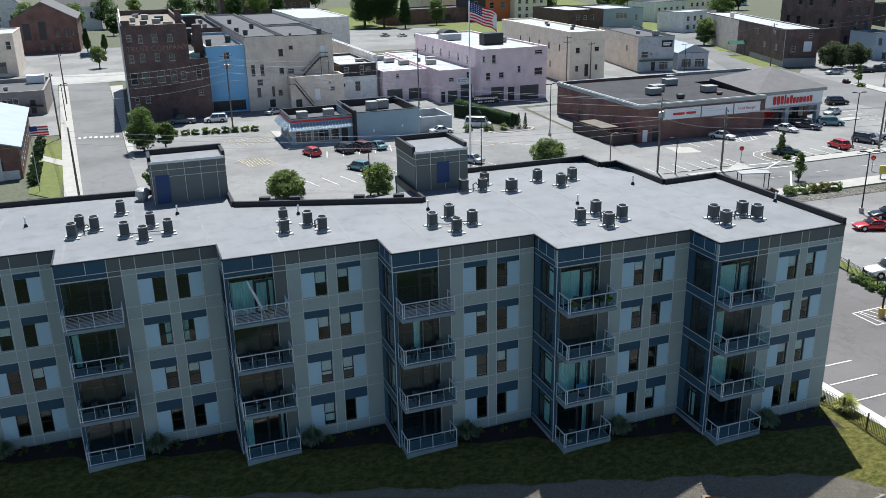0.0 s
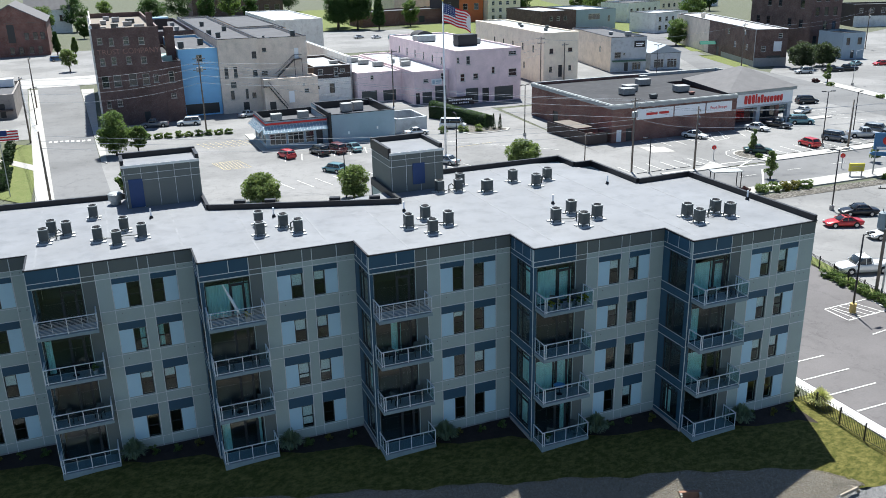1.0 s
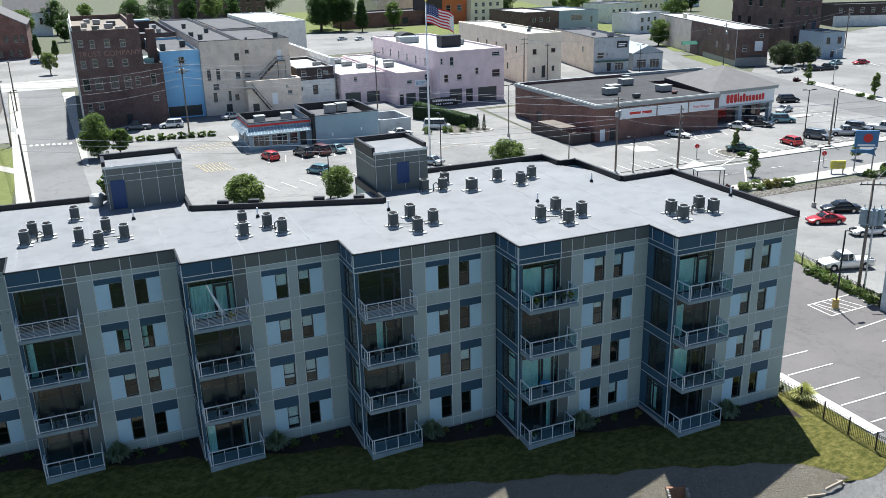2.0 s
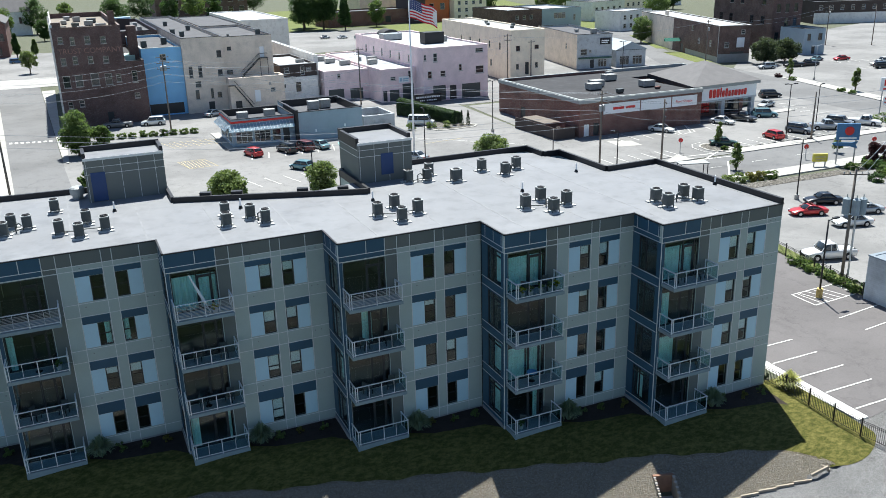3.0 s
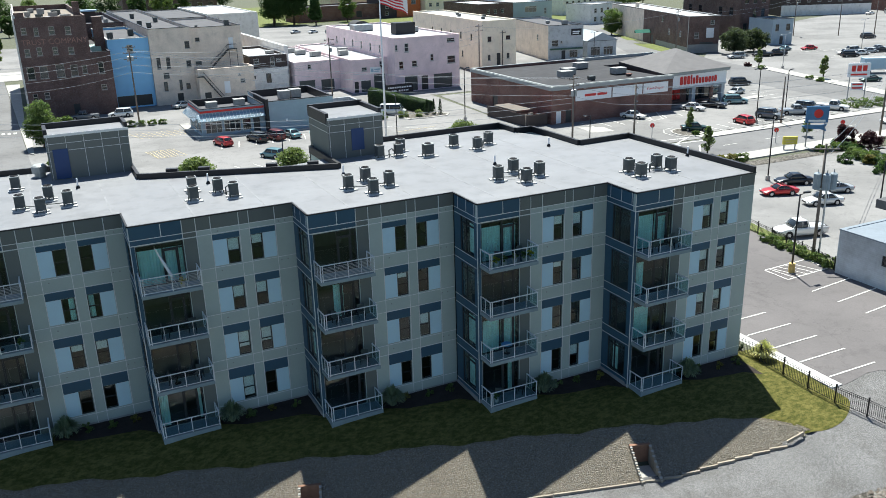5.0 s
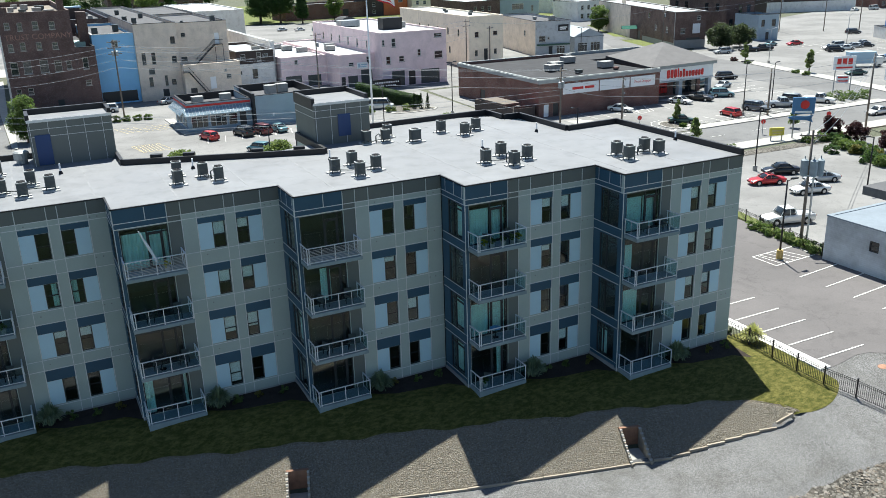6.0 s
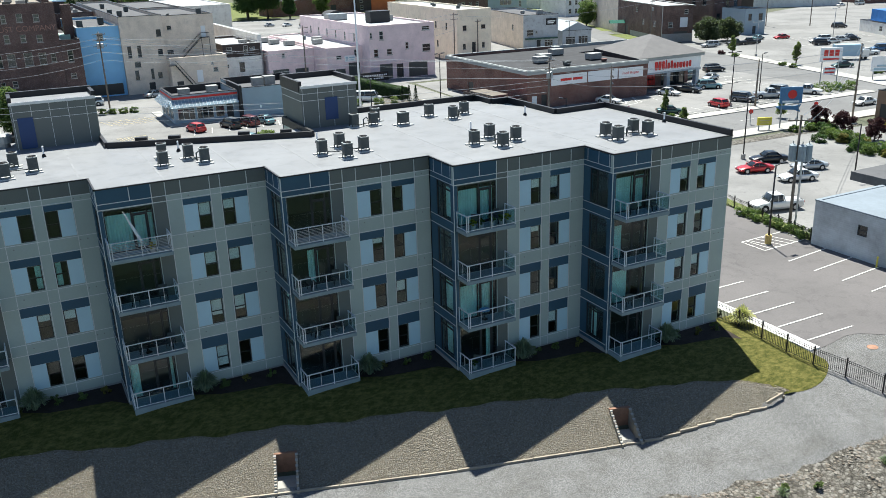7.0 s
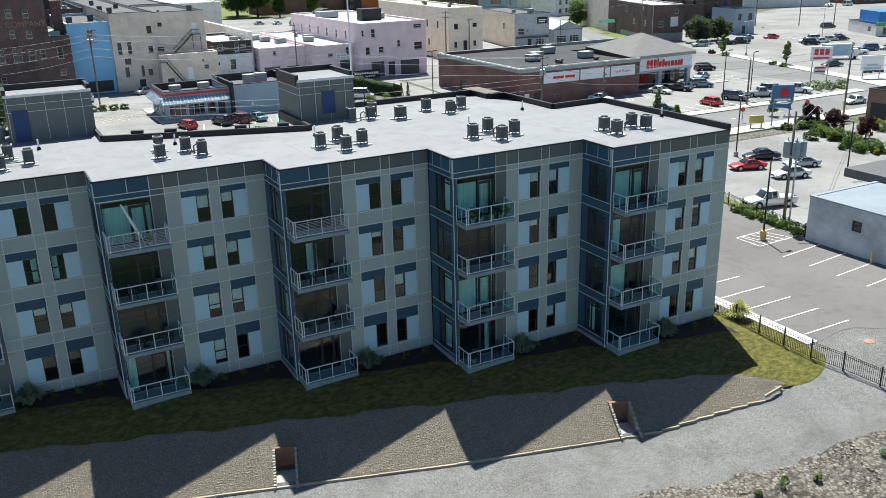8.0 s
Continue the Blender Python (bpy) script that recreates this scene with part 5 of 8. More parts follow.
tb = [(35.0, 35.9, 13.0, 13.8), (42.2, 43.2, 11.0, 13.4, "D"), (34.5, 35.8, 7.8, 8.7)]
tan_b = town_building("tan rendered building with an outside stair", 33.9, 195.2, 11.2, 36, 15.9, "tan_wall", "grey_roof", local(tb, 33.9), frame="frame_dark")
rooftop(tan_b, 9.5, 6, 15.4, 1.0, 1.0, 1.3, "hvac"), rooftop(tan_b, 2.5, 5, 15.4, 0.5, 0.5, 0.6, "hvac")
tan_c = town_building("low tan front building with doors and a small window", 33.9, 190.6, 12.2, 4.5, 7.3, "tan_wall", "dark_roof", [(5.4, 6.7, 1.9, 4.5, "D"), (9.0, 10.1, 3.9, 4.8), (8.7, 9.2, 5.5, 6.0), (1.0, 2.4, 0.2, 2.4, "d")], frame="white_frame", cap="tan_wall")
brown_d = town_building("small building with dark shingled upper storey and white lower wall", 46.4, 194.8, 8.6, 23, 8.9, "dark_wall", "white_roof", [(0.9, 2.1, 7.0, 8.3), (4.7, 5.7, 6.5, 8.5), (6.1, 7.3, 7.4, 8.1)], frame="white_frame", cap="white_frame")
part("lower_wall", wall_bm(8.62, 6.1, [(3.4, 4.6, 2.7, 4.9), (0.4, 1.0, 3.8, 4.6)], 0.2, -0.3), "white_wall", brown_d).matrix_basis = pose(-0.01, -0.2, 0)
for o in ((3.4, 4.6, 2.7, 4.9), (0.4, 1.0, 3.8, 4.6)):
    opening_on(brown_d, pose(o[0], -0.2, o[2]), o[1] - o[0], o[3] - o[2], "w", "frame_dark")
rooftop(brown_d, 6.8, 8, 8.4, 2.0, 1.2, 0.7)
party = town_building("long low party wall with white coping", 55.05, 197.0, 1.0, 50, 10.4, "white_wall", "white_roof", cap="white_frame", parapet=0.1)
pink_e = town_building("low pink rendered building with two roller doors and white roof", 56.1, 193.0, 10.9, 36, 6.9, "pink_wall", "white_roof", [(0.9, 4.7, 0.1, 2.7, "g"), (6.2, 9.4, 0.1, 2.6, "g"), (3.2, 4.0, 5.3, 6.3)], cap="pink_wall", parapet=0.2)
for q in ((7, 18), (9, 12), (6, 24)):
    rooftop(pink_e, q[0], q[1], 6.7, 2.4, 1.8, 1.1)
pink_f = town_building("low pink workshop with a roller door and a white roof", 67.02, 184.5, 8.6, 43, 7.4, "pink_wall", "white_roof", [(0.4, 1.4, 0.1, 2.6, "d"), (2.0, 4.4, 0.1, 2.7, "g"), (5.2, 8.0, 0.1, 3.9, "g"), (2.3, 3.6, 4.9, 5.7), (6.7, 7.5, 5.2, 6.8)], cap="pink_wall", parapet=0.2)
part("sign_board", boxes((4.3, 6.9, -0.12, -0.02, 4.2, 5.6)), "sign_white", pink_f)
for a, b, z0, z1 in ((4.5, 5.1, 4.5, 5.3), (5.3, 6.7, 4.9, 5.2), (5.3, 6.5, 4.5, 4.7)):
    part("lettering_bar", boxes((a, b, -0.14, -0.125, z0, z1)), "awning", pink_f)
for q in ((3, 14), (5, 20)):
    rooftop(pink_f, q[0], q[1], 7.2, 2.2, 1.8, 1.1)
pg = [(78.2, 79.2, 8.9, 10.8), (75.9, 76.5, 9.3, 10.6), (79.9, 81.2, 5.5, 6.8), (76.7, 77.8, 5.2, 6.9), (78.0, 81.2, 0.1, 3.5, "g"), (82.2, 83.9, 0.1, 3.3, "d"), (85.3, 90.1, 0.1, 3.4, "g"), (88.9, 90.9, 10.4, 11.3), (88.9, 91.0, 5.6, 7.3), (84.6, 85.4, 6.5, 8.0)]
pink_g = town_building("large pale pink rendered building with roller doors and white roof", 75.66, 180.0, 16.4, 47, 12.0, "pink_wall", "white_roof", local(pg, 75.66), [(8 + 6 * k, 9 + 6 * k, 8.2, 10.0) for k in range(6)], cap="pink_wall", parapet=0.25)
rooftop(pink_g, 8, 13, 11.75, 5.0, 3.2, 2.6, "edge_metal"), rooftop(pink_g, 3, 28, 11.75, 5.0, 3.5, 1.5, "galv"), rooftop(pink_g, 12, 16, 11.75, 2.0, 2.0, 1.2)
bm = bmesh.new()
prism(bm, [(2.4 * math.cos(math.pi * k / 14), 1.5 * math.sin(math.pi * k / 14)) for k in range(15)], -2.5, 2.5)
arch = part("barrel_roof", bm, "dark_roof", pink_g)
arch.matrix_basis = pose(8.0, 43.0, 11.7, 90, 0, 0)
hw = [(1.6, 2.7, 7.8, 9.1), (6.9, 8.1, 8.1, 9.1), (1.6, 2.4, 3.1, 4.5), (7.1, 7.9, 3.3, 4.6), (4.2, 5.3, 1.7, 4.8, "d")]
cream_h = town_building("cream rendered building with a pale flat roof", 107.6, 197.4, 9.8, 51, 13.0, "cream_wall", "white_roof", hw, [(6 + 7 * k, 7 + 7 * k, 7.8, 9.5) for k in range(5)] + [(12, 13, 3, 4.6)], rz=-4, cap="cream_wall", parapet=0.25, frame="frame_dark")
for q in ((5, 10), (9, 18), (6, 30), (4, 24)):
    rooftop(cream_h, q[0], q[1], 12.45, 0.8, 0.8, 0.9, "hvac")
grey_i = town_building("weathered grey shop building with a dark sign", 135.1, 208.5, 10.5, 35, 9.6, "grey_wall", "grey_roof", [(1.0, 3.0, 3.9, 5.6), (3.6, 4.3, 4.6, 5.3), (4.0, 5.2, 0.2, 2.6, "d"), (6.4, 9, 0.4, 2.6, "s")], [(8, 9.4, 5, 6.6)], rz=-12, west_wall="tan_wall", frame="white_frame")
part("sign_board", boxes((6.8, 9.9, -0.15, -0.02, 6.7, 8.5)), "edge_metal", grey_i)
for z, b in ((7.6, 9.5), (7.1, 9.1)):
    part("lettering_bar", boxes((7.2, b, -0.17, -0.155, z, z + 0.3)), "sign_white", grey_i)
rooftop(grey_i, 8, 8, 9.1, 1.6, 1.4, 1.2), rooftop(grey_i, 5, 14, 9.1, 1.0, 1.0, 0.8)
part("awning", boxes((0.4, 10.2, -0.8, 0.0, 2.9, 3.3)), mat("dull_green_awning", (0.06, 0.12, 0.09), 0.7), grey_i)
gable = town_building("small grey gabled shop beside the street", 147.5, 207.0, 9.0, 14, 4.6, "grey_wall", "grey_roof", [(1.0, 4.0, 0.5, 3.0, "s"), (5, 8, 0.5, 3.0, "s")], rz=-12)
bm = bmesh.new()
prism(bm, [(-0.4, 0), (9.4, 0), (4.5, 2.2)], 0, 14.6)
part("gable_roof", bm, "metal_roof", gable).matrix_basis = pose(0, 14.3, 4.74, 90, 0, 0)
brick_l = town_building("brown brick building with tan side wall and green awning", 176.65, 197.9, 9.4, 72, 10.4, "brick_brown", "white_roof", [(1.8, 3.2, 4.2, 5.8), (6.6, 7.8, 8.0, 9.2), (3.6, 7.8, 0.1, 3.0, "g")], [(5, 6.6, 4.2, 5.8), (14, 15.6, 4.2, 5.8), (20, 21.4, 7.6, 9.0), (28, 30.4, 0.2, 2.8, "d")], rz=-19, frame="white_frame", cap="white_frame", parapet=0.2)
bm = bmesh.new()
prism(bm, [(0, 0), (1.3, 0), (0.0, 1.0)], 0, 5.2)
part("awning", bm, mat("green_awning", (0.012, 0.13, 0.09), 0.8), brick_l).matrix_basis = pose(0, 31.8, 3.4, 90, 0, -90)
part("concrete_base", boxes((-0.06, 9.46, -0.06, 0.0, -0.3, 2.4), (-0.06, 0.0, 0.0, 26, -0.3, 1.6)), "foundation", brick_l)
part("side_front", boxes((-0.05, 0.0, 38, 71.9, 0, 10.2)), "tan_wall", brick_l)
part("corner_pipe", boxes((-0.14, -0.02, 0.02, 0.16, 0, 10.3)), "white_frame", brick_l)
part("sign_board", boxes((5.4, 7.7, -0.14, -0.03, 4.2, 7.0)), "sign_white", brick_l)
part("chimney", boxes((0.4, 1.5, 47, 48.1, 9.8, 12.0)), "tan_wall", brick_l)
ruin = town_building("large weathered dark brick warehouse", 211.5, 213.0, 10.5, 34, 24.0, "brick_dark", "dark_roof", [(1.2 + 3.2 * k, 2.6 + 3.2 * k, 3.0 + 4.4 * f, 5.6 + 4.4 * f) for k in range(3) for f in range(4) if (k + f) % 5 != 1], [(4 + 6 * k, 6 + 6 * k, 8 + 6 * f, 10.4 + 6 * f) for k in range(5) for f in range(2) if (k + f) % 3 != 2], rz=-9, frame="frame_dark", west_wall="brick_brown")
shed = town_building("low weathered blue-grey annex of the warehouse", 209.5, 197.5, 7.5, 12, 7.8, "blue_grey_wall", "dark_roof", [(1.2, 2.4, 4.3, 6.3), (5.0, 6.4, 4.3, 6.3), (3, 4.2, 0.2, 2.6, "d")], rz=-10, frame="frame_dark")
row_house = town_building("long two-storey brown and white terrace", 298.0, 277.0, 40.0, 14, 9.0, "dark_wall", "dark_roof", [(2 + 4.6 * k, 3.6 + 4.6 * k, 5.6, 7.6) for k in range(8)], rz=-22, frame="white_frame")
part("lower_wall", boxes((-0.05, 40.05, -0.12, 0.0, -0.3, 4.4)), "white_wall", row_house)
for k in range(8):
    opening_on(row_house, pose(2 + 4.6 * k, -0.17, 0.6), 1.4, 2.4, "w" if k % 3 else "D", "frame_dark")
green_shop = town_building("low white shop with green fascia and blue upper part", 235.5, 167.0, 26.0, 18, 3.4, "white_wall", "white_roof", [(2 + 5 * k, 5 + 5 * k, 0.4, 2.6, "s") for k in range(5)], [(3, 5, 1, 2.5)], rz=-28)
part("fascia", boxes((-0.4, 26.4, -1.2, 0.0, 3.0, 4.1)), mat("green_fascia", (0.1, 0.3, 0.13), 0.6), green_shop)
part("upper_block", boxes((3, 26.0, 5, 17.5, 3.2, 6.6)), mat("strong_blue_wall", (0.03, 0.16, 0.45), 0.6), green_shop)
row_j = town_building("dark red building with pale blue end wall", 180.0, 333.0, 17.0, 34, 8.5, "brick_dark", "white_roof", [(4, 5.5, 4.5, 6.2), (7.5, 9, 4.5, 6.2), (11, 12.5, 4.5, 6.2)], rz=0)
end_j = town_building("pale blue building with a wide window", 197.2, 333.0, 20.0, 30, 8.4, "blue_grey_wall", "white_roof", [(6, 12, 4.0, 6.6, "s"), (16, 17.2, 3, 5.6)], rz=0)
row_k = town_building("orange and dark green painted terrace", 172.5, 405.0, 13.0, 20, 14.0, "orange_wall", "grey_roof", [(2, 4.5, 6, 9), (8, 10.5, 6, 9)], rz=0)
far_brick = town_building("far red-brown brick factory with large windows", 58.0, 540.0, 54.0, 30, 15.0, "brick_brown", "grey_roof", [(4 + 6.4 * k, 7 + 6.4 * k, 2.5 + 6 * f, 5.8 + 6 * f) for k in range(8) for f in range(2)], frame="white_frame")
white_w = town_building("white-walled building with a pale roof", 60.0, 306.0, 17.2, 60, 12.0, "white_wall", "white_roof", rz=0, cap="white_wall", parapet=0.2)
grey_w = town_building("grey flat-roofed building behind the tan block", 38.0, 240.0, 12.0, 60, 14.6, "tan_wall", "grey_roof", rz=0, parapet=0.2)
low_brick = town_building("long low red brick building beyond the lawn", 122.0, 405.0, 60.0, 18, 7.0, "brick_red", "grey_roof", [(8, 10, 1, 4, "d"), (30, 33, 1, 4, "d")], rz=5)
far_row = [town_building(lb, x, y, w, d, h, wl, rf, [(2 + 4 * k, 3.6 + 4 * k, 1.2 + 3.4 * f, 3.0 + 3.4 * f) for k in range(int(w / 4)) for f in range(int(h / 4))], rz=r)
           for lb, x, y, w, d, h, wl, rf, r in (("far cream shop row with upper windows", 186.0, 400, 18, 18, 13, "cream_wall", "grey_roof", 0), ("far dark green end house", 164.4, 405, 7.9, 20, 14, "dark_wall", "grey_roof", 0), ("far white two-storey terrace", 236, 352, 22, 18, 9, "white_wall", "grey_roof", 12), ("far cream house row", 262, 372, 24, 18, 10, "cream_wall", "white_roof", 12), ("far pale corner shop", 215, 300, 20, 14, 8, "white_wall", "white_roof", 14),
                                                 ("far tan office block", 150, 440, 30, 20, 11, "tan_wall", "grey_roof", 8), ("far red shop with green roof", 350, 262, 26, 16, 8, "brick_red", "grey_roof", -14), ("far long white warehouse", 300, 420, 50, 30, 12, "white_wall", "white_roof", 8))]

# gabled buildings up the side street


def gabled(label, x, y, w, d, eave, ridge, wall, roof, south=(), rz=0.0, along=False, frame="frame_dark"):
    t = town_building(label, x, y, w, d, eave, wall, roof, south, rz=rz, frame=frame, cap=roof, parapet=0.2, name="gabled_house")
    bm = bmesh.new()
    span, run = (d, w) if along else (w, d)
    prism(bm, [(-0.5, 0.0), (span + 0.5, 0.0), (span / 2, ridge - eave)], -0.4, run + 0.4)
    g = part("gable_roof", bm, roof, t)
    g.matrix_basis = pose(0, d, eave + 0.13, 90, 0, 0) if not along else pose(0, 0, eave + 0.13, 90, 0, 90)
    if not along:
        bm = bmesh.new()
        prism(bm, [(0.0, 0.0), (w, 0.0), (w / 2, ridge - eave - 0.5)], 0, 0.06)
        part("gable_wall", bm, wall, t).matrix_basis = pose(0, -0.42, eave + 0.14, 90, 0, 0)
    return t


church = gabled("red brick gabled hall with tall dark windows", -38.0, 358.0, 23.0, 40, 12.0, 18.6, "brick_red", "shingle", [(4, 6.6, 5, 11, "d"), (9.5, 12, 5, 11.5, "d"), (15, 16.6, 6, 8.5), (18, 19.6, 6, 8.5), (20.5, 22, 6, 8.5), (9.5, 11, 1, 3.4), (12.5, 14, 1, 3.4), (16, 17.5, 1, 3.4), (19, 20.5, 1, 3.4)])
gabled("white clapboard house with a steep grey roof", -28.0, 470.0, 20.0, 16, 11, 18, "white_wall", "shingle", [(3, 4.2, 5.5, 8.5), (7, 8.2, 5.5, 8.5), (11, 12.2, 5.5, 8.5), (15, 16.2, 5.5, 8.5), (4, 6, 0.5, 3.5)], along=True)
gabled("white house with a shingled gable", -66.0, 500.0, 22.0, 18, 10, 19, "white_wall", "shingle", [(4, 6, 4, 7), (14, 16, 4, 7)])
left_house = gabled("red brick hall with a pale metal roof", -32.9, 147.2, 15.2, 41, 5.0, 7.3, "brick_red", "metal_roof", [(6.5, 9.0, 1.5, 4.4, "s"), (11, 12.6, 0.6, 3.0)], rz=2.8)
part("base_course", boxes((-0.08, 14.78, -0.08, 0.0, -0.3, 1.4)), "white_wall", left_house)
part("window_bay", boxes((9.6, 12.4, -0.7, -0.08, 0, 4.2)), "white_wall", left_house)
for k in range(7):
    opening_on(left_house, pose(15.2, 3 + 5.2 * k, 1.3, 0, 0, 90) @ pose(0, -0.14, 0), 1.6, 2.4, "w", "white_frame")
flat_left = town_building("low grey shop with a flat roof and dark base", -36.0, 212.0, 18.0, 25, 5.3, "taupe_wall", "grey_roof", [(9.0, 12.5, 2.6, 4.0, "s"), (14.8, 15.9, 0.3, 3.4, "d"), (4, 8, 2.6, 4.0, "s")], cap="taupe_wall", parapet=0.9)
rooftop(flat_left, 14.8, 22, 4.4, 4.0, 3.0, 1.9, "sign_white"), rooftop(flat_left, 5, 14, 4.4, 1.2, 1.0, 1.0), rooftop(flat_left, 9, 11, 4.4, 0.9, 0.8, 0.8)
part("awning", boxes((3.0, 17.6, -1.6, 0.0, 1.9, 2.15)), "dark_wall", flat_left, "dark flat awning")
tan_left = town_building("tan building with a balcony rail", -47.0, 289.5, 16.5, 24, 12.6, "tan_wall", "white_roof", [(4, 6, 7.5, 10.6), (9.5, 12.5, 7.5, 10.6), (3, 6, 1, 4), (9, 13.5, 1, 4.4), (14.2, 15.6, 8, 10.4)], cap="tan_wall", parapet=0.3)

# ---- restaurant ----
rest = town_building("low restaurant with pale blue metal awning and red stripe", 26.7, 152.4, 11.4, 11.6, 5.0, "blue_grey_wall", "grey_roof", [(0.6, 3.6, 0.6, 2.7, "s"), (3.9, 6.9, 0.6, 2.7, "s"), (7.2, 8.8, 0.6, 2.7, "w"), (9.2, 10.4, 0.1, 2.7, "d")], [(0.6, 3.6, 0.6, 2.7, "s"), (4.2, 7.2, 0.6, 2.7, "s"), (7.4, 10.4, 0.6, 2.7, "s")], parapet=1.1, name="restaurant")
for nm, L, m in (("s", 11.9, pose(-0.7, 0, 0)), ("w", 11.4, pose(0, 11.4, 0, 0, 0, -90))):
    bm = bmesh.new()
    v = [bm.verts.new(c) for c in ((0, -0.08, 4.15), (L, -0.08, 4.15), (L, -1.3, 3.05), (0, -1.3, 3.05))]
    bm.faces.new(v)
    bmesh.ops.solidify(bm, geom=bm.faces[:], thickness=0.06)
    aw = part("awning", bm, "awning", rest, "pale blue standing-seam awning")
    aw.matrix_basis = m
    for k in range(int(L / 0.6)):
        q = put("seam", shared("awnseam", lambda: data_of("seam", boxes((-0.03, 0.03, -1.66, 0.0, 0.0, 0.06)), "sign_white")), aw, pose(0.3 + 0.6 * k, -0.08, 4.17, math.degrees(math.atan2(1.1, 1.22)), 0, 0))
part("red_stripe", boxes((-0.06, 11.3, -0.07, -0.005, 4.35, 4.7), (-0.07, -0.005, -0.005, 11.4, 4.35, 4.7)), "red", rest)
# Shade on the parapet's inner faces, put in as black sheets.
part("parapet_lining", boxes((0.31, 11.1, 11.2, 11.29, 3.9, 5.1), (0.31, 0.36, 0.4, 11.2, 3.9, 5.1)), "edge_metal", rest, "black sheet painting in the shade up the inside of the parapet")
for q in ((3.0, 5.0), (8.2, 5.6)):
    rooftop(rest, q[0], q[1], 3.9, 1.9, 1.6, 1.5)
restbox = town_building("pale blue-grey block of the restaurant with dark stripe", 38.6, 151.2, 12.2, 15.2, 5.4, "blue_grey_wall", "grey_roof", (), parapet=1.2, name="restaurant_wing")
part("dark_pier", boxes((-0.5, -0.02, -0.1, 9, 0, 5.9)), "edge_metal", restbox)
# Black sheets stand in for the shaded inner faces of the wing's parapet.
part("parapet_lining", boxes((0.31, 11.9, 14.8, 14.89, 4.2, 5.5), (11.8, 11.89, 0.4, 14.8, 4.2, 5.5)), "edge_metal", restbox, "black sheet painting in the shade up the inside of the parapet")
for q in ((5.4, 9.0), (7.9, 9.8)):
    rooftop(restbox, q[0], q[1], 4.2, 2.0, 1.7, 1.6)
part("wall_plate", boxes((3.0, 3.3, -0.06, -0.005, 1.6, 2.1), (8.6, 8.9, -0.06, -0.005, 2.1, 2.6)), "sign_white", restbox)
town_building("small grey bin enclosure beside the restaurant", 52.2, 154.6, 6.4, 9, 2.8, "grey_wall", "asphalt", parapet=2.6, name="bin_enclosure", cap="grey_wall")

# ---- pharmacy ----
cvs = town_building("red brick pharmacy with a flat roof and white banners", 83.95, 128.2, 27.0, 32.0, 6.75, "brick_red", "dark_grey_roof", [(1.0, 2.1, 0.1, 2.3, "D"), (3.0, 4.2, 0.1, 2.4, "d")], [(20, 22, 0.1, 2.5, "d")], parapet=0.5, cap="cornice", name="pharmacy", rz=-1.2, open_east=True)
part("rear_wing", boxes((27.0, 47.0, 22.6, 31.7, -0.2, 5.98)), "brick_red", cvs)
part("rear_roof", boxes((26.7, 46.7, 22.6, 31.7, 6.0, 6.25)), "dark_grey_roof", cvs)
part("rear_coping", boxes((27.05, 47.1, 31.64, 32.05, 5.9, 6.87), (46.7, 47.1, 22.6, 31.64, 5.9, 6.87)), "cornice", cvs)
part("cornice", boxes((-0.25, 27.0, -0.25, 0.0, 6.1, 6.75), (-0.25, 0.0, 0.0, 32.0, 6.1, 6.75)), "cornice", cvs)
for a, b in ((5.0, 12.8), (13.1, 19.8), (20.1, 25.8)):
    part("banner", boxes((a, b, -0.12, -0.02, 3.8, 5.7)), "sign_white", cvs, "white vinyl banner")
for a, b in ((7.0, 9.4), (9.7, 11.8)):
    part("lettering_bar", boxes((a, b, -0.14, -0.125, 4.5, 4.95)), "red", cvs)
words("Food Shoppe", 0.72, "red", cvs, pose(20.9, -0.135, 4.5, 90, 0, 0), 0.01)
for q in ((10.5, 12.0), (13.2, 15.2), (20.0, 21.0), (21.5, 10.0)):
    rooftop(cvs, q[0], q[1], 6.3, 2.6, 2.0, 1.2)
rooftop(cvs, 12.5, 6.0, 6.3, 1.2, 1.0, 0.7, "hvac"), rooftop(cvs, 24, 27, 6.3, 1.4, 1.2, 0.9), rooftop(cvs, 21.5, 6.5, 6.3, 1.0, 0.7, 0.4, "brick_red")
porch = thing("pharmacy_entrance", turned(111.0, 130.2, 0, 2.2), "hip-roofed shop entrance with white fascia and red lettering blocks", "building")
bm = bmesh.new()
W, D = 16.4, 19.0
eave = [bm.verts.new(c) for c in ((-0.7, -0.7, 6.75), (W + 0.7, -0.7, 6.75), (W + 4.6, D + 0.7, 6.75), (5.0, D + 0.7, 6.75))]
top = [bm.verts.new((W / 2 + 3.2, D * 0.5 - 0.6, 9.9)), bm.verts.new((W / 2 + 3.5, D * 0.5 + 0.6, 9.9))]
for f in ((eave[0], eave[1], top[0]), (eave[1], eave[2], top[1], top[0]), (eave[2], eave[3], top[1]), (eave[3], eave[0], top[0], top[1]), tuple(eave[::-1])):
    bm.faces.new(f)
part("hip_roof", bm, "shingle", porch, "grey shingled hip roof")
part("cornice", boxes((-0.5, W + 0.5, -0.5, 0.0, 6.1, 6.74), (W, W + 0.5, 0, D, 6.1, 6.74)), "cornice", porch)
bm = bmesh.new()
prism(bm, [(-0.78, -0.6), (-0.7, -0.6), (5.0, D + 0.7), (4.92, D + 0.7)], 5.9, 6.78)
part("upstand", bm, "edge_metal", porch)
part("fascia", boxes((0.0, W, -0.06, 0.3, 3.7, 6.1), (W - 0.3, W + 0.06, 0.3, D, 3.7, 6.1)), "sign_white", porch)
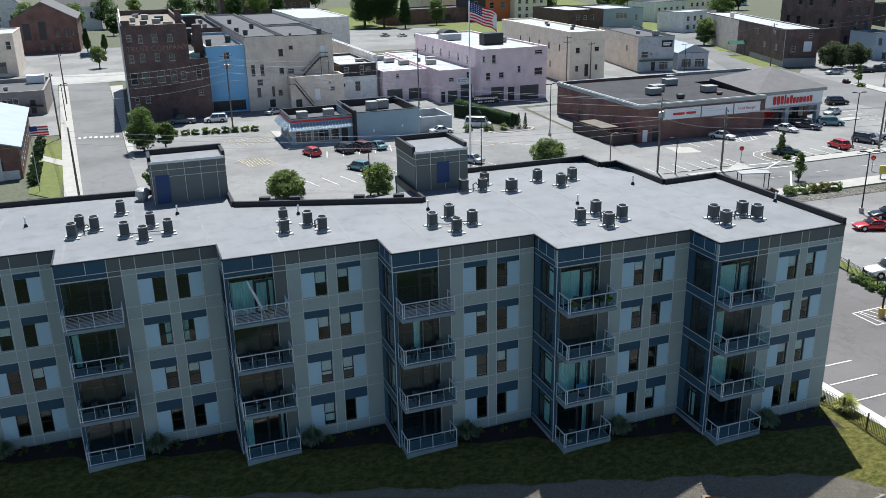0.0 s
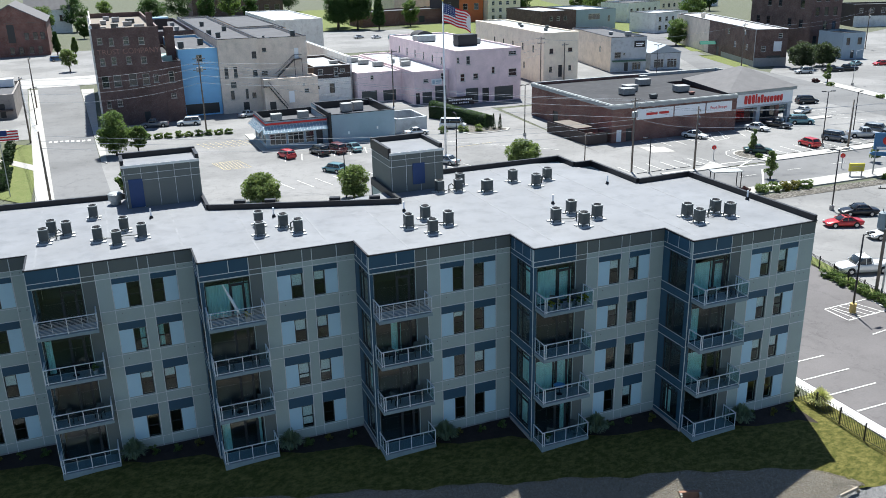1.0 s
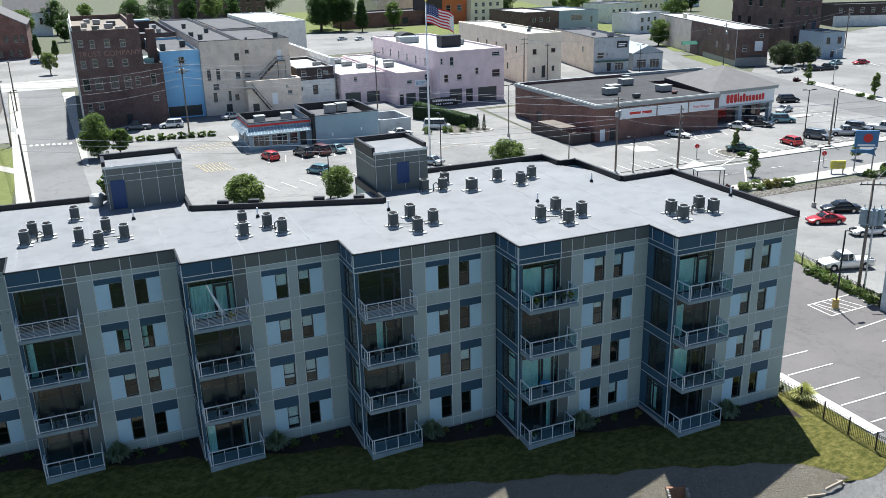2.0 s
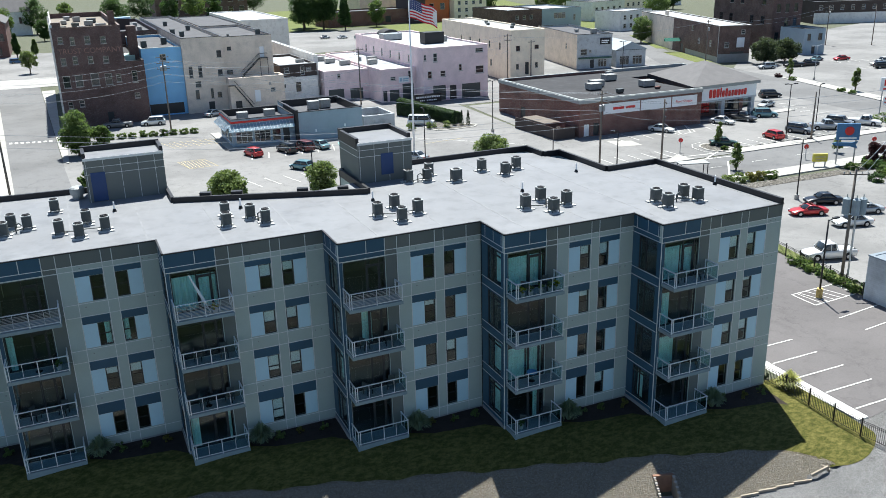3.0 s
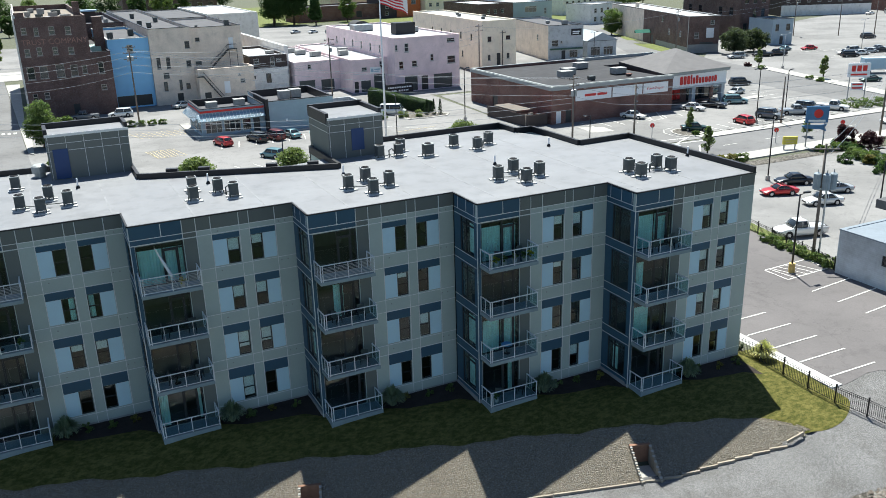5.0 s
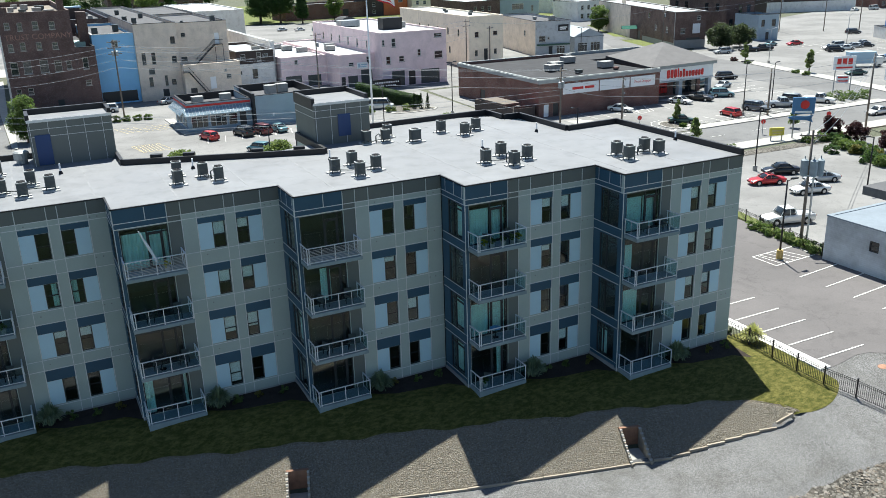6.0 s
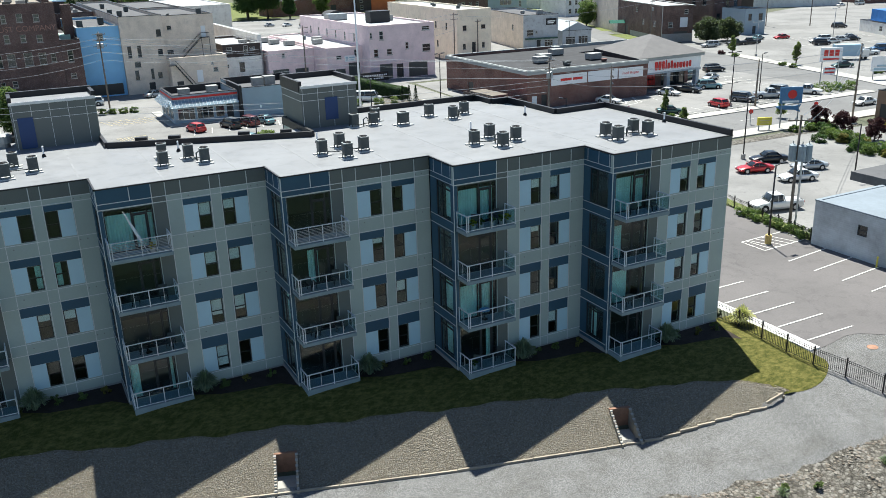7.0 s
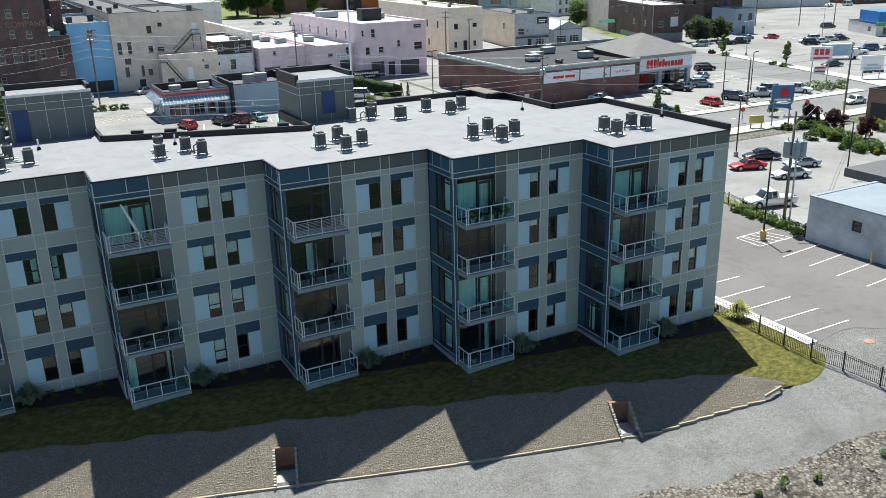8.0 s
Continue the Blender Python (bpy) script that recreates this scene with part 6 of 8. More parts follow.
part("beam", boxes((-0.1, W + 0.1, -0.14, 0.4, 3.35, 3.7)), "grey_wall", porch)
for x in (1.0, 7.8, W - 0.7):
    part("pillar", boxes((x - 0.45, x + 0.45, -0.1, 0.8, 0.0, 3.35)), "grey_wall", porch, bevel=0.03)
part("shop_front", wall_bm(W - 0.4, 3.5, [(1.6, 7.0, 0.5, 3.1), (8.6, 15, 0.2, 3.0)], 0.3, -0.2), "brick_red", porch).matrix_basis = pose(0.2, 3.0, 0)
opening_on(porch, pose(8.8, 3.0, 0.2), 6.4, 2.8, "s", "frame_dark")
for i in range(6):
    for j in range(2):
        part("red_panel", boxes((1.9 + i * 0.88, 2.65 + i * 0.88, 2.9, 2.98, 0.75 + j * 1.2, 1.8 + j * 1.2)), "red", porch)
part("side_wall", boxes((0.2, 0.5, 3.3, D, 0, 3.5), (W - 0.5, W - 0.2, 3.3, D, 0, 3.5), (0.5, W - 0.5, D - 0.3, D, 0, 3.6)), "brick_red", porch)
x = 4.0
for w, h in ((0.85, 1.25), (0.85, 1.25), (0.85, 1.25), (0.35, 1.4), (0.7, 0.95), (0.7, 1.2), (0.7, 0.85), (0.6, 0.85), (0.95, 0.85), (0.7, 0.85), (0.65, 0.85), (0.7, 0.95)):
    bm = bmesh.new()
    n, w, h = 14, w * 0.82, h * 1.32
    pts = [(w / 2 + w / 2 * math.copysign(abs(math.cos(6.2832 * k / n)) ** 0.5, math.cos(6.2832 * k / n)), h / 2 + h / 2 * math.copysign(abs(math.sin(6.2832 * k / n)) ** 0.5, math.sin(6.2832 * k / n))) for k in range(n)]
    prism(bm, pts, 0, 0.12)
    part("sign_block", bm, "red", porch).matrix_basis = pose(x, -0.07, 4.1, 90, 0, 0)
    x += w + 0.24
# bins beside the pharmacy
bins = thing("bin_store", turned(79.2, 128.5, 0, 2), "dark slatted bin store with a brown roof against the brick wall", "bin store")
part("fence", boxes((0, 4.2, 0, 0.12, 0, 2.1), (0, 0.12, 0.12, 14, 0, 2.1), (4.1, 4.2, 0.12, 3, 0, 2.1)), "dark_wall", bins)
part("roof", boxes((0.2, 3.6, 4, 12, 2.2, 2.4)), "pole_wood", bins)
part("container", boxes((1.0, 3.2, 1.0, 2.6, 0, 1.5)), "red", bins)

# white block building by the near lot
white_b = town_building("pale painted block building with small dark windows", 66.4, 28.0, 20.0, 23.9, 4.3, "brick_white", "block_roof", (), [(23.9 - 6.0, 23.9 - 5.0, 2.2, 3.2), (23.9 - 12.2, 23.9 - 11.2, 2.0, 3.0), (23.9 - 18, 23.9 - 17, 2.0, 3.0)], parapet=-0.06, cap="block_roof", frame="frame_dark", name="block_building")
part("upper_roof", boxes((9.5, 20.2, 2, 27.6, 4.1, 5.0)), "grey_roof", white_b)
for k, y in enumerate((44.5, 41.2, 38.0)):
    t = thing("bollard", turned(65.9, y), "yellow steel bollard against the block wall", "bollard", "bollards")
    bm = bmesh.new()
    tube(bm, [(0, 0, 0), (0, 0, 1.0), (0, 0, 1.06)], [0.08, 0.08, 0.04], 10)
    part("post", bm, "sign_yellow", t)
# brown building with an arched opening, by the far pavement
arch_b = town_building("low brown stucco building with an arched opening", 121.9, 77.5, 14, 9.0, 5.0, mat("brown_stucco", (0.24, 0.16, 0.11), 0.9), "grey_roof", (), [(1.5, 4.2, 0.1, 3.0, "d"), (5.2, 8, 0.1, 3.0, "d")], parapet=0.4, name="stucco_building")

# ---- plants ----


def leaves(bm, r, centre, radius, n, size, squash=1.0):
    """n small leaf blades round a clump's centre, denser at its skin."""
    for _ in range(n):
        d = Vector((r.gauss(0, 1), r.gauss(0, 1), r.gauss(0, 1))).normalized() * radius * (0.55 + 0.45 * r.random())
        p = Vector(centre) + Vector((d.x, d.y, d.z * squash))
        q = Euler((r.uniform(-1.1, 1.1), r.uniform(-1.1, 1.1), r.uniform(0, 6.3))).to_matrix()
        s = size * r.uniform(0.6, 1.3)
        v = [bm.verts.new(p + q @ Vector(c)) for c in ((-s, 0, 0), (0, -s * 0.55, s * 0.12), (s, 0, 0), (0, s * 0.55, s * 0.12))]
        bm.faces.new(v)


def crown_mesh(seed, w, h, leaf, size, clumps, per):
    r = random.Random(seed)
    bm = bmesh.new()
    for _ in range(clumps):
        a, z = r.uniform(0, 6.283), r.random()
        if h > 2.2 * w:  # slender young crown, widest low down
            rad = w * 0.72 * min(1.0, 0.45 + z * 2.6) * (1.02 - 0.85 * z) * math.sqrt(r.random())
            lump = w * r.uniform(0.24, 0.36) * (1.05 - 0.45 * z)
        else:
            rad = w * (0.2 + 0.6 * math.sin(math.pi * min(0.97, 0.14 + z * 0.84)) ** 0.7) * math.sqrt(r.random())
            lump = w * r.uniform(0.2, 0.42)
        leaves(bm, r, (rad * math.cos(a), rad * math.sin(a), z * h), lump, int(per * 2.6), size * 0.92, 0.8)
    me = bpy.data.meshes.new("crown")
    bm.to_mesh(me)
    bm.free()
    me.materials.append(M[leaf])
    return me


def trunk_mesh(seed, h, rad, spread):
    r = random.Random(seed)
    bm = bmesh.new()
    tube(bm, [(0, 0, -0.2), (0.03, 0, h * 0.4), (0.0, 0.04, h)], [rad * 1.25, rad, rad * 0.55], 8)
    for k in range(5):
        a, z = k * 1.26 + r.uniform(-0.3, 0.3), h * r.uniform(0.5, 0.9)
        e = (spread * math.cos(a), spread * math.sin(a), z + spread * r.uniform(0.6, 1.1))
        tube(bm, [(0, 0, z), (e[0] * 0.5, e[1] * 0.5, z + (e[2] - z) * 0.6), e], [rad * 0.5, rad * 0.33, rad * 0.12], 6)
    return data_of("trunk", bm, "bark", smooth=True)


def tree(x, y, h, w, leaf, label, trunk=0.3, size=0.2, clumps=34, per=42, seed=1, name="tree", group=""):
    t = thing(name, turned(x, y, 0, seed * 47 % 360), label, "tree", group)
    th = h * trunk
    clumps = int(clumps * max(1.3, h / (2.2 * w)))
    put("trunk", shared(("trunk", round(h, 1), seed), lambda: trunk_mesh(seed, max(th * 1.5, 0.6), 0.05 + h * 0.018, w * 0.6)), t)
    put("crown", shared(("crown", round(h, 1), round(w, 1), leaf, seed), lambda: crown_mesh(seed, w, (h - th) * 0.92, leaf, size, clumps, per)), t, pose(0, 0, th))
    return t


def shrub(x, y, h, w, leaf, label, size=0.09, seed=1, z=None, clumps=20, per=44, group="shrubs"):
    t = thing("shrub", turned(x, y, height(x, y) if z is None else z, seed * 61 % 360), label, "shrub", group)
    put("stem", shared("stem", lambda: trunk_mesh(3, 0.3, 0.03, 0.15)), t)
    put("foliage", shared(("shrub", round(h, 1), round(w, 1), leaf, seed % 3), lambda: crown_mesh(seed % 3 + 20, w, h * 0.85, leaf, size, clumps, per)), t, pose(0, 0, 0.05))
    return t


def grass_clump(x, y, h, w, label, seed=1, material="leaf_grass", n=800):
    t = thing("ornamental_grass", turned(x, y, height(x, y), seed * 70), label, "ornamental grass", "ornamental grasses")

    def make():
        r, bm = random.Random(seed % 3), bmesh.new()
        for _ in range(n):
            a, lean, hh = r.uniform(0, 6.283), r.uniform(0.1, 1.0), h * r.uniform(0.7, 1.15)
            d, s = Vector((math.cos(a), math.sin(a), 0)), Vector((-math.sin(a), math.cos(a), 0)) * 0.016
            g = 0.55 + 0.75 * lean
            p = [d * (0.15 * r.random() + w * lean * u) + Vector((0, 0, hh * (1.75 * u - g * u * u))) for u in (0.0, 0.4, 0.75, 1.0)]
            lo = [bm.verts.new(q - s) for q in p]
            hi = [bm.verts.new(q + s) for q in p]
            for k in range(3):
                bm.faces.new((lo[k], hi[k], hi[k + 1], lo[k + 1]))
        me = bpy.data.meshes.new("blades")
        bm.to_mesh(me)
        bm.free()
        me.materials.append(M[material])
        return me

    put("blades", shared(("clump", h, w, material, seed % 3), make), t)
    return t


# rust-stained cover in the gravel by the lot
t = thing("manhole_cover", turned(51.9, 34.4, height(51.9, 34.4) - 0.012), "rust-red manhole cover in the gravel", "manhole cover")
bm = bmesh.new()
prism(bm, [(0.42 * math.cos(6.2832 * k / 20), 0.36 * math.sin(6.2832 * k / 20)) for k in range(20)], 0, 0.03)
part("lid", bm, mat("rusty_iron", (0.32, 0.18, 0.12), 0.9, var=0.3, scale=3), t, bevel=0.008)
bm = bmesh.new()
prism(bm, [(0.5 * math.cos(6.2832 * k / 20), 0.44 * math.sin(6.2832 * k / 20)) for k in range(20)], -0.1, 0.006)
part("rim", bm, "crushed", t)

# by the apartments
for n in range(6):
    x0, y = X[n], Y[n]
    grass_clump(x0 + 4.75, y - 0.85, 1.3, 0.95, "arching green ornamental grass beside a balcony", n)
    for k, (dx, dy, s) in enumerate(((6.0, -0.7, 0.55), (7.6, -0.9, 0.45), (9.2, -1.1, 0.5))):
        shrub(x0 + dx, y + dy, s, s * 0.9, "leaf" if (k + n) % 3 else "leaf_yellow", "small rounded shrub in the dark mulch bed", 0.05, n + k, clumps=8, per=36)
grass_clump(46.75, 41.7, 1.25, 1.0, "pale yellow-green ornamental grass at the fence", 2, "leaf_pale")
shrub(46.3, 43.7, 0.6, 0.35, "leaf_dark", "dark clipped shrub at the building corner", 0.05, 2, clumps=8)
rg = random.Random(8)
for k in range(46):
    s = rg.uniform(-20, 16)
    p = at_front(s, bank_edge(s) + rg.uniform(0.8, 8))
    if k % 3 == 0:
        shrub(p.x, p.y, rg.choice((0.3, 0.45)), rg.choice((0.25, 0.35)), "leaf_light", "low weeds growing in the stony bank", 0.06, k, clumps=7, per=30, group="weeds")
    else:
        grass_clump(p.x, p.y, 0.5, 0.4, "tuft of wild grass on the stony bank", k, n=60)

# town trees
tree(1.2, 160.0, 8.2, 2.9, "leaf", "full round green street tree", 0.16, 0.2, 46, 60, 1)
tree(5.0, 161.0, 5.0, 2.0, "leaf", "smaller green tree beside the street tree", 0.25, 0.22, 26, 50, 2)
tree(1.2, 131.0, 3.6, 1.2, "leaf", "slim green tree at the lot corner", 0.25, 0.16, 16, 40, 3)
tree(19.3, 117.5, 3.9, 2.9, "leaf_light", "broad light green tree behind the roof", 0.2, 0.2, 44, 56, 4)
tree(31.6, 113.6, 4.5, 2.6, "leaf_light", "broad light green tree beside a lamp post", 0.2, 0.2, 40, 56, 5)
tree(62.0, 120.0, 4.2, 2.9, "leaf_light", "broad light green tree beyond the roof edge", 0.2, 0.2, 40, 56, 6)
tree(91.0, 96.0, 4.4, 1.4, "leaf_light", "young green street tree", 0.18, 0.12, 24, 44, 7)
tree(100.3, 110.4, 4.4, 1.1, "leaf_light", "slender young tree in the lot island", 0.22, 0.11, 21, 36, 8)
tree(112.9, 97.0, 4.0, 1.3, "leaf_light", "young green roadside tree", 0.2, 0.12, 22, 40, 9)
for k, (x, y, h) in enumerate(((111.2, 88.4, 3.6), (111.4, 83.9, 3.3), (110.0, 77.6, 3.6))):
    tree(x, y, h, 1.8, "leaf_purple", "round purple-leaved tree by the lot edge", 0.22, 0.15, 26, 48, 10 + k, group="purple trees")
tree(165.3, 139.3, 5.8, 1.7, "leaf_light", "young oval tree in the planted strip", 0.25, 0.17, 18, 44, 13)
tree(170.5, 164.0, 5.0, 1.5, "leaf_light", "young oval tree at the far car park", 0.25, 0.17, 16, 44, 14)
tree(184.2, 187.0, 6.8, 4.7, "leaf_dull", "dark spreading tree over parked cars", 0.25, 0.3, 40, 50, 15)
tree(193.4, 188.5, 6.3, 4.4, "leaf_dull", "dark spreading tree beside the car park", 0.25, 0.3, 38, 50, 16)
tree(193.5, 257.0, 9.3, 4.0, "leaf", "round green tree before the tan wall", 0.2, 0.3, 40, 50, 17)
tree(-7.7, 297.0, 7.0, 2.9, "leaf_light", "light green street tree in a round bed", 0.36, 0.24, 30, 50, 24)
tree(143.0, 396.0, 12.0, 4.6, "leaf", "rounded green tree on the lawn", 0.25, 0.4, 34, 44, 18)
for k, (x, y, h, w) in enumerate(((108, 399, 19, 7.0), (117, 397, 22, 7.5), (124, 386, 15, 4.6), (112, 412, 17, 6.5))):
    tree(x, y, h, w, "leaf_hedge", "tall dark green shade tree", 0.2, 0.4, 60, 70, 19 + k, group="tall trees")
for k, (x, y, h, w) in enumerate(((-12.5, 353, 9, 2.0), (-6.3, 353, 6.5, 1.6), (-3, 425, 9, 3.5), (-20, 440, 14, 6), (30, 470, 16, 7), (-70, 450, 18, 8), (46, 500, 18, 8), (190, 470, 18, 9), (230, 450, 16, 8), (150, 520, 20, 9), (300, 330, 14, 7), (320, 350, 15, 7), (270, 300, 11, 5), (256, 330, 13, 6.5), (120, 560, 18, 9), (210, 540, 20, 10))):
    tree(x, y, h, w, "leaf" if k % 2 else "leaf_hedge", "large leafy green town tree", 0.2, 0.38, 44, 56, 30 + k % 5, group="town trees")
for k, (x, y) in enumerate(((-52, 420), (-40, 448), (-6, 470), (8, 500), (62, 505), (74, 500), (86, 508), (140, 470), (232, 470), (255, 430), (275, 450), (246, 395), (318, 395), (340, 380), (300, 300), (-90, 400))):
    tree(x, y, 13.0 + 2.0 * (k % 3), 5.0 + 0.8 * (k % 3), "leaf" if k % 2 else "leaf_hedge", "leafy tree on the far side of town", 0.2, 0.42, 34, 46, 40 + k % 3, group="far trees")
for k, (x, y) in enumerate(((69.7, 150.6), (70.9, 150.0), (72.0, 149.4))):
    t = thing("conifer", turned(x, y), "small narrow dark conifer", "conifer", "three conifers")
    bm = bmesh.new()
    r = random.Random(k)
    for z in range(26):
        leaves(bm, r, (0, 0, 0.15 + z * 0.115), 0.62 * (1 - z / 27) + 0.04, 34, 0.09, 0.4)
    me = bpy.data.meshes.new("foliage")
    bm.to_mesh(me)
    bm.free()
    me.materials.append(M["leaf_dark"])
    put("foliage", me, t)
    bm = bmesh.new()
    tube(bm, [(0, 0, -0.1), (0, 0, 2.6)], [0.07, 0.02], 6)
    part("trunk", bm, "bark", t)
hedge = thing("hedge", turned(65.0, 168.0), "tall clipped dark green hedge sloping down", "hedge")
r = random.Random(4)
core, bm = bmesh.new(), bmesh.new()
rings = []
HALF = ((-1.0, 0.0), (-1.05, 0.6), (-0.85, 0.92), (0.0, 1.0), (0.85, 0.92), (1.05, 0.6), (1.0, 0.0))
side = Vector((0.932, 0.361, 0))
for k in range(13):
    u = k / 12
    mid, tall_at = Vector((u * 6.0, -u * 15.5, 0)), 3.6 - 1.3 * u
    rings.append([core.verts.new(mid + side * q * 1.05 * (1 + r.uniform(-0.06, 0.06)) + Vector((0, 0, z * tall_at * (1 + r.uniform(-0.03, 0.03))))) for q, z in HALF])
    for _ in range(330):
        i = r.randrange(len(HALF) - 1)
        w = r.random()
        q, z = (HALF[i][j] * (1 - w) + HALF[i + 1][j] * w for j in (0, 1))
        d = min(1.0, u + r.random() / 12)
        leaves(bm, r, Vector((d * 6.0, -d * 15.5, 0)) + side * q * 1.08 + Vector((0, 0, z * (3.6 - 1.3 * d))), 0.14, 3, 0.1)
for p, q in zip(rings, rings[1:]):
    for k in range(len(HALF) - 1):
        core.faces.new((p[k], p[k + 1], q[k + 1], q[k]))
core.faces.new(rings[0]), core.faces.new(rings[-1][::-1])
part("inner_growth", core, "leaf_dark", hedge, smooth=True)
me = bpy.data.meshes.new("foliage")
bm.to_mesh(me)
bm.free()
me.materials.append(M["leaf_hedge"])
put("foliage", me, hedge)
SHRUBS = [(64.5, 150.5, 1.3, 1.2, "leaf_light"), (67.5, 149.5, 1.4, 1.2, "leaf_light"), (60.5, 151, 1.3, 1.2, "leaf"), (140, 110.9, 1.9, 2.0, "leaf"), (143, 110.2, 1.5, 1.8, "leaf"), (146, 109.6, 1.5, 1.8, "leaf"), (137.5, 111.5, 1.6, 1.6, "leaf"),
          (103.2, 81.4, 1.2, 1.4, "leaf_hedge"), (106, 80.2, 1.5, 1.6, "leaf"), (102.4, 74.6, 1.3, 1.5, "leaf_hedge"), (104.5, 72.0, 1.4, 1.7, "leaf"), (107, 70, 1.6, 1.9, "leaf_hedge"), (108, 81, 1.2, 1.3, "leaf"), (82.0, 91.0, 1.0, 1.1, "leaf_purple"), (84.5, 90.8, 1.1, 1.2, "leaf_light"), (86.5, 90.6, 1.3, 1.4, "leaf_light"),
          (88.6, 90.4, 1.1, 1.1, "leaf_yellow"), (90.2, 90.2, 1.1, 1.1, "leaf_yellow"), (91.9, 90.0, 1.3, 1.2, "leaf"), (99.0, 107.4, 0.7, 0.8, "leaf"), (101.8, 107.6, 0.7, 0.8, "leaf"), (122, 79.5, 1.6, 1.8, "leaf"), (118.0, 81.5, 1.3, 1.6, "leaf_yellow"), (116.5, 79.0, 1.5, 1.6, "leaf"), (114.5, 76.0, 1.2, 1.4, "leaf_light"), (106, 88, 1.0, 1.2, "leaf"), (108.6, 87.5, 1.1, 1.2, "leaf"),
          (168, 120, 0.8, 1.2, "leaf"), (171, 119.5, 0.8, 1.2, "leaf_purple"), (162, 137, 0.8, 1.1, "leaf"), (163, 141, 0.8, 1.1, "leaf"), (167.5, 160, 0.8, 1.2, "leaf"), (168.5, 166, 0.8, 1.2, "leaf_purple")]
for k in range(26):
    SHRUBS.append((111.5 - 0.36 * k + 1.3 * math.sin(k * 2.1), 89.0 - 0.72 * k + 1.1 * math.cos(k * 1.7), 0.85 + 0.25 * (k % 3), 1.0 + 0.25 * (k % 2), ("leaf_hedge", "leaf", "leaf_hedge", "leaf", "leaf_yellow")[k % 5]))
for k in range(9):
    SHRUBS.append((7.4 + k * 1.9, 172.6 - k * 0.25, 1.0 + 0.2 * (k % 2), 1.0, ("leaf", "leaf_light", "leaf")[k % 3]))
for k in range(8):
    SHRUBS.append((-15.9 - 0.06 * k, 142 + 2.1 * k, 1.6, 1.1, "leaf_dark"))
    SHRUBS.append((-16.6 - 0.06 * k, 162.5 + 2.1 * k, 1.6, 1.1, "leaf_dark"))
for k, (x, y, h, w, lf) in enumerate(SHRUBS):
    shrub(x, y, h, w, lf, {"leaf": "rounded green shrub", "leaf_light": "light green leafy shrub", "leaf_purple": "dark purple shrub", "leaf_yellow": "yellow-flowered shrub", "leaf_dark": "dark clipped hedge shrub", "leaf_hedge": "deep green spreading shrub"}[lf] + " in a planted strip", 0.14, k, 0.03, 12, 34)
for k in range(10):
    shrub(67.9 - k * 0.08, 62 - k * 1.0, 1.0, 0.9, "leaf", "wild green bush growing along the fence", 0.1, k, 0.0, 9, 34, "fence bushes")

# ---- cars ----
PAINT = {}


def paint(col):
    if col not in PAINT:
        m, t, p = nodes_of("car_paint")
        p.inputs["Base Color"].default_value = (*col, 1)
        p.inputs["Roughness"].default_value, p.inputs["Metallic"].default_value = 0.3, 0.25
        p.inputs["Coat Weight"].default_value, p.inputs["Coat Roughness"].default_value = 0.6, 0.05
        PAINT[col] = m
    return PAINT[col]


CARS = {  # length, width, belt line, roof, cabin from, roof from, roof to, cabin to, wheelbase
    "sedan": (4.75, 1.8, 0.9, 1.45, 1.0, 0.3, -0.75, -1.45, 2.75), "coupe": (4.6, 1.78, 0.86, 1.32, 0.85, 0.1, -0.6, -1.5, 2.65), "hatch": (4.1, 1.75, 0.95, 1.52, 1.1, 0.5, -1.5, -1.9, 2.5),
    "suv": (4.8, 1.9, 1.08, 1.78, 1.15, 0.6, -2.0, -2.25, 2.8), "pickup": (5.8, 1.95, 1.1, 1.82, 1.3, 0.75, -0.35, -0.6, 3.5), "van": (5.2, 2.0, 1.2, 2.1, 1.9, 1.3, -2.4, -2.5, 3.1)}


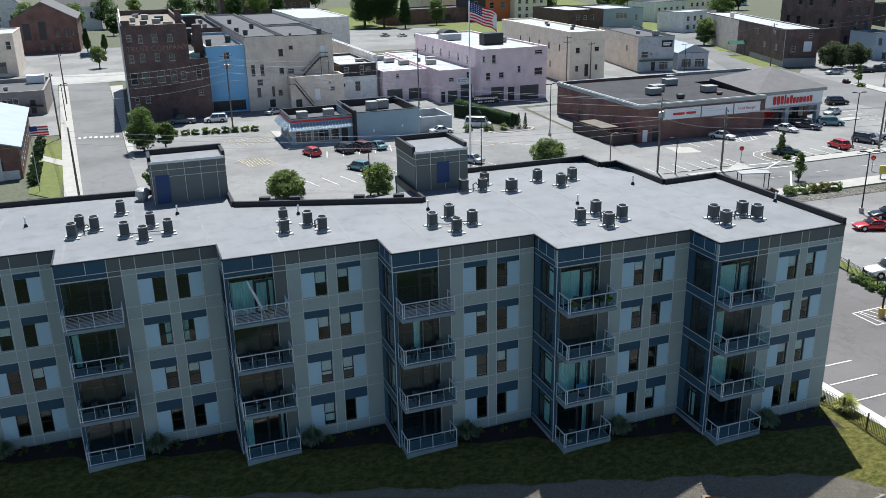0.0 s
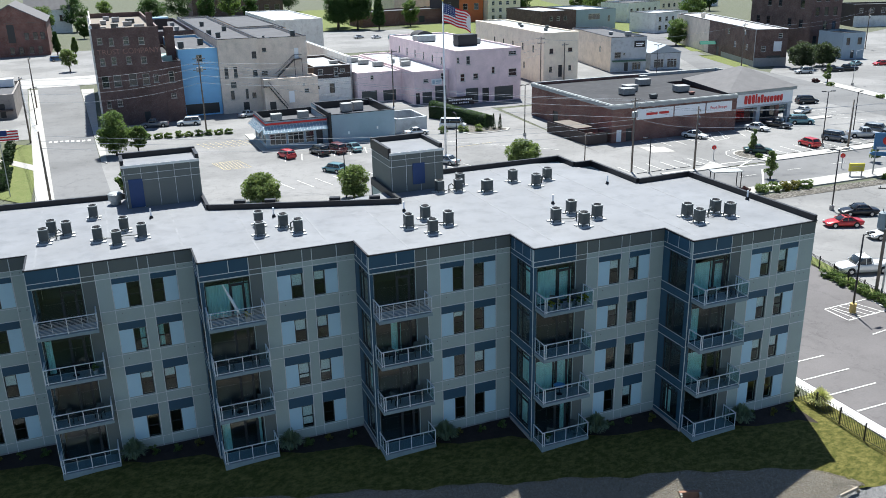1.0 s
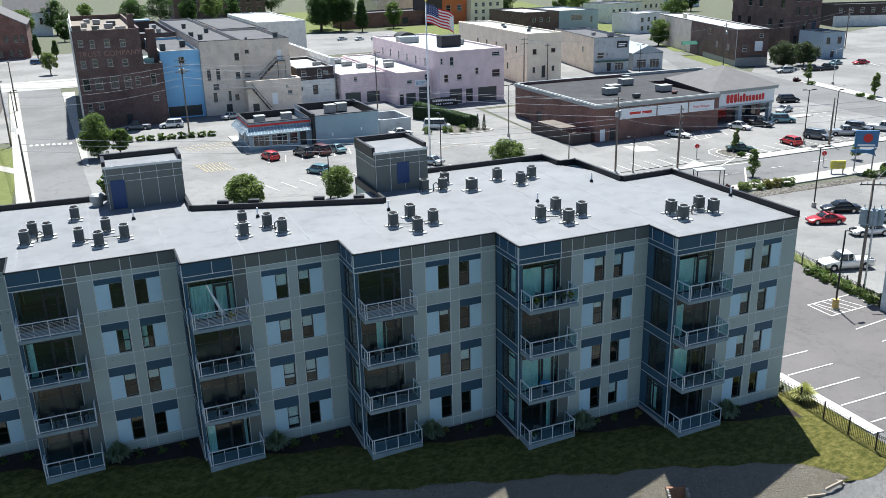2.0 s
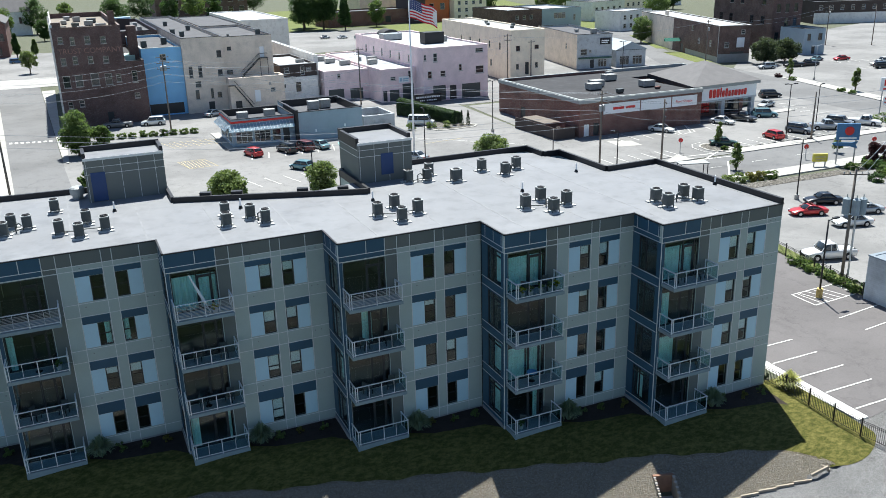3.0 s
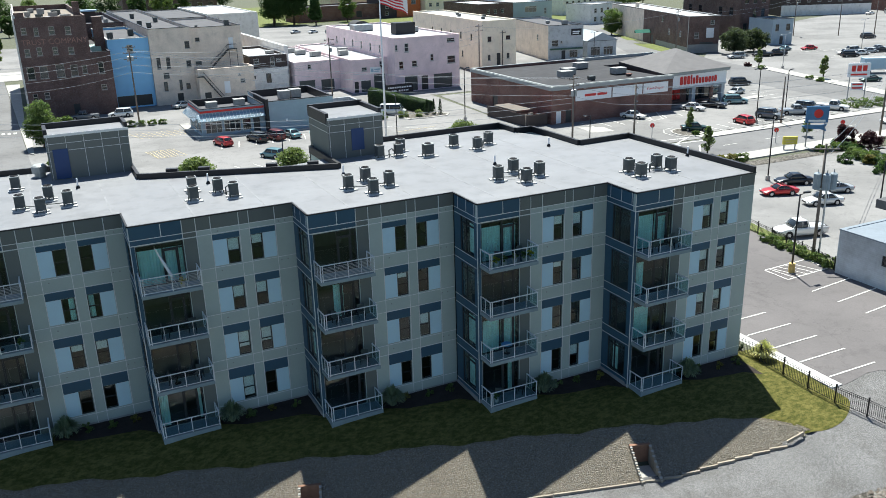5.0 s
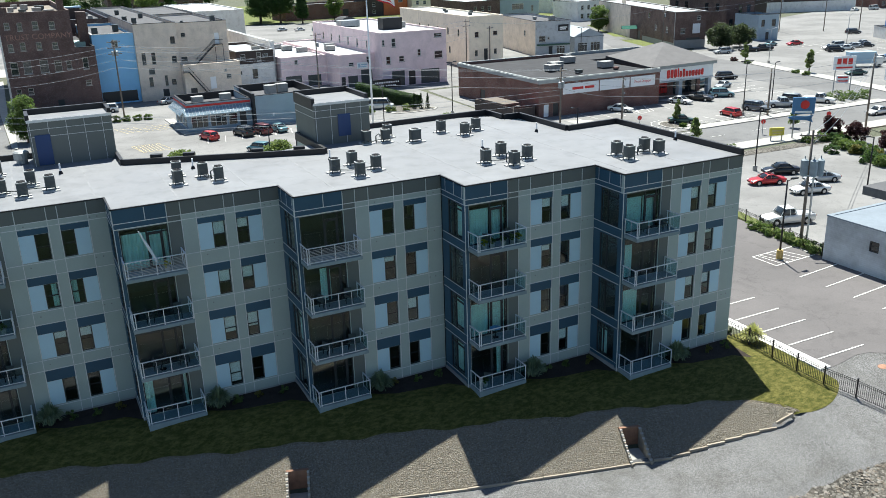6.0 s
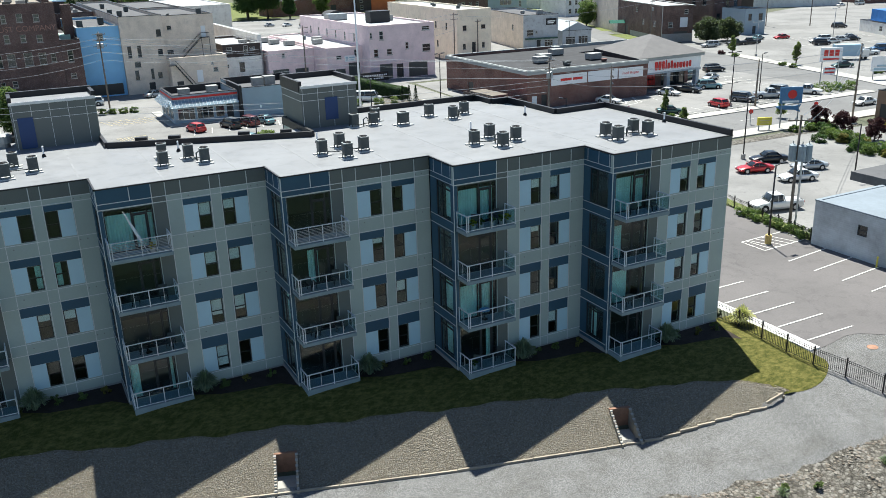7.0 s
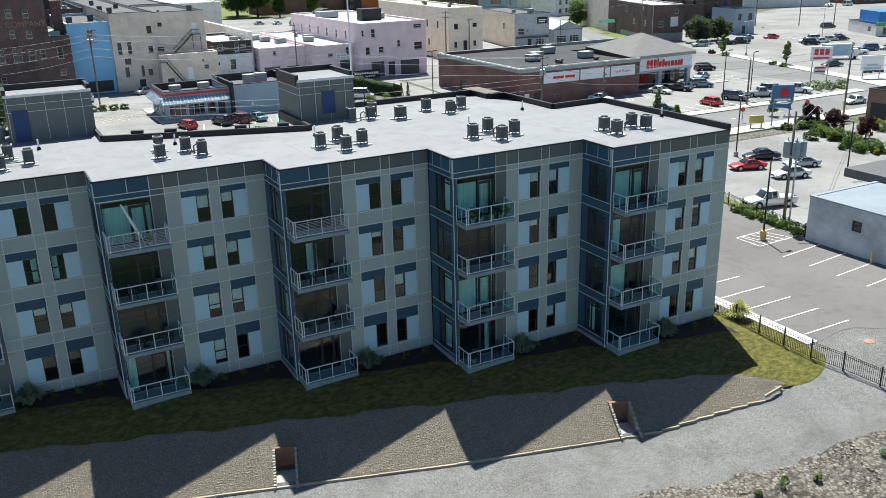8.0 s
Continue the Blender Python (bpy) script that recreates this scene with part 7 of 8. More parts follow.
def car(kind, x, y, heading, col, label, z=0.02):
    L, W, belt, roof, ca, ra, rb, cb, wb = CARS[kind]
    key = (kind, col)
    t = thing("car" if kind not in ("pickup", "van") else kind, turned(x, y, z, heading), label, "car" if kind not in ("pickup", "van") else ("pickup truck" if kind == "pickup" else "van"), "parked vehicles")
    hw = W / 2

    def body():
        """Lofted shell: station along the car, width, sill and shoulder height, rounded at every section."""
        bm, rings = bmesh.new(), []
        nose = belt * (0.74 if kind in ("suv", "pickup", "van") else 0.66)
        for sx, f, lo, hi in ((L / 2, 0.6, 0.4, nose * 0.82), (L / 2 - 0.05, 0.78, 0.3, nose * 0.95), (L / 2 - 0.16, 0.88, 0.24, nose), (L / 2 - 0.4, 0.96, 0.22, nose + 0.35 * (belt - nose)), (L / 2 - 0.8, 1.0, 0.21, nose + 0.7 * (belt - nose)), (ca, 1.0, 0.21, belt - 0.01), (ca - 0.5, 1.0, 0.2, belt),
                              (0.0, 1.0, 0.2, belt + 0.01), (cb + 0.3, 1.0, 0.2, belt + 0.03), (cb - 0.1, 0.99, 0.21, belt + 0.03), (min(cb - 0.2, -L / 2 + 0.45), 0.97, 0.23, belt + 0.02), (-L / 2 + 0.16, 0.93, 0.26, belt * 0.99), (-L / 2 + 0.05, 0.86, 0.32, belt * 0.93), (-L / 2, 0.7, 0.42, belt * 0.84)):
            w = hw * f
            half = [(0.8 * w, lo), (0.96 * w, lo + 0.08), (w, lo + 0.45 * (hi - lo)), (0.985 * w, hi - 0.2 * (hi - lo)), (0.94 * w, hi - 0.07), (0.82 * w, hi - 0.01), (0.45 * w, hi + 0.025)]
            rings.append([bm.verts.new((sx, -q, z)) for q, z in half] + [bm.verts.new((sx, q, z)) for q, z in half[::-1]])
        n = len(rings[0])
        for a, b in zip(rings, rings[1:]):
            for k in range(n):
                bm.faces.new((a[k], a[(k + 1) % n], b[(k + 1) % n], b[k]))
        bm.faces.new(rings[0]), bm.faces.new(rings[-1][::-1])
        return data_of("body", bm, paint(col), smooth=True)

    def cabin(z0, z1):
        """Rounded glasshouse, curved in plan at both ends."""
        bm, rings = bmesh.new(), []
        for f, z in ((0.0, z0), (0.45, z0 + 0.5 * (z1 - z0)), (0.85, z1 - 0.06), (1.0, z1)):
            a, b, w = ca + (ra - ca) * f, cb + (rb - cb) * f, hw * (0.88 - 0.15 * f)
            pts = [(a + 0.08, 0.45), (a, 0.8), (a - 0.14, 0.97), (a - 0.4, 1.0), (b + 0.4, 1.0), (b + 0.12, 0.95), (b, 0.75), (b - 0.05, 0.4)]
            rings.append([bm.verts.new((x, q * w, z)) for x, q in pts] + [bm.verts.new((x, -q * w, z)) for x, q in pts[::-1]])
        n = len(rings[0])
        for a, b in zip(rings, rings[1:]):
            for k in range(n):
                bm.faces.new((a[k], a[(k + 1) % n], b[(k + 1) % n], b[k]))
        bm.faces.new(rings[0][::-1]), bm.faces.new(rings[-1])
        return data_of("glasshouse", bm, "dark_glass", smooth=True)

    def roof_panel():
        bm, rings = bmesh.new(), []
        for inset, z in ((0.02, roof - 0.09), (-0.02, roof - 0.045), (0.05, roof + 0.005), (0.3, roof + 0.035)):
            a, b, w = ra + 0.06 - inset, rb - 0.06 + inset, hw * 0.76 - inset
            pts = [(a, 0.6), (a - 0.1, 0.92), (a - 0.3, 1.0), (b + 0.3, 1.0), (b + 0.1, 0.9), (b, 0.6)]
            rings.append([bm.verts.new((x, q * w, z)) for x, q in pts] + [bm.verts.new((x, -q * w, z)) for x, q in pts[::-1]])
        n = len(rings[0])
        for a, b in zip(rings, rings[1:]):
            for k in range(n):
                bm.faces.new((a[k], a[(k + 1) % n], b[(k + 1) % n], b[k]))
        bm.faces.new(rings[0][::-1]), bm.faces.new(rings[-1])
        return data_of("roof", bm, paint(col), smooth=True)

    def pillar(lo, hi, s, r):
        bm = bmesh.new()
        tube(bm, [(lo, s * hw * 0.87, belt), (hi, s * hw * 0.71, roof - 0.02)], r, 6)
        return data_of("pillar", bm, paint(col))

    b = put("body", shared(("body", key), body), t)
    put("glasshouse", shared(("cabin", kind), lambda: cabin(belt - 0.02, roof - 0.02)), t)
    put("roof", shared(("roof", key), roof_panel), t)
    for q, (lo, hi, r) in enumerate(((ca, ra, 0.04), (cb, rb, 0.07), ((ra + rb) / 2, (ra + rb) / 2, 0.035))):
        for s in (-1, 1):
            put("pillar", shared(("pillar", key, q, s), lambda: pillar(lo, hi, s, r)), t)
    tyre = shared(("tyre", kind in ("suv", "pickup", "van")), lambda: wheel_mesh(0.37 if kind in ("suv", "pickup", "van") else 0.32))
    rim = shared("rim", rim_mesh)
    rad = 0.37 if kind in ("suv", "pickup", "van") else 0.32
    for sx in (wb / 2, -wb / 2):
        for s in (-1, 1):
            wh = put("wheel", tyre, t, pose(sx, s * (hw - 0.08), rad, 0, 0, 0 if s < 0 else 180))
            put("rim", rim, wh)
            put("wheel_arch", shared(("arch", rad), lambda: arch_mesh(rad)), t, pose(sx, s * (hw - 0.1), rad + 0.03))
    for s in (-1, 1):
        put("headlight", shared("head", lambda: data_of("headlight", boxes((-0.1, 0.05, -0.2, 0.2, -0.07, 0.07)), "lamp_glass", bevel=0.03)), t, pose(L / 2 - 0.12, s * hw * 0.66, belt * 0.68))
        put("tail_light", shared("tail", lambda: data_of("tail_light", boxes((-0.05, 0.08, -0.14, 0.14, -0.1, 0.1)), "tail", bevel=0.02)), t, pose(-L / 2 + 0.05, s * hw * 0.7, belt * 0.78))
        put("mirror", shared(("mirror", key), lambda: data_of("mirror", boxes((-0.06, 0.06, -0.1, 0.1, -0.06, 0.07)), paint(col), bevel=0.02)), t, pose(ca - 0.25, s * (hw + 0.06), belt + 0.08))
    if kind == "pickup":
        put("bed_liner", shared("bed", lambda: data_of("bed_liner", boxes((-L / 2 + 0.2, cb - 0.12, -hw * 0.78, hw * 0.78, belt - 0.1, belt + 0.026)), "dark_metal")), t)
    put("grille", shared(("grille", kind), lambda: data_of("grille", boxes((L / 2 - 0.03, L / 2 + 0.02, -hw * 0.4, hw * 0.4, 0.45, belt * 0.62)), "dark_metal")), t)
    return t


def wheel_mesh(r):
    bm = bmesh.new()
    tube(bm, [(0, -0.11, 0), (0, -0.09, 0), (0, 0.09, 0), (0, 0.11, 0)], [r * 0.92, r, r, r * 0.92], 18)
    return data_of("wheel", bm, "tyre")


def arch_mesh(r):
    bm = bmesh.new()
    tube(bm, [(0, -0.108, 0), (0, 0.108, 0)], r * 1.17, 18)
    return data_of("wheel_arch", bm, "tyre")


def rim_mesh():
    bm = bmesh.new()
    tube(bm, [(0, -0.118, 0), (0, -0.1, 0)], [0.2, 0.22], 14)
    return data_of("rim", bm, "rim")


WHITE, SILVER, GREY, BLACK, RED, TEAL, GREEN, MAROON, BLUE = (0.72, 0.72, 0.7), (0.42, 0.44, 0.45), (0.14, 0.15, 0.16), (0.012, 0.012, 0.014), (0.5, 0.03, 0.03), (0.14, 0.26, 0.28), (0.03, 0.07, 0.055), (0.14, 0.03, 0.03), (0.03, 0.1, 0.22)
LOTS = [("coupe", 82.8, 74.3, 159, RED, "bright red coupe parked in the worn lot"), ("sedan", 88.2, 77.0, 155, BLACK, "black sedan parked beside the lamp post"), ("sedan", 83.9, 68.6, 162, WHITE, "white sedan parked behind the utility pole"), ("coupe", 89.4, 71.6, 160, SILVER, "silver coupe parked in the worn lot"),
        ("pickup", 72.4, 61.6, 163, WHITE, "white pickup truck by the iron fence"), ("hatch", 112.6, 110.6, 86, RED, "bright red hatchback in the pharmacy lot"), ("suv", 120.0, 111.6, -70, GREY, "dark grey car in the pharmacy lot"), ("pickup", 126.4, 111.8, -30, SILVER, "silver pickup in the pharmacy lot"),
        ("suv", 131.4, 113.2, -66, GREY, "grey van at the lot edge"), ("pickup", 135.5, 111.2, -62, WHITE, "white pickup near the planted island"), ("sedan", 133.6, 97.2, 178, WHITE, "white sedan on the main road"), ("sedan", 101.4, 110.4, -30, GREEN, "dark green sedan beside the lot island"),
        ("sedan", 114.4, 125.4, -68, WHITE, "white sedan before the shop entrance"), ("sedan", 99.9, 125.2, -60, WHITE, "white and black sedan by the brick wall"), ("pickup", 119.6, 126.0, -66, BLACK, "black pickup by the entrance"), ("suv", 126.0, 126.4, -30, TEAL, "dark teal car at the entrance"), ("suv", 144.0, 143.4, -15, BLACK, "black sport utility vehicle parked alone"),
        ("suv", 130.6, 138.2, 196, GREEN, "dark green van beside the entrance"), ("sedan", 134.4, 134.8, 196, SILVER, "silver car beside the entrance"), ("suv", 16.4, 184.2, 172, WHITE, "large white sport utility vehicle before the blue house"), ("pickup", 9.6, 185.4, 172, GREY, "dark work pickup with ladder rack"),
        ("sedan", 29.5, 188.2, 30, SILVER, "silver car before the tan building"), ("hatch", 28.4, 144.2, 108, RED, "red hatchback at the restaurant"), ("suv", 34.3, 144.2, 106, BLACK, "black jeep at the restaurant"), ("suv", 37.4, 144.3, 105, MAROON, "dark red car at the restaurant"),
        ("sedan", 40.4, 144.4, 104, TEAL, "pale teal sedan at the restaurant"), ("hatch", 33.2, 130.4, 125, TEAL, "pale green hatchback in the middle of the lot"), ("sedan", 55.5, 152.2, 0, WHITE, "white car behind the bin enclosure"), ("van", 64.2, 154.6, -30, WHITE, "white work van by the hedge"), ("sedan", 51.6, 127.4, 120, SILVER, "silver sedan beside the flagpole"),
        ("suv", 178.0, 179.8, 165, SILVER, "silver wagon under the dark trees"), ("pickup", 186.8, 178.6, 160, BLACK, "black pickup under the dark trees"), ("pickup", 191.5, 178.0, 160, BLACK, "second black pickup under the trees"), ("sedan", 202.2, 185.0, 10, TEAL, "teal sedan in the far lot"), ("sedan", 208.6, 182.0, 165, RED, "red sedan in the far lot"),
        ("suv", 203.5, 163.5, -25, BLACK, "black car in the far row"), ("sedan", 207.5, 168.5, 160, WHITE, "white car in the far row"), ("suv", 212.0, 170.5, 160, WHITE, "white van in the far row"), ("sedan", 209.5, 165.0, -25, WHITE, "white sedan in the far row"), ("sedan", 215.4, 167.0, -20, SILVER, "silver car in the far row"), ("sedan", 219.0, 166.0, -20, BLACK, "black sedan in the far row"),
        ("sedan", 222.5, 170.0, 160, SILVER, "silver sedan in the far row"), ("sedan", 170.4, 130.8, 155, GREEN, "grey-green sedan behind the tall sign"), ("suv", 203.0, 145.5, 155, BLUE, "dark blue wagon at the lot edge"), ("sedan", 208, 143.5, 155, SILVER, "silver sedan at the lot edge"), ("suv", 247.6, 193.0, -20, BLACK, "black vehicle beyond the lot"), ("pickup", 193.6, 142.0, 150, WHITE, "white pickup beside the box truck"),
        ("suv", -12.2, 333.0, 10, BLUE, "blue car before the brick hall"), ("sedan", 104, 352, 20, SILVER, "silver car under tall trees"), ("sedan", 110, 347, 20, WHITE, "white car under tall trees"), ("suv", 116, 342, 20, TEAL, "teal car under tall trees"), ("sedan", 330, 258, 5, WHITE, "white car before the far terrace"), ("van", 341, 257, 5, WHITE, "white bus before the far terrace")]
for c in LOTS:
    car(*c)
truck = thing("box_truck", turned(183.5, 138.8, 0.02, 332), "white and pale blue box truck in the far car park", "truck", "parked vehicles")
part("cargo_box", boxes((-4.2, 2.0, -1.25, 1.25, 0.9, 3.6)), "awning", truck, bevel=0.04)
part("cab", boxes((2.1, 3.9, -1.1, 1.1, 0.5, 2.4)), paint(WHITE), truck, bevel=0.15)
part("windscreen", boxes((3.86, 3.93, -0.95, 0.95, 1.45, 2.2)), "dark_glass", truck)
for sx in (-2.8, 3.0):
    for s in (-1, 1):
        wh = put("wheel", shared(("tyre", True), lambda: wheel_mesh(0.37)), truck, pose(sx, s * 1.05, 0.37, 0, 0, 0 if s < 0 else 180))

# ---- poles, wires, signs ----


def utility_pole(x, y, h, turn, arms=2, cans=1):
    t = thing("utility_pole", turned(x, y, 0, turn), "brown wooden utility pole with crossarms", "utility pole", "utility poles")
    bm = bmesh.new()
    tube(bm, [(0, 0, -0.3), (0, 0, h * 0.5), (0, 0, h)], [0.17, 0.15, 0.11], 10)
    part("pole", bm, "pole_wood", t, smooth=True)
    for k in range(arms):
        z = h - 0.5 - k * 1.1
        a = part("crossarm", boxes((-1.25, 1.25, -0.2, -0.09, z - 0.06, z + 0.06)), "pole_wood", t)
        for q in (-1.1, -0.55, 0.55, 1.1):
            bm = bmesh.new()
            tube(bm, [(q, -0.145, z + 0.06), (q, -0.145, z + 0.12), (q, -0.145, z + 0.26)], [0.03, 0.06, 0.03], 8)
            part("insulator", bm, "galv", a)
    for k in range(cans):
        bm = bmesh.new()
        tube(bm, [(0.38 - 0.76 * (k % 2), -0.1 - 0.35 * (k // 2), h - 3.1), (0.38 - 0.76 * (k % 2), -0.1 - 0.35 * (k // 2), h - 2.2), (0.38 - 0.76 * (k % 2), -0.1 - 0.35 * (k // 2), h - 2.1)], [0.26, 0.26, 0.1], 12)
        part("transformer", bm, "galv", t, "grey transformer can")
    return t


POLES = [(19.0, 176.9, 14.8, 5, 3, 2), (62.1, 185.0, 12.8, 10, 2, 1), (75.2, 108.8, 11.7, 20, 2, 2), (84.6, 105.6, 10.0, 60, 3, 0), (117.6, 106.8, 8.2, 0, 0, 0), (-8.9, 131.4, 10.4, 80, 0, 0), (-13.8, 180.4, 12.6, 80, 1, 0), (122.5, 90.9, 11.8, 30, 2, 0), (68.0, 55.9, 11.6, -32, 1, 0), (103.0, 190.5, 13.0, 15, 2, 0), (112.9, 196.0, 10.5, 20, 1, 0), (171.5, 197.0, 12.5, 20, 2, 1), (237, 214, 13, 20, 2, 1), (248, 205, 13, 0, 0, 0), (254, 196, 14, 10, 1, 0), (-14.5, 225, 12, 80, 1, 0)]
for p in POLES:
    utility_pole(*p)
can = thing("transformer_bank", turned(68.2, 55.8, 7.2, -32), "cluster of three big grey transformers on the pole", "transformer")
for k, (dx, dy) in enumerate(((-0.75, -0.2), (0.0, -0.62), (0.75, -0.2))):
    bm = bmesh.new()
    tube(bm, [(dx, dy, 0), (dx, dy, 1.5), (dx, dy, 1.65)], [0.36, 0.36, 0.14], 14)
    c = part("can", bm, "can_grey", can)
    bm = bmesh.new()
    tube(bm, [(dx, dy, 1.6), (dx, dy, 1.95)], 0.05, 8)
    part("bushing", bm, "hvac_top", c)
part("bracket", boxes((-0.9, 0.9, -0.3, 0.2, -0.12, 0.0)), "can_grey", can)
riser = bmesh.new()
tube(riser, [(0.3, -0.1, -7.3), (0.3, -0.1, -3.0), (0.28, -0.1, -0.05)], 0.1, 8)
part("riser_pipe", riser, "unit_base", can, "pale cable pipe up the pole")


def wire(a, b, sag, r=0.022, group="power lines"):
    t = thing("power_line", turned(*a), "thin slack overhead cable between poles", "cable", group)
    bm = bmesh.new()
    d = Vector(b) - Vector(a)
    tube(bm, [tuple(d * (k / 14) - Vector((0, 0, sag * 4 * (k / 14) * (1 - k / 14)))) for k in range(15)], r, 4)
    part("cable", bm, "galv", t)


for z, s in ((13.6, 1.0), (12.6, 1.1), (11.0, 1.3), (9.6, 1.6)):
    wire((19.0, 176.8, z), (62.1, 184.9, z - 1.8), s)
    wire((-13.8, 180.3, z - 1.6), (19.0, 176.8, z), s)
    wire((62.1, 184.9, z - 1.8), (103.0, 190.4, z - 0.8), s)
for z, dx in ((11.3, -1.0), (11.3, 1.0), (10.2, 0.0), (8.6, 0.0)):
    wire((75.2 + dx, 108.7, z), (19.0 + dx, 176.8, z + 2.6), 1.6)
    wire((75.2 + dx, 108.7, z), (84.6 + dx, 105.5, z - 1.8), 0.4)
    wire((84.6 + dx, 105.5, z - 1.8), (122.5, 90.9, z - 0.3), 0.9)
    wire((122.5, 90.9, z - 0.3), (190.0, 70.0, z - 0.3), 1.6)
for z in (8.8, 8.0, 7.0):
    wire((-8.9, 131.4, z + 1.0), (75.2, 108.8, z - 0.5), 1.6)
    wire((-8.9, 131.4, z + 1.0), (-13.8, 180.4, z + 2.4), 0.8)
for z in (11.6, 10.4):
    wire((68.2, 55.8, z), (122.5, 90.9, z), 1.5)
wire((103.0, 190.5, 12.3), (171.5, 197.0, 12.0), 1.8), wire((171.5, 197, 12.0), (237, 214, 12.4), 1.6), wire((171.5, 197, 10.8), (237, 214, 11.2), 1.6)


def lamp_post(x, y, h, turn, base=0.0, double=False, col="dark_metal", arm=0.9, label="tall dark lamp post with a flat head"):
    t = thing("street_lamp", turned(x, y, 0, turn), label, "street lamp", "lamp posts")
    bm = bmesh.new()
    tube(bm, [(0, 0, 0), (0, 0, h)], [0.1, 0.07], 8)
    part("pole", bm, col, t, smooth=True)
    for s in ((1, -1) if double else (1,)):
        bm = bmesh.new()
        tube(bm, [(0, 0, h - 0.1), (s * arm * 0.6, 0, h + 0.02), (s * arm, 0, h + 0.05)], 0.045, 6)
        part("arm", bm, col, t)
        hd = part("head", boxes((s * arm - 0.35, s * arm + 0.35, -0.17, 0.17, h, h + 0.14)), col, t, bevel=0.03)
        part("lens", boxes((s * arm - 0.25, s * arm + 0.25, -0.12, 0.12, h - 0.02, h - 0.001)), "lamp_glass", hd)
    bm = bmesh.new()
    tube(bm, [(0, 0, 0), (0, 0, max(0.25, base))], 0.3 if base else 0.18, 14)
    part("base", bm, "base_yellow" if base > 0.7 else "concrete", t, "yellow-painted concrete base" if base > 0.7 else "")


lamp_post(62.95, 53.95, 7.8, 0, 0.95)
lamp_post(86.8, 80.0, 8.1, 160, 0.7, True)
lamp_post(90.4, 65.7, 6.6, 160)
lamp_post(30.4, 113.4, 7.0, 0)
lamp_post(52.0, 124.0, 8.8, 90)
lamp_post(73.2, 141.2, 9.6, 20, 0.6, True)
lamp_post(114.6, 109.6, 9.4, 170, 0.6, True)
lamp_post(77.2, 107.0, 5.6, 170)
lamp_post(125.5, 113.3, 8.0, 10, 0.6)
lamp_post(172.4, 157.9, 8.4, 20, 0.6, True, "galv", 2.6, "tall grey lamp post with two long arms")
lamp_post(219.0, 172.5, 8.6, 20, 0.6, True, "galv", 2.6, "tall grey lamp post with two long arms")
lamp_post(144.0, 199.0, 8.0, 0, 0, True)
lamp_post(71.7, 117.0, 4.9, 0, 0, False, "pole_wood")
lamp_post(-13.5, 200.0, 8.0, 0, 0, False)


def post_sign(x, y, turn, h, w, tall, material, label, bars=None, posts=2, post="galv"):
    t = thing("sign", turned(x, y, 0, turn), label, "sign", "roadside signs")
    for s in ((-1, 1) if posts == 2 else (0,)):
        bm = bmesh.new()
        tube(bm, [(s * w * 0.38, 0, 0), (s * w * 0.38, 0, h - tall * 0.5)], 0.06 if w < 1 else 0.11, 8)
        part("post", bm, post, t)
    bd = part("board", boxes((-w / 2, w / 2, -0.16, 0.16, h - tall, h)) if w > 1 else boxes((-w / 2, w / 2, -0.03, 0.0, h - tall, h)), material, t, bevel=0.02)
    if w <= 1:
        bm = bmesh.new()
        prism(bm, [(w * 0.54 * math.cos(0.3927 + 0.7854 * k), w * 0.54 * math.sin(0.3927 + 0.7854 * k)) for k in range(8)], -0.03, 0.0)
        bd.data = data_of("board", bm, material)
        bd.matrix_basis = pose(0, -0.03, h - tall / 2, 90, 0, 0)
        bm = bmesh.new()
        prism(bm, [(w * 0.6 * math.cos(0.3927 + 0.7854 * k), w * 0.6 * math.sin(0.3927 + 0.7854 * k)) for k in range(8)], -0.05, -0.032)
        part("border", bm, "sign_white", bd)
    for x0, x1, z0, z1, m in bars or ():
        part("sign_bar", boxes((x0, x1, -0.19, -0.165, z0, z1)), m, bd)
    return t


big = post_sign(107.3, 90.6, -32, 6.4, 3.3, 2.5, "sign_blue", "tall blue sign with a red emblem", [(-1.25, 1.25, 4.05, 4.35, "sign_white")])
bm = bmesh.new()
tube(bm, [(0.15, -0.17, 5.3), (0.15, -0.23, 5.3)], [0.68, 0.62], 20)
part("emblem", bm, "red", big, "round red emblem")
lower = bmesh.new()
prism(lower, [(-1.9, 0.45), (-1.3, 0.1), (0.9, 0.0), (1.9, -0.35), (1.6, 0.3), (1.9, 0.85), (1.0, 0.6), (-1.2, 0.65)], -0.1, 0.1)
part("lower_panel", lower, "sign_blue", big, "blue shaped panel").matrix_basis = pose(-0.3, 0, 2.9, 90, 0, 0)
tall = post_sign(148.0, 116.4, -28, 7.2, 4.3, 2.7, "sign_white", "white roadside sign with red lettering blocks", [(-1.5, -0.7, 5.6, 6.75, "red"), (-0.45, 0.4, 5.6, 6.75, "red"), (0.65, 1.5, 5.6, 6.75, "red"), (-1.6, 1.6, 4.8, 5.15, "red")])
part("lower_panel", boxes((-1.2, 1.2, -0.12, 0.12, 1.9, 3.4)), "sign_white", tall)
for z in (2.9, 2.2):
    part("lettering_bar", boxes((-1.0, 1.0, -0.14, -0.125, z, z + 0.3)), "red", tall)
post_sign(103.0, 91.4, -25, 2.1, 2.2, 1.2, "sign_yellow", "yellow sign board on a low frame", [(-0.8, 0.8, 1.55, 1.72, "yellow_paint"), (-0.7, 0.6, 1.2, 1.32, "yellow_paint")])
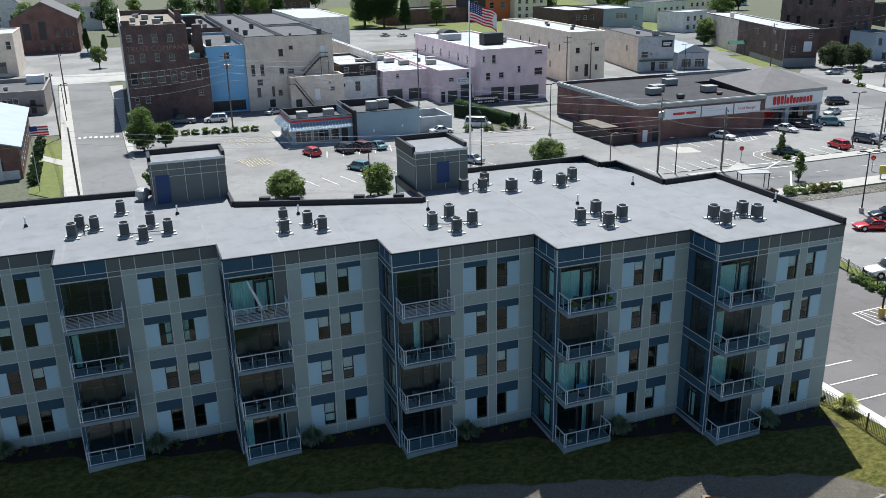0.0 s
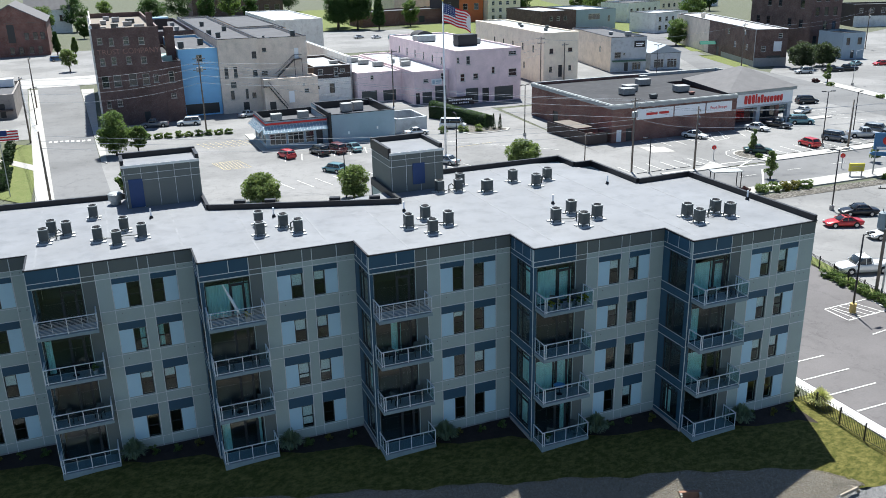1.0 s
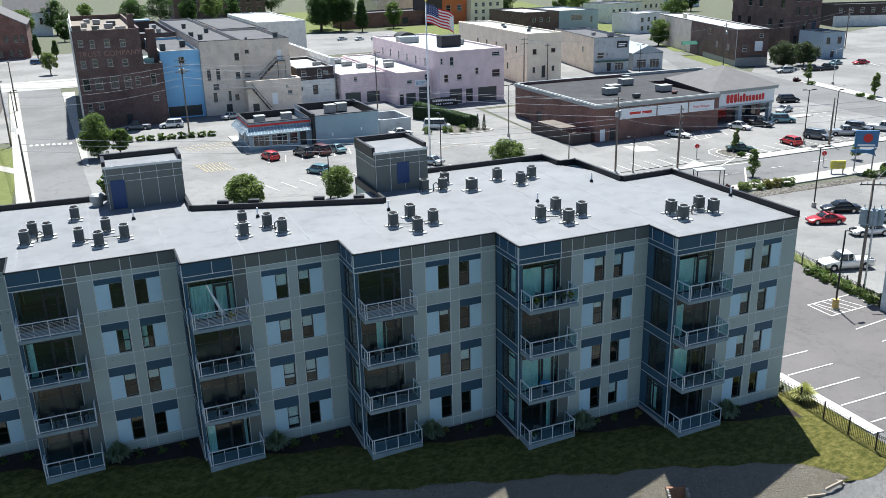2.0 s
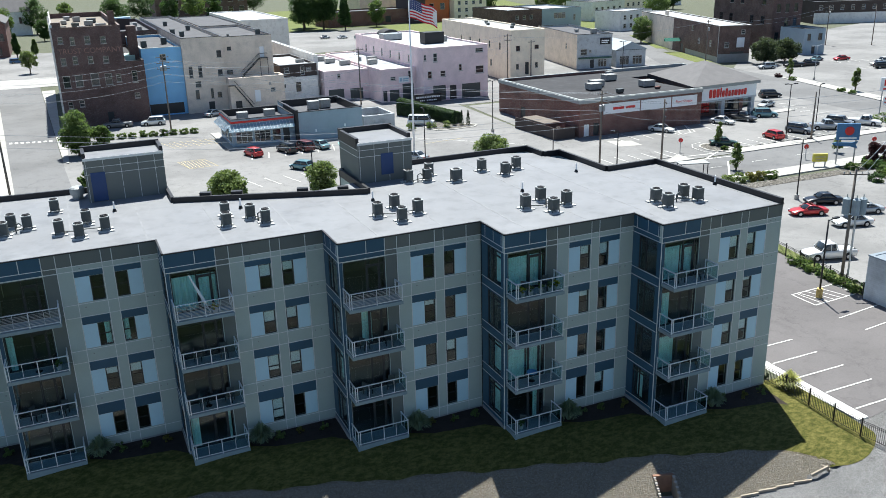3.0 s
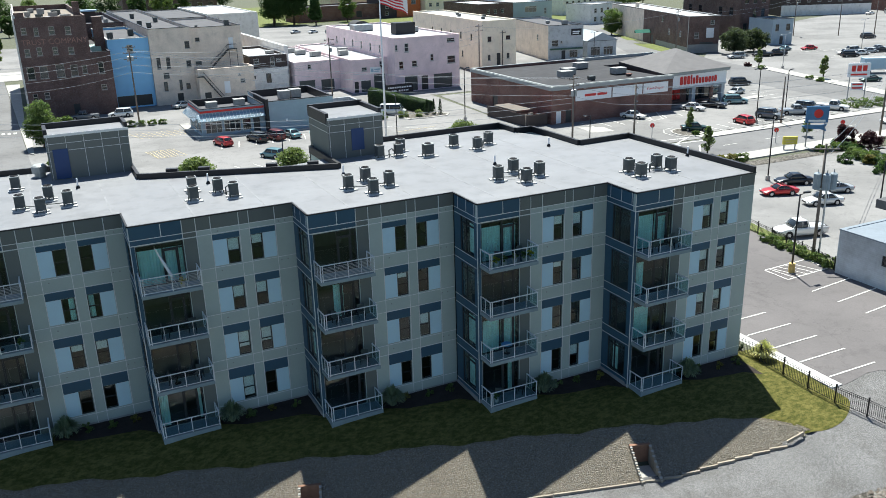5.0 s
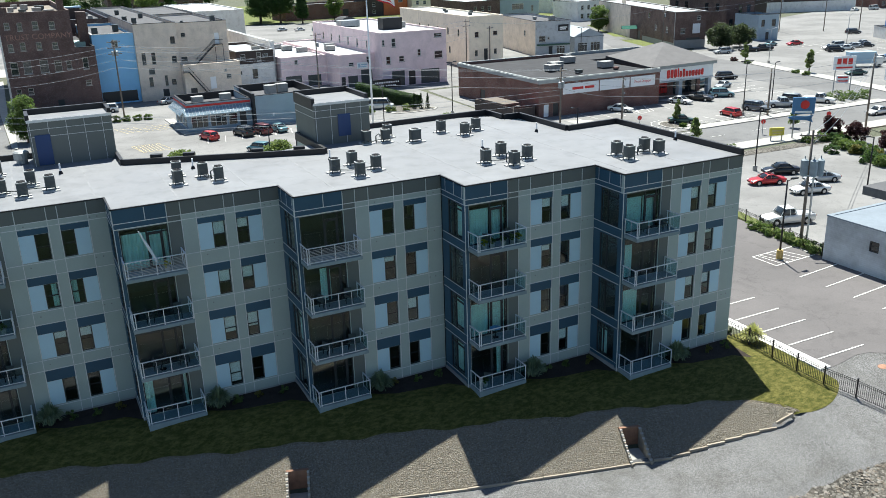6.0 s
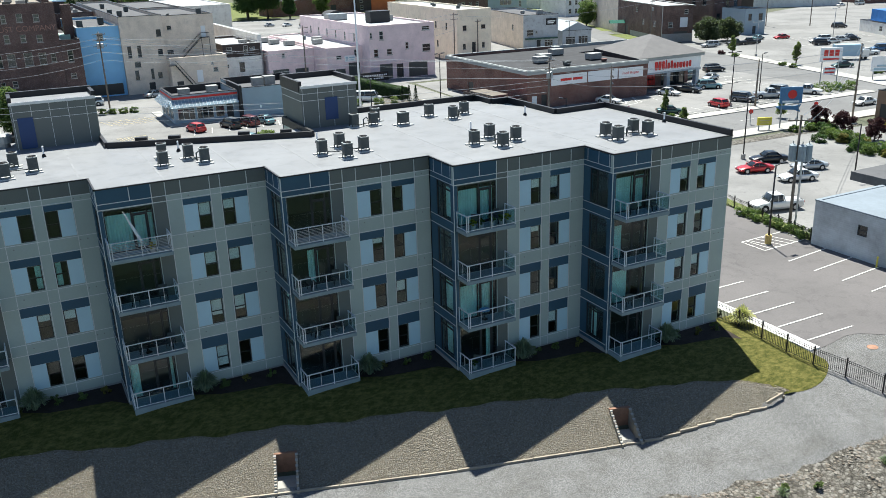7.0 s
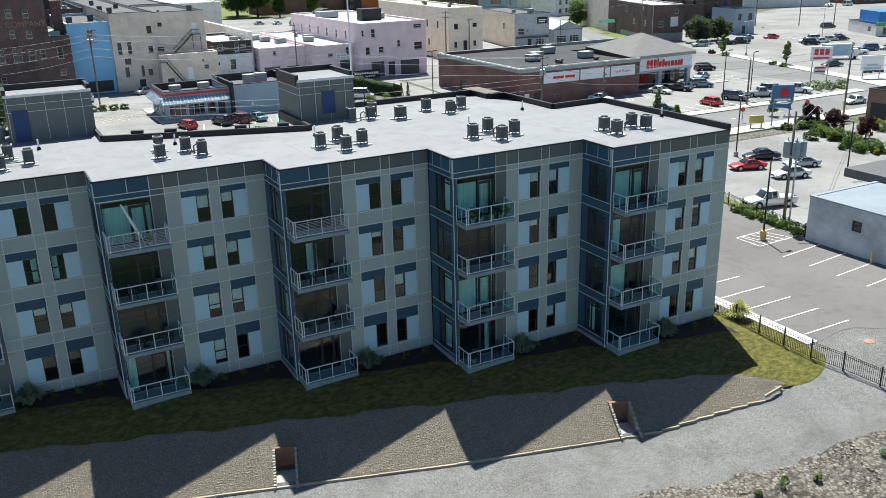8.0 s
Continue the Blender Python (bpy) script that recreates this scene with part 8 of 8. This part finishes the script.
ws = post_sign(160.5, 113.8, -26, 4.8, 4.6, 3.0, "sign_white", "white billboard with a grey-blue arch emblem", [(-1.8, 1.8, 2.0, 2.5, "awning"), (-1.2, 1.2, 2.7, 3.1, "awning")])
post_sign(91.7, 109.8, -30, 2.4, 0.7, 0.7, "red", "red stop sign on a thin post", None, 1)
post_sign(105.2, 96.2, -30, 2.4, 0.7, 0.7, "red", "red stop sign on a thin post", None, 1)
post_sign(118.6, 95.0, -30, 2.4, 0.7, 0.7, "red", "red stop sign on a thin post", None, 1)
ban = post_sign(75.4, 177.2, 0, 2.3, 6.6, 1.9, "edge_metal", "long black banner with pale bars", [(-2.9 + 0.42 * k, -2.62 + 0.42 * k, 1.45, 1.8, "sign_white") for k in range(14)] + [(-2.0 + 0.42 * k, -1.74 + 0.42 * k, 0.75, 1.05, "sign_white") for k in range(10) if k != 3])

# bus shelter by the road
t = thing("bus_shelter", turned(82.0, 95.2, 0, -18), "small shelter with a grey flat roof", "bus shelter")
part("roof", boxes((-2.2, 2.2, -0.9, 0.9, 2.4, 2.55)), "hvac_top", t, bevel=0.03)
for sx in (-2.0, 2.0):
    for sy in (-0.75, 0.75):
        part("post", boxes((sx - 0.05, sx + 0.05, sy - 0.05, sy + 0.05, 0, 2.4)), "dark_metal", t)

# flag
flag = thing("flagpole", turned(53.5, 132.4), "tall white flagpole with a striped red and white flag", "flagpole")
bm = bmesh.new()
tube(bm, [(0, 0, 0), (0, 0, 13), (0, 0, 25.6)], [0.2, 0.15, 0.08], 12)
part("pole", bm, "sign_white", flag, smooth=True)
bm = bmesh.new()
bmesh.ops.create_uvsphere(bm, u_segments=12, v_segments=8, radius=0.16, matrix=Matrix.Translation((0, 0, 25.75)))
part("finial", bm, "sign_yellow", flag)


def cloth(u, v):
    """The flag's cloth: u along the fly, v down the hoist, 0 to 1."""
    return (0.12 + 4.5 * u, 0.32 * math.sin(u * 7.5 + v * 1.3) * u - 0.9 * u, 25.3 - 3.0 * v - 1.9 * u ** 1.25 + 0.22 * math.sin(u * 8.5 + 1) * u)


def cloth_bm(u0, u1, v0, v1, n, lift=0.0):
    bm = bmesh.new()
    a = [bm.verts.new(Vector(cloth(u0 + (u1 - u0) * k / n, v0)) + Vector((0, -lift, 0))) for k in range(n + 1)]
    b = [bm.verts.new(Vector(cloth(u0 + (u1 - u0) * k / n, v1)) + Vector((0, -lift, 0))) for k in range(n + 1)]
    for k in range(n):
        bm.faces.new((b[k], b[k + 1], a[k + 1], a[k]))
    return bm


M["flag_red"] = mat("flag_red", (0.55, 0.03, 0.04), 0.8, var=0.05)
M["flag_white"] = mat("flag_white", (0.78, 0.77, 0.76), 0.8, var=0.05)
M["flag_blue"] = mat("flag_blue", (0.02, 0.04, 0.16), 0.8, var=0.05)
cl = part("flag", cloth_bm(0, 1, 0, 1, 60), "flag_white", flag, "striped flag hanging in folds")
for k in range(7):
    for lift in (0.03, -0.03):
        part("stripe", cloth_bm(0.42 if k < 4 else 0.0, 1.0, 2 * k / 13, (2 * k + 1) / 13, 60, lift), "flag_red", cl)
for lift in (0.036, -0.036):
    part("canton", cloth_bm(0, 0.42, 0, 7 / 13, 40, lift), "flag_blue", cl)
for i in range(6):
    for j in range(5):
        part("star", cloth_bm(0.035 + i * 0.064, 0.06 + i * 0.064, 0.05 + j * 0.1, 0.085 + j * 0.1, 1, 0.05), "flag_white", cl)
small = thing("flagpole", turned(-14.6, 137.5), "small pale flagpole with a striped flag by the hedge", "flagpole")
bm = bmesh.new()
tube(bm, [(0, 0, 0), (0, 0, 10.2)], [0.07, 0.04], 8)
part("pole", bm, "galv", small)
part("flag", boxes((0.05, 2.6, -0.02, 0.02, 8.4, 9.9)), "flag_white", small)
part("canton", boxes((0.05, 1.1, -0.03, 0.03, 9.15, 9.9)), "flag_blue", small)
for k in range(4):
    part("stripe", boxes((0.05 if k < 2 else 1.1, 2.6, -0.026, 0.026, 8.43 + k * 0.4, 8.63 + k * 0.4)), "flag_red", small)

# ---- fences ----
def picket(t, pts, h, step=0.13):
    """An iron fence along pts: posts, two rails a panel and pickets."""
    pick = shared("picket", lambda: data_of("picket", boxes((-0.011, 0.011, -0.011, 0.011, 0.06, h)), "dark_metal"))
    pst = shared("fence_post", lambda: data_of("fence_post", boxes((-0.045, 0.045, -0.045, 0.045, -0.3, h + 0.12), (-0.06, 0.06, -0.06, 0.06, h + 0.12, h + 0.16)), "dark_metal"))
    for a, b in zip(pts, pts[1:]):
        a, b = Vector(a), Vector(b)
        d = b - a
        ang = math.degrees(math.atan2(d.y, d.x))
        put("fence_post", pst, t, pose(*a, 0, 0, ang))
        for z in (0.12, h - 0.16, h - 0.02):
            bm = bmesh.new()
            tube(bm, [(0, 0, z), tuple(d + Vector((0, 0, z)))], 0.02, 4)
            part("rail", bm, "dark_metal", t).matrix_basis = Matrix.Translation(a)
        n = int(d.length / step)
        for k in range(1, n):
            put("picket", pick, t, Matrix.Translation(a + d * (k / n)))
    put("fence_post", pst, t, Matrix.Translation(pts[-1]))


iron = thing("iron_fence", Matrix(), "black iron picket fence between lawn and kerb", "fence")
line_pts = [(46.0, 43.6), (46.1, 41.4), (46.15, 39.2), (46.2, 37.0), (46.45, 34.9), (46.95, 32.7), (47.5, 30.3), (48.2, 27.9), (49.0, 25.5), (50.0, 23.1)]
picket(iron, [(x, y, height(x, y)) for x, y in line_pts], 1.25)
iron2 = thing("iron_fence", Matrix(), "black iron picket fence between the two lots", "fence")
picket(iron2, [(66.9 + 0.185 * k * 2.4, 52.4 + 2.38 * k, 0.0) for k in range(0, 13)], 1.2, 0.2)
patch("verge", [(66.9, 52.2), (68.3, 52.0), (74.5, 84.0), (72.9, 84.0)], "town_grass", 0.035, "narrow grass verge along the fence", "grass")

# ---- edging and drains in the gravel ----
k, s = 0, -48.25
while s < 9.0:
    L = 2.4 if s < -5 else 1.25
    step_out = 0.0 if s < -1.6 else 0.07
    a, b = at_front(s, stone_end(s) + 0.05 - step_out), at_front(s + L - 0.04, stone_end(s + L - 0.04) + 0.05 + step_out)
    d = b - a
    t = thing("landscape_timber", turned(a.x, a.y, height(a.x, a.y), math.degrees(math.atan2(d.y, d.x))), "weathered pale edging timber along the gravel", "timber", "edging timbers")
    zb = height(b.x, b.y) - height(a.x, a.y)
    me = data_of("timber", boxes((0, d.length, -0.065, 0.065, -0.1, 0.1)), "timber", bevel=0.015)
    put("timber", me, t, pose(0, 0, zb * 0.5 + (0.02 if k % 2 else 0.0), 0, -math.degrees(math.atan2(zb, d.length)), 0))
    s += L
    k += 1
p = at_front(s - 0.1, stone_end(s - 0.1) + 0.15)
t = thing("landscape_timber", turned(p.x, p.y, height(p.x, p.y), 92), "short edging timber at the end of the gravel", "timber", "edging timbers")
part("timber", boxes((0, 0.85, -0.065, 0.065, -0.1, 0.13)), "timber", t, bevel=0.015)


def drain(x, y, label):
    """A stepped timber drain inlet running down the gravel to the track; (x, y): its upper left corner."""
    z = height(x, y)
    t = thing("drain_inlet", turned(x, y, z, math.degrees(math.atan2(ACROSS.y, ACROSS.x)) + 90), label, "drain")
    # local x to the right, local -y downhill
    part("back_wall", boxes((0.0, 1.4, -0.1, 0.1, -1.7, 0.2)), mat("rusty_timber", (0.24, 0.13, 0.085), 0.85, var=0.25, scale=2), t)
    part("floor", boxes((0.1, 1.3, -2.5, -0.1, -1.7, -1.24)), "concrete", t, "pale concrete channel floor")
    for side_x in (0.0, 1.3):
        for j in range(7):
            part("step_timber", boxes((side_x, side_x + 0.13, -0.1 - (j + 1) * 0.335, -0.12 - j * 0.335, -1.6, 0.1 - j * 0.184)), "timber", t, bevel=0.01)
            part("step_block", boxes((side_x - 0.02, side_x + 0.15, -0.1 - (j + 0.55) * 0.335, -0.14 - j * 0.335, 0.1 - j * 0.184, 0.18 - j * 0.184)), "concrete", t)


drain(31.63, 38.33, "stepped timber drain inlet with pale channel in the gravel")
drain(11.12, 44.87, "second stepped timber drain inlet in the gravel")

# scattered larger stones on the gravel and the bank
def stone_mesh(seed):
    r, bm = random.Random(seed), bmesh.new()
    bmesh.ops.create_icosphere(bm, subdivisions=1, radius=1)
    for v in bm.verts:
        v.co *= r.uniform(0.7, 1.15)
        v.co.z *= 0.6
    return bm


def scatter(name, count, place, lo, hi, material, label, seed):
    r = random.Random(seed)
    shapes = []
    for q in range(5):
        b = stone_mesh(q)
        b.verts.ensure_lookup_table()
        shapes.append((np.array([v.co[:] for v in b.verts]), [[v.index for v in f.verts] for f in b.faces]))
        b.free()
    verts, faces, base = [], [], 0
    for _ in range(count):
        p = place(r)
        co, fs = shapes[r.randrange(5)]
        s, a = r.uniform(lo, hi) * r.uniform(0.7, 1.2), r.uniform(0, 6.28)
        c, q = math.cos(a), math.sin(a)
        m = co @ np.array([[c, q, 0], [-q, c, 0], [0, 0, 1]]) * s + np.array([p.x, p.y, height(p.x, p.y) + 0.01])
        verts.extend(map(tuple, m))
        faces.extend([[i + base for i in f] for f in fs])
        base += len(co)
    me = bpy.data.meshes.new(name)
    me.from_pydata(verts, [], faces)
    me.materials.append(material)
    tagged(new(name, me), label, "stones", kind="stuff")


def island_mat(name, cols):
    m, t, p = nodes_of(name)
    g, r = t.nodes.new("ShaderNodeNewGeometry"), t.nodes.new("ShaderNodeValToRGB")
    t.links.new(g.outputs["Random Per Island"], r.inputs[0])
    e = r.color_ramp.elements
    e[0].color, e[1].color = (*cols[0], 1), (*cols[-1], 1)
    for k, c in enumerate(cols[1:-1]):
        e.new((k + 1) / (len(cols) - 1)).color = (*c, 1)
    t.links.new(r.outputs[0], p.inputs["Base Color"])
    p.inputs["Roughness"].default_value = 0.9
    return m


pebble = island_mat("loose_stones", [(0.11, 0.095, 0.07), (0.22, 0.19, 0.145), (0.16, 0.15, 0.13), (0.3, 0.27, 0.215), (0.13, 0.115, 0.09)])


def on_bed(r):
    while True:
        s = r.uniform(-42, 10)
        lo, hi = lawn_edge(s) + 0.1, stone_end(s) - 0.15
        p = at_front(s, lo + (hi - lo) * r.random())
        if not any(inside(q, p) for q in PITS):
            return p


scatter("river_stones", 62000, on_bed, 0.026, 0.06, pebble, "loose river stones of mixed tan and grey", 3)
scatter("bank_stones", 9000, lambda r: (lambda s: at_front(s, bank_edge(s) + 0.1 + 9 * r.random() ** 1.3))(r.uniform(-30, 22)), 0.04, 0.14, island_mat("bank_stone", [(0.1, 0.08, 0.06), (0.18, 0.15, 0.12), (0.26, 0.235, 0.2)]), "rough stones lying in the dirt bank", 4)

# ---- balcony things ----


def chair(x, y, z, turn, material, label):
    t = thing("balcony_chair", turned(x, y, z, turn), label, "chair", "balcony chairs")
    part("seat", boxes((-0.25, 0.25, -0.25, 0.25, 0.4, 0.46)), material, t, bevel=0.015)
    part("backrest", boxes((-0.25, 0.25, 0.2, 0.26, 0.46, 0.95)), material, t, bevel=0.015)
    for sx in (-0.22, 0.22):
        for sy in (-0.22, 0.22):
            part("leg", boxes((sx - 0.02, sx + 0.02, sy - 0.02, sy + 0.02, 0, 0.4)), "dark_metal", t)
        part("armrest", boxes((sx - 0.03, sx + 0.03, -0.22, 0.22, 0.62, 0.66)), material, t)


def table(x, y, z, material, label):
    t = thing("balcony_table", turned(x, y, z), label, "table", "balcony tables")
    bm = bmesh.new()
    tube(bm, [(0, 0, 0.68), (0, 0, 0.72)], 0.38, 18)
    part("tabletop", bm, material, t)
    bm = bmesh.new()
    tube(bm, [(0, 0, 0), (0, 0, 0.03), (0, 0, 0.06), (0, 0, 0.68)], [0.22, 0.22, 0.03, 0.03], 10)
    part("pedestal", bm, "dark_metal", t)


def planter(x, y, z, leaf, label):
    t = thing("planter", turned(x, y, z), label, "planter", "balcony planters")
    bm = bmesh.new()
    tube(bm, [(0, 0, 0), (0, 0, 0.32)], [0.13, 0.18], 12)
    part("pot", bm, "pot", t)
    put("plant", shared(("potplant", leaf), lambda: crown_mesh(50, 0.24, 0.42, leaf, 0.06, 8, 26)), t, pose(0, 0, 0.3))


M["table_blue"] = mat("blue_tabletop", (0.1, 0.3, 0.55), 0.4, var=0.05)
D4 = DECKS[3]
table(X[4] + 1.9, Y[4] - 0.5, DECKS[1], "table_blue", "small round blue balcony table")
table(X[1] + 2.0, Y[1] - 0.5, DECKS[2], "dark_metal", "small dark round balcony table")
table(X[2] + 1.6, Y[2] - 0.55, DECKS[1], "dark_metal", "small dark round balcony table")
for n, k in ((4, 3), (5, 3), (2, 2), (1, 1), (3, 2), (4, 0), (2, 1), (5, 1), (3, 1)):
    chair(X[n] + 1.3, Y[n] - 0.5, DECKS[k], 20 + n * 30, "hvac", "dark metal balcony chair")
    chair(X[n] + 3.0, Y[n] - 0.55, DECKS[k], -50 + k * 20, "hvac", "dark metal balcony chair")
for dx, lf in ((0.9, "leaf_flower"), (1.5, "leaf"), (2.3, "leaf_light"), (3.0, "leaf_light"), (3.5, "leaf_flower")):
    planter(X[4] + dx, Y[4] - 0.9, D4, lf, "potted flowers on the balcony")
planter(X[2] + 2.7, Y[2] - 0.9, D4, "leaf_flower", "potted yellow flowers on the balcony"), planter(X[1] + 3.2, Y[1] - 0.8, DECKS[2], "leaf_light", "potted plant on the balcony"), planter(X[4] + 0.9, Y[4] - 0.8, DECKS[0], "leaf", "potted plant on the balcony")
umb = thing("folded_umbrella", pose(X[2] + 2.45, Y[2] - 0.65, D4, 4, -22, 0), "folded white balcony umbrella leaning over the rail", "umbrella")
bm = bmesh.new()
tube(bm, [(0, 0, 0), (0, 0, 3.05)], 0.025, 8)
part("pole", bm, "rail", umb)
bm = bmesh.new()
tube(bm, [(0, 0, 0.75), (0, 0, 0.95), (0, 0, 2.0), (0, 0, 2.95)], [0.07, 0.1, 0.085, 0.03], 8)
part("canopy", bm, "sign_white", umb)

# outside stairs of the tan building
st = thing("fire_escape", turned(33.9, 189.2), "dark metal outside stair and landing on the tan building", "fire escape")
for lo, hi in (((1.0, 5.9), (5.0, 0.4)),):
    for k in range(12):
        f = k / 11
        part("tread", boxes((lo[0] + (hi[0] - lo[0]) * f - 0.18, lo[0] + (hi[0] - lo[0]) * f + 0.18, 0.3, 1.3, lo[1] + (hi[1] - lo[1]) * f, lo[1] + (hi[1] - lo[1]) * f + 0.05)), "dark_metal", st)
    for yy in (0.3, 1.3):
        bm = bmesh.new()
        tube(bm, [(lo[0], yy, lo[1]), (hi[0], yy, hi[1])], 0.06, 6)
        tube(bm, [(lo[0], yy, lo[1] + 1.0), (hi[0], yy, hi[1] + 1.0)], 0.03, 6)
        part("stringer", bm, "dark_metal", st)
part("landing", boxes((-0.4, 1.0, 0.2, 1.4, 5.85, 5.95)), "dark_metal", st)
up = thing("fire_escape", turned(33.9, 194.0), "dark upper outside stair leading to a white door", "fire escape")
for k in range(13):
    f = k / 12
    part("tread", boxes((3.6 + 4.2 * f, 3.95 + 4.2 * f, 0.1, 1.0, 7.0 + 3.9 * f, 7.05 + 3.9 * f)), "dark_metal", up)
for yy in (0.1, 1.0):
    bm = bmesh.new()
    tube(bm, [(3.6, yy, 7.0), (8.0, yy, 10.95)], 0.07, 6)
    tube(bm, [(3.6, yy, 8.0), (8.0, yy, 11.95), (9.8, yy, 11.95)], 0.035, 6)
    part("stringer", bm, "dark_metal", up)
part("landing", boxes((7.9, 9.8, 0.1, 1.1, 10.9, 11.0)), "dark_metal", up)
for x in (8.0, 9.7):
    part("post", boxes((x - 0.05, x + 0.05, 0.1, 0.2, 6.9, 10.9)), "dark_metal", up)
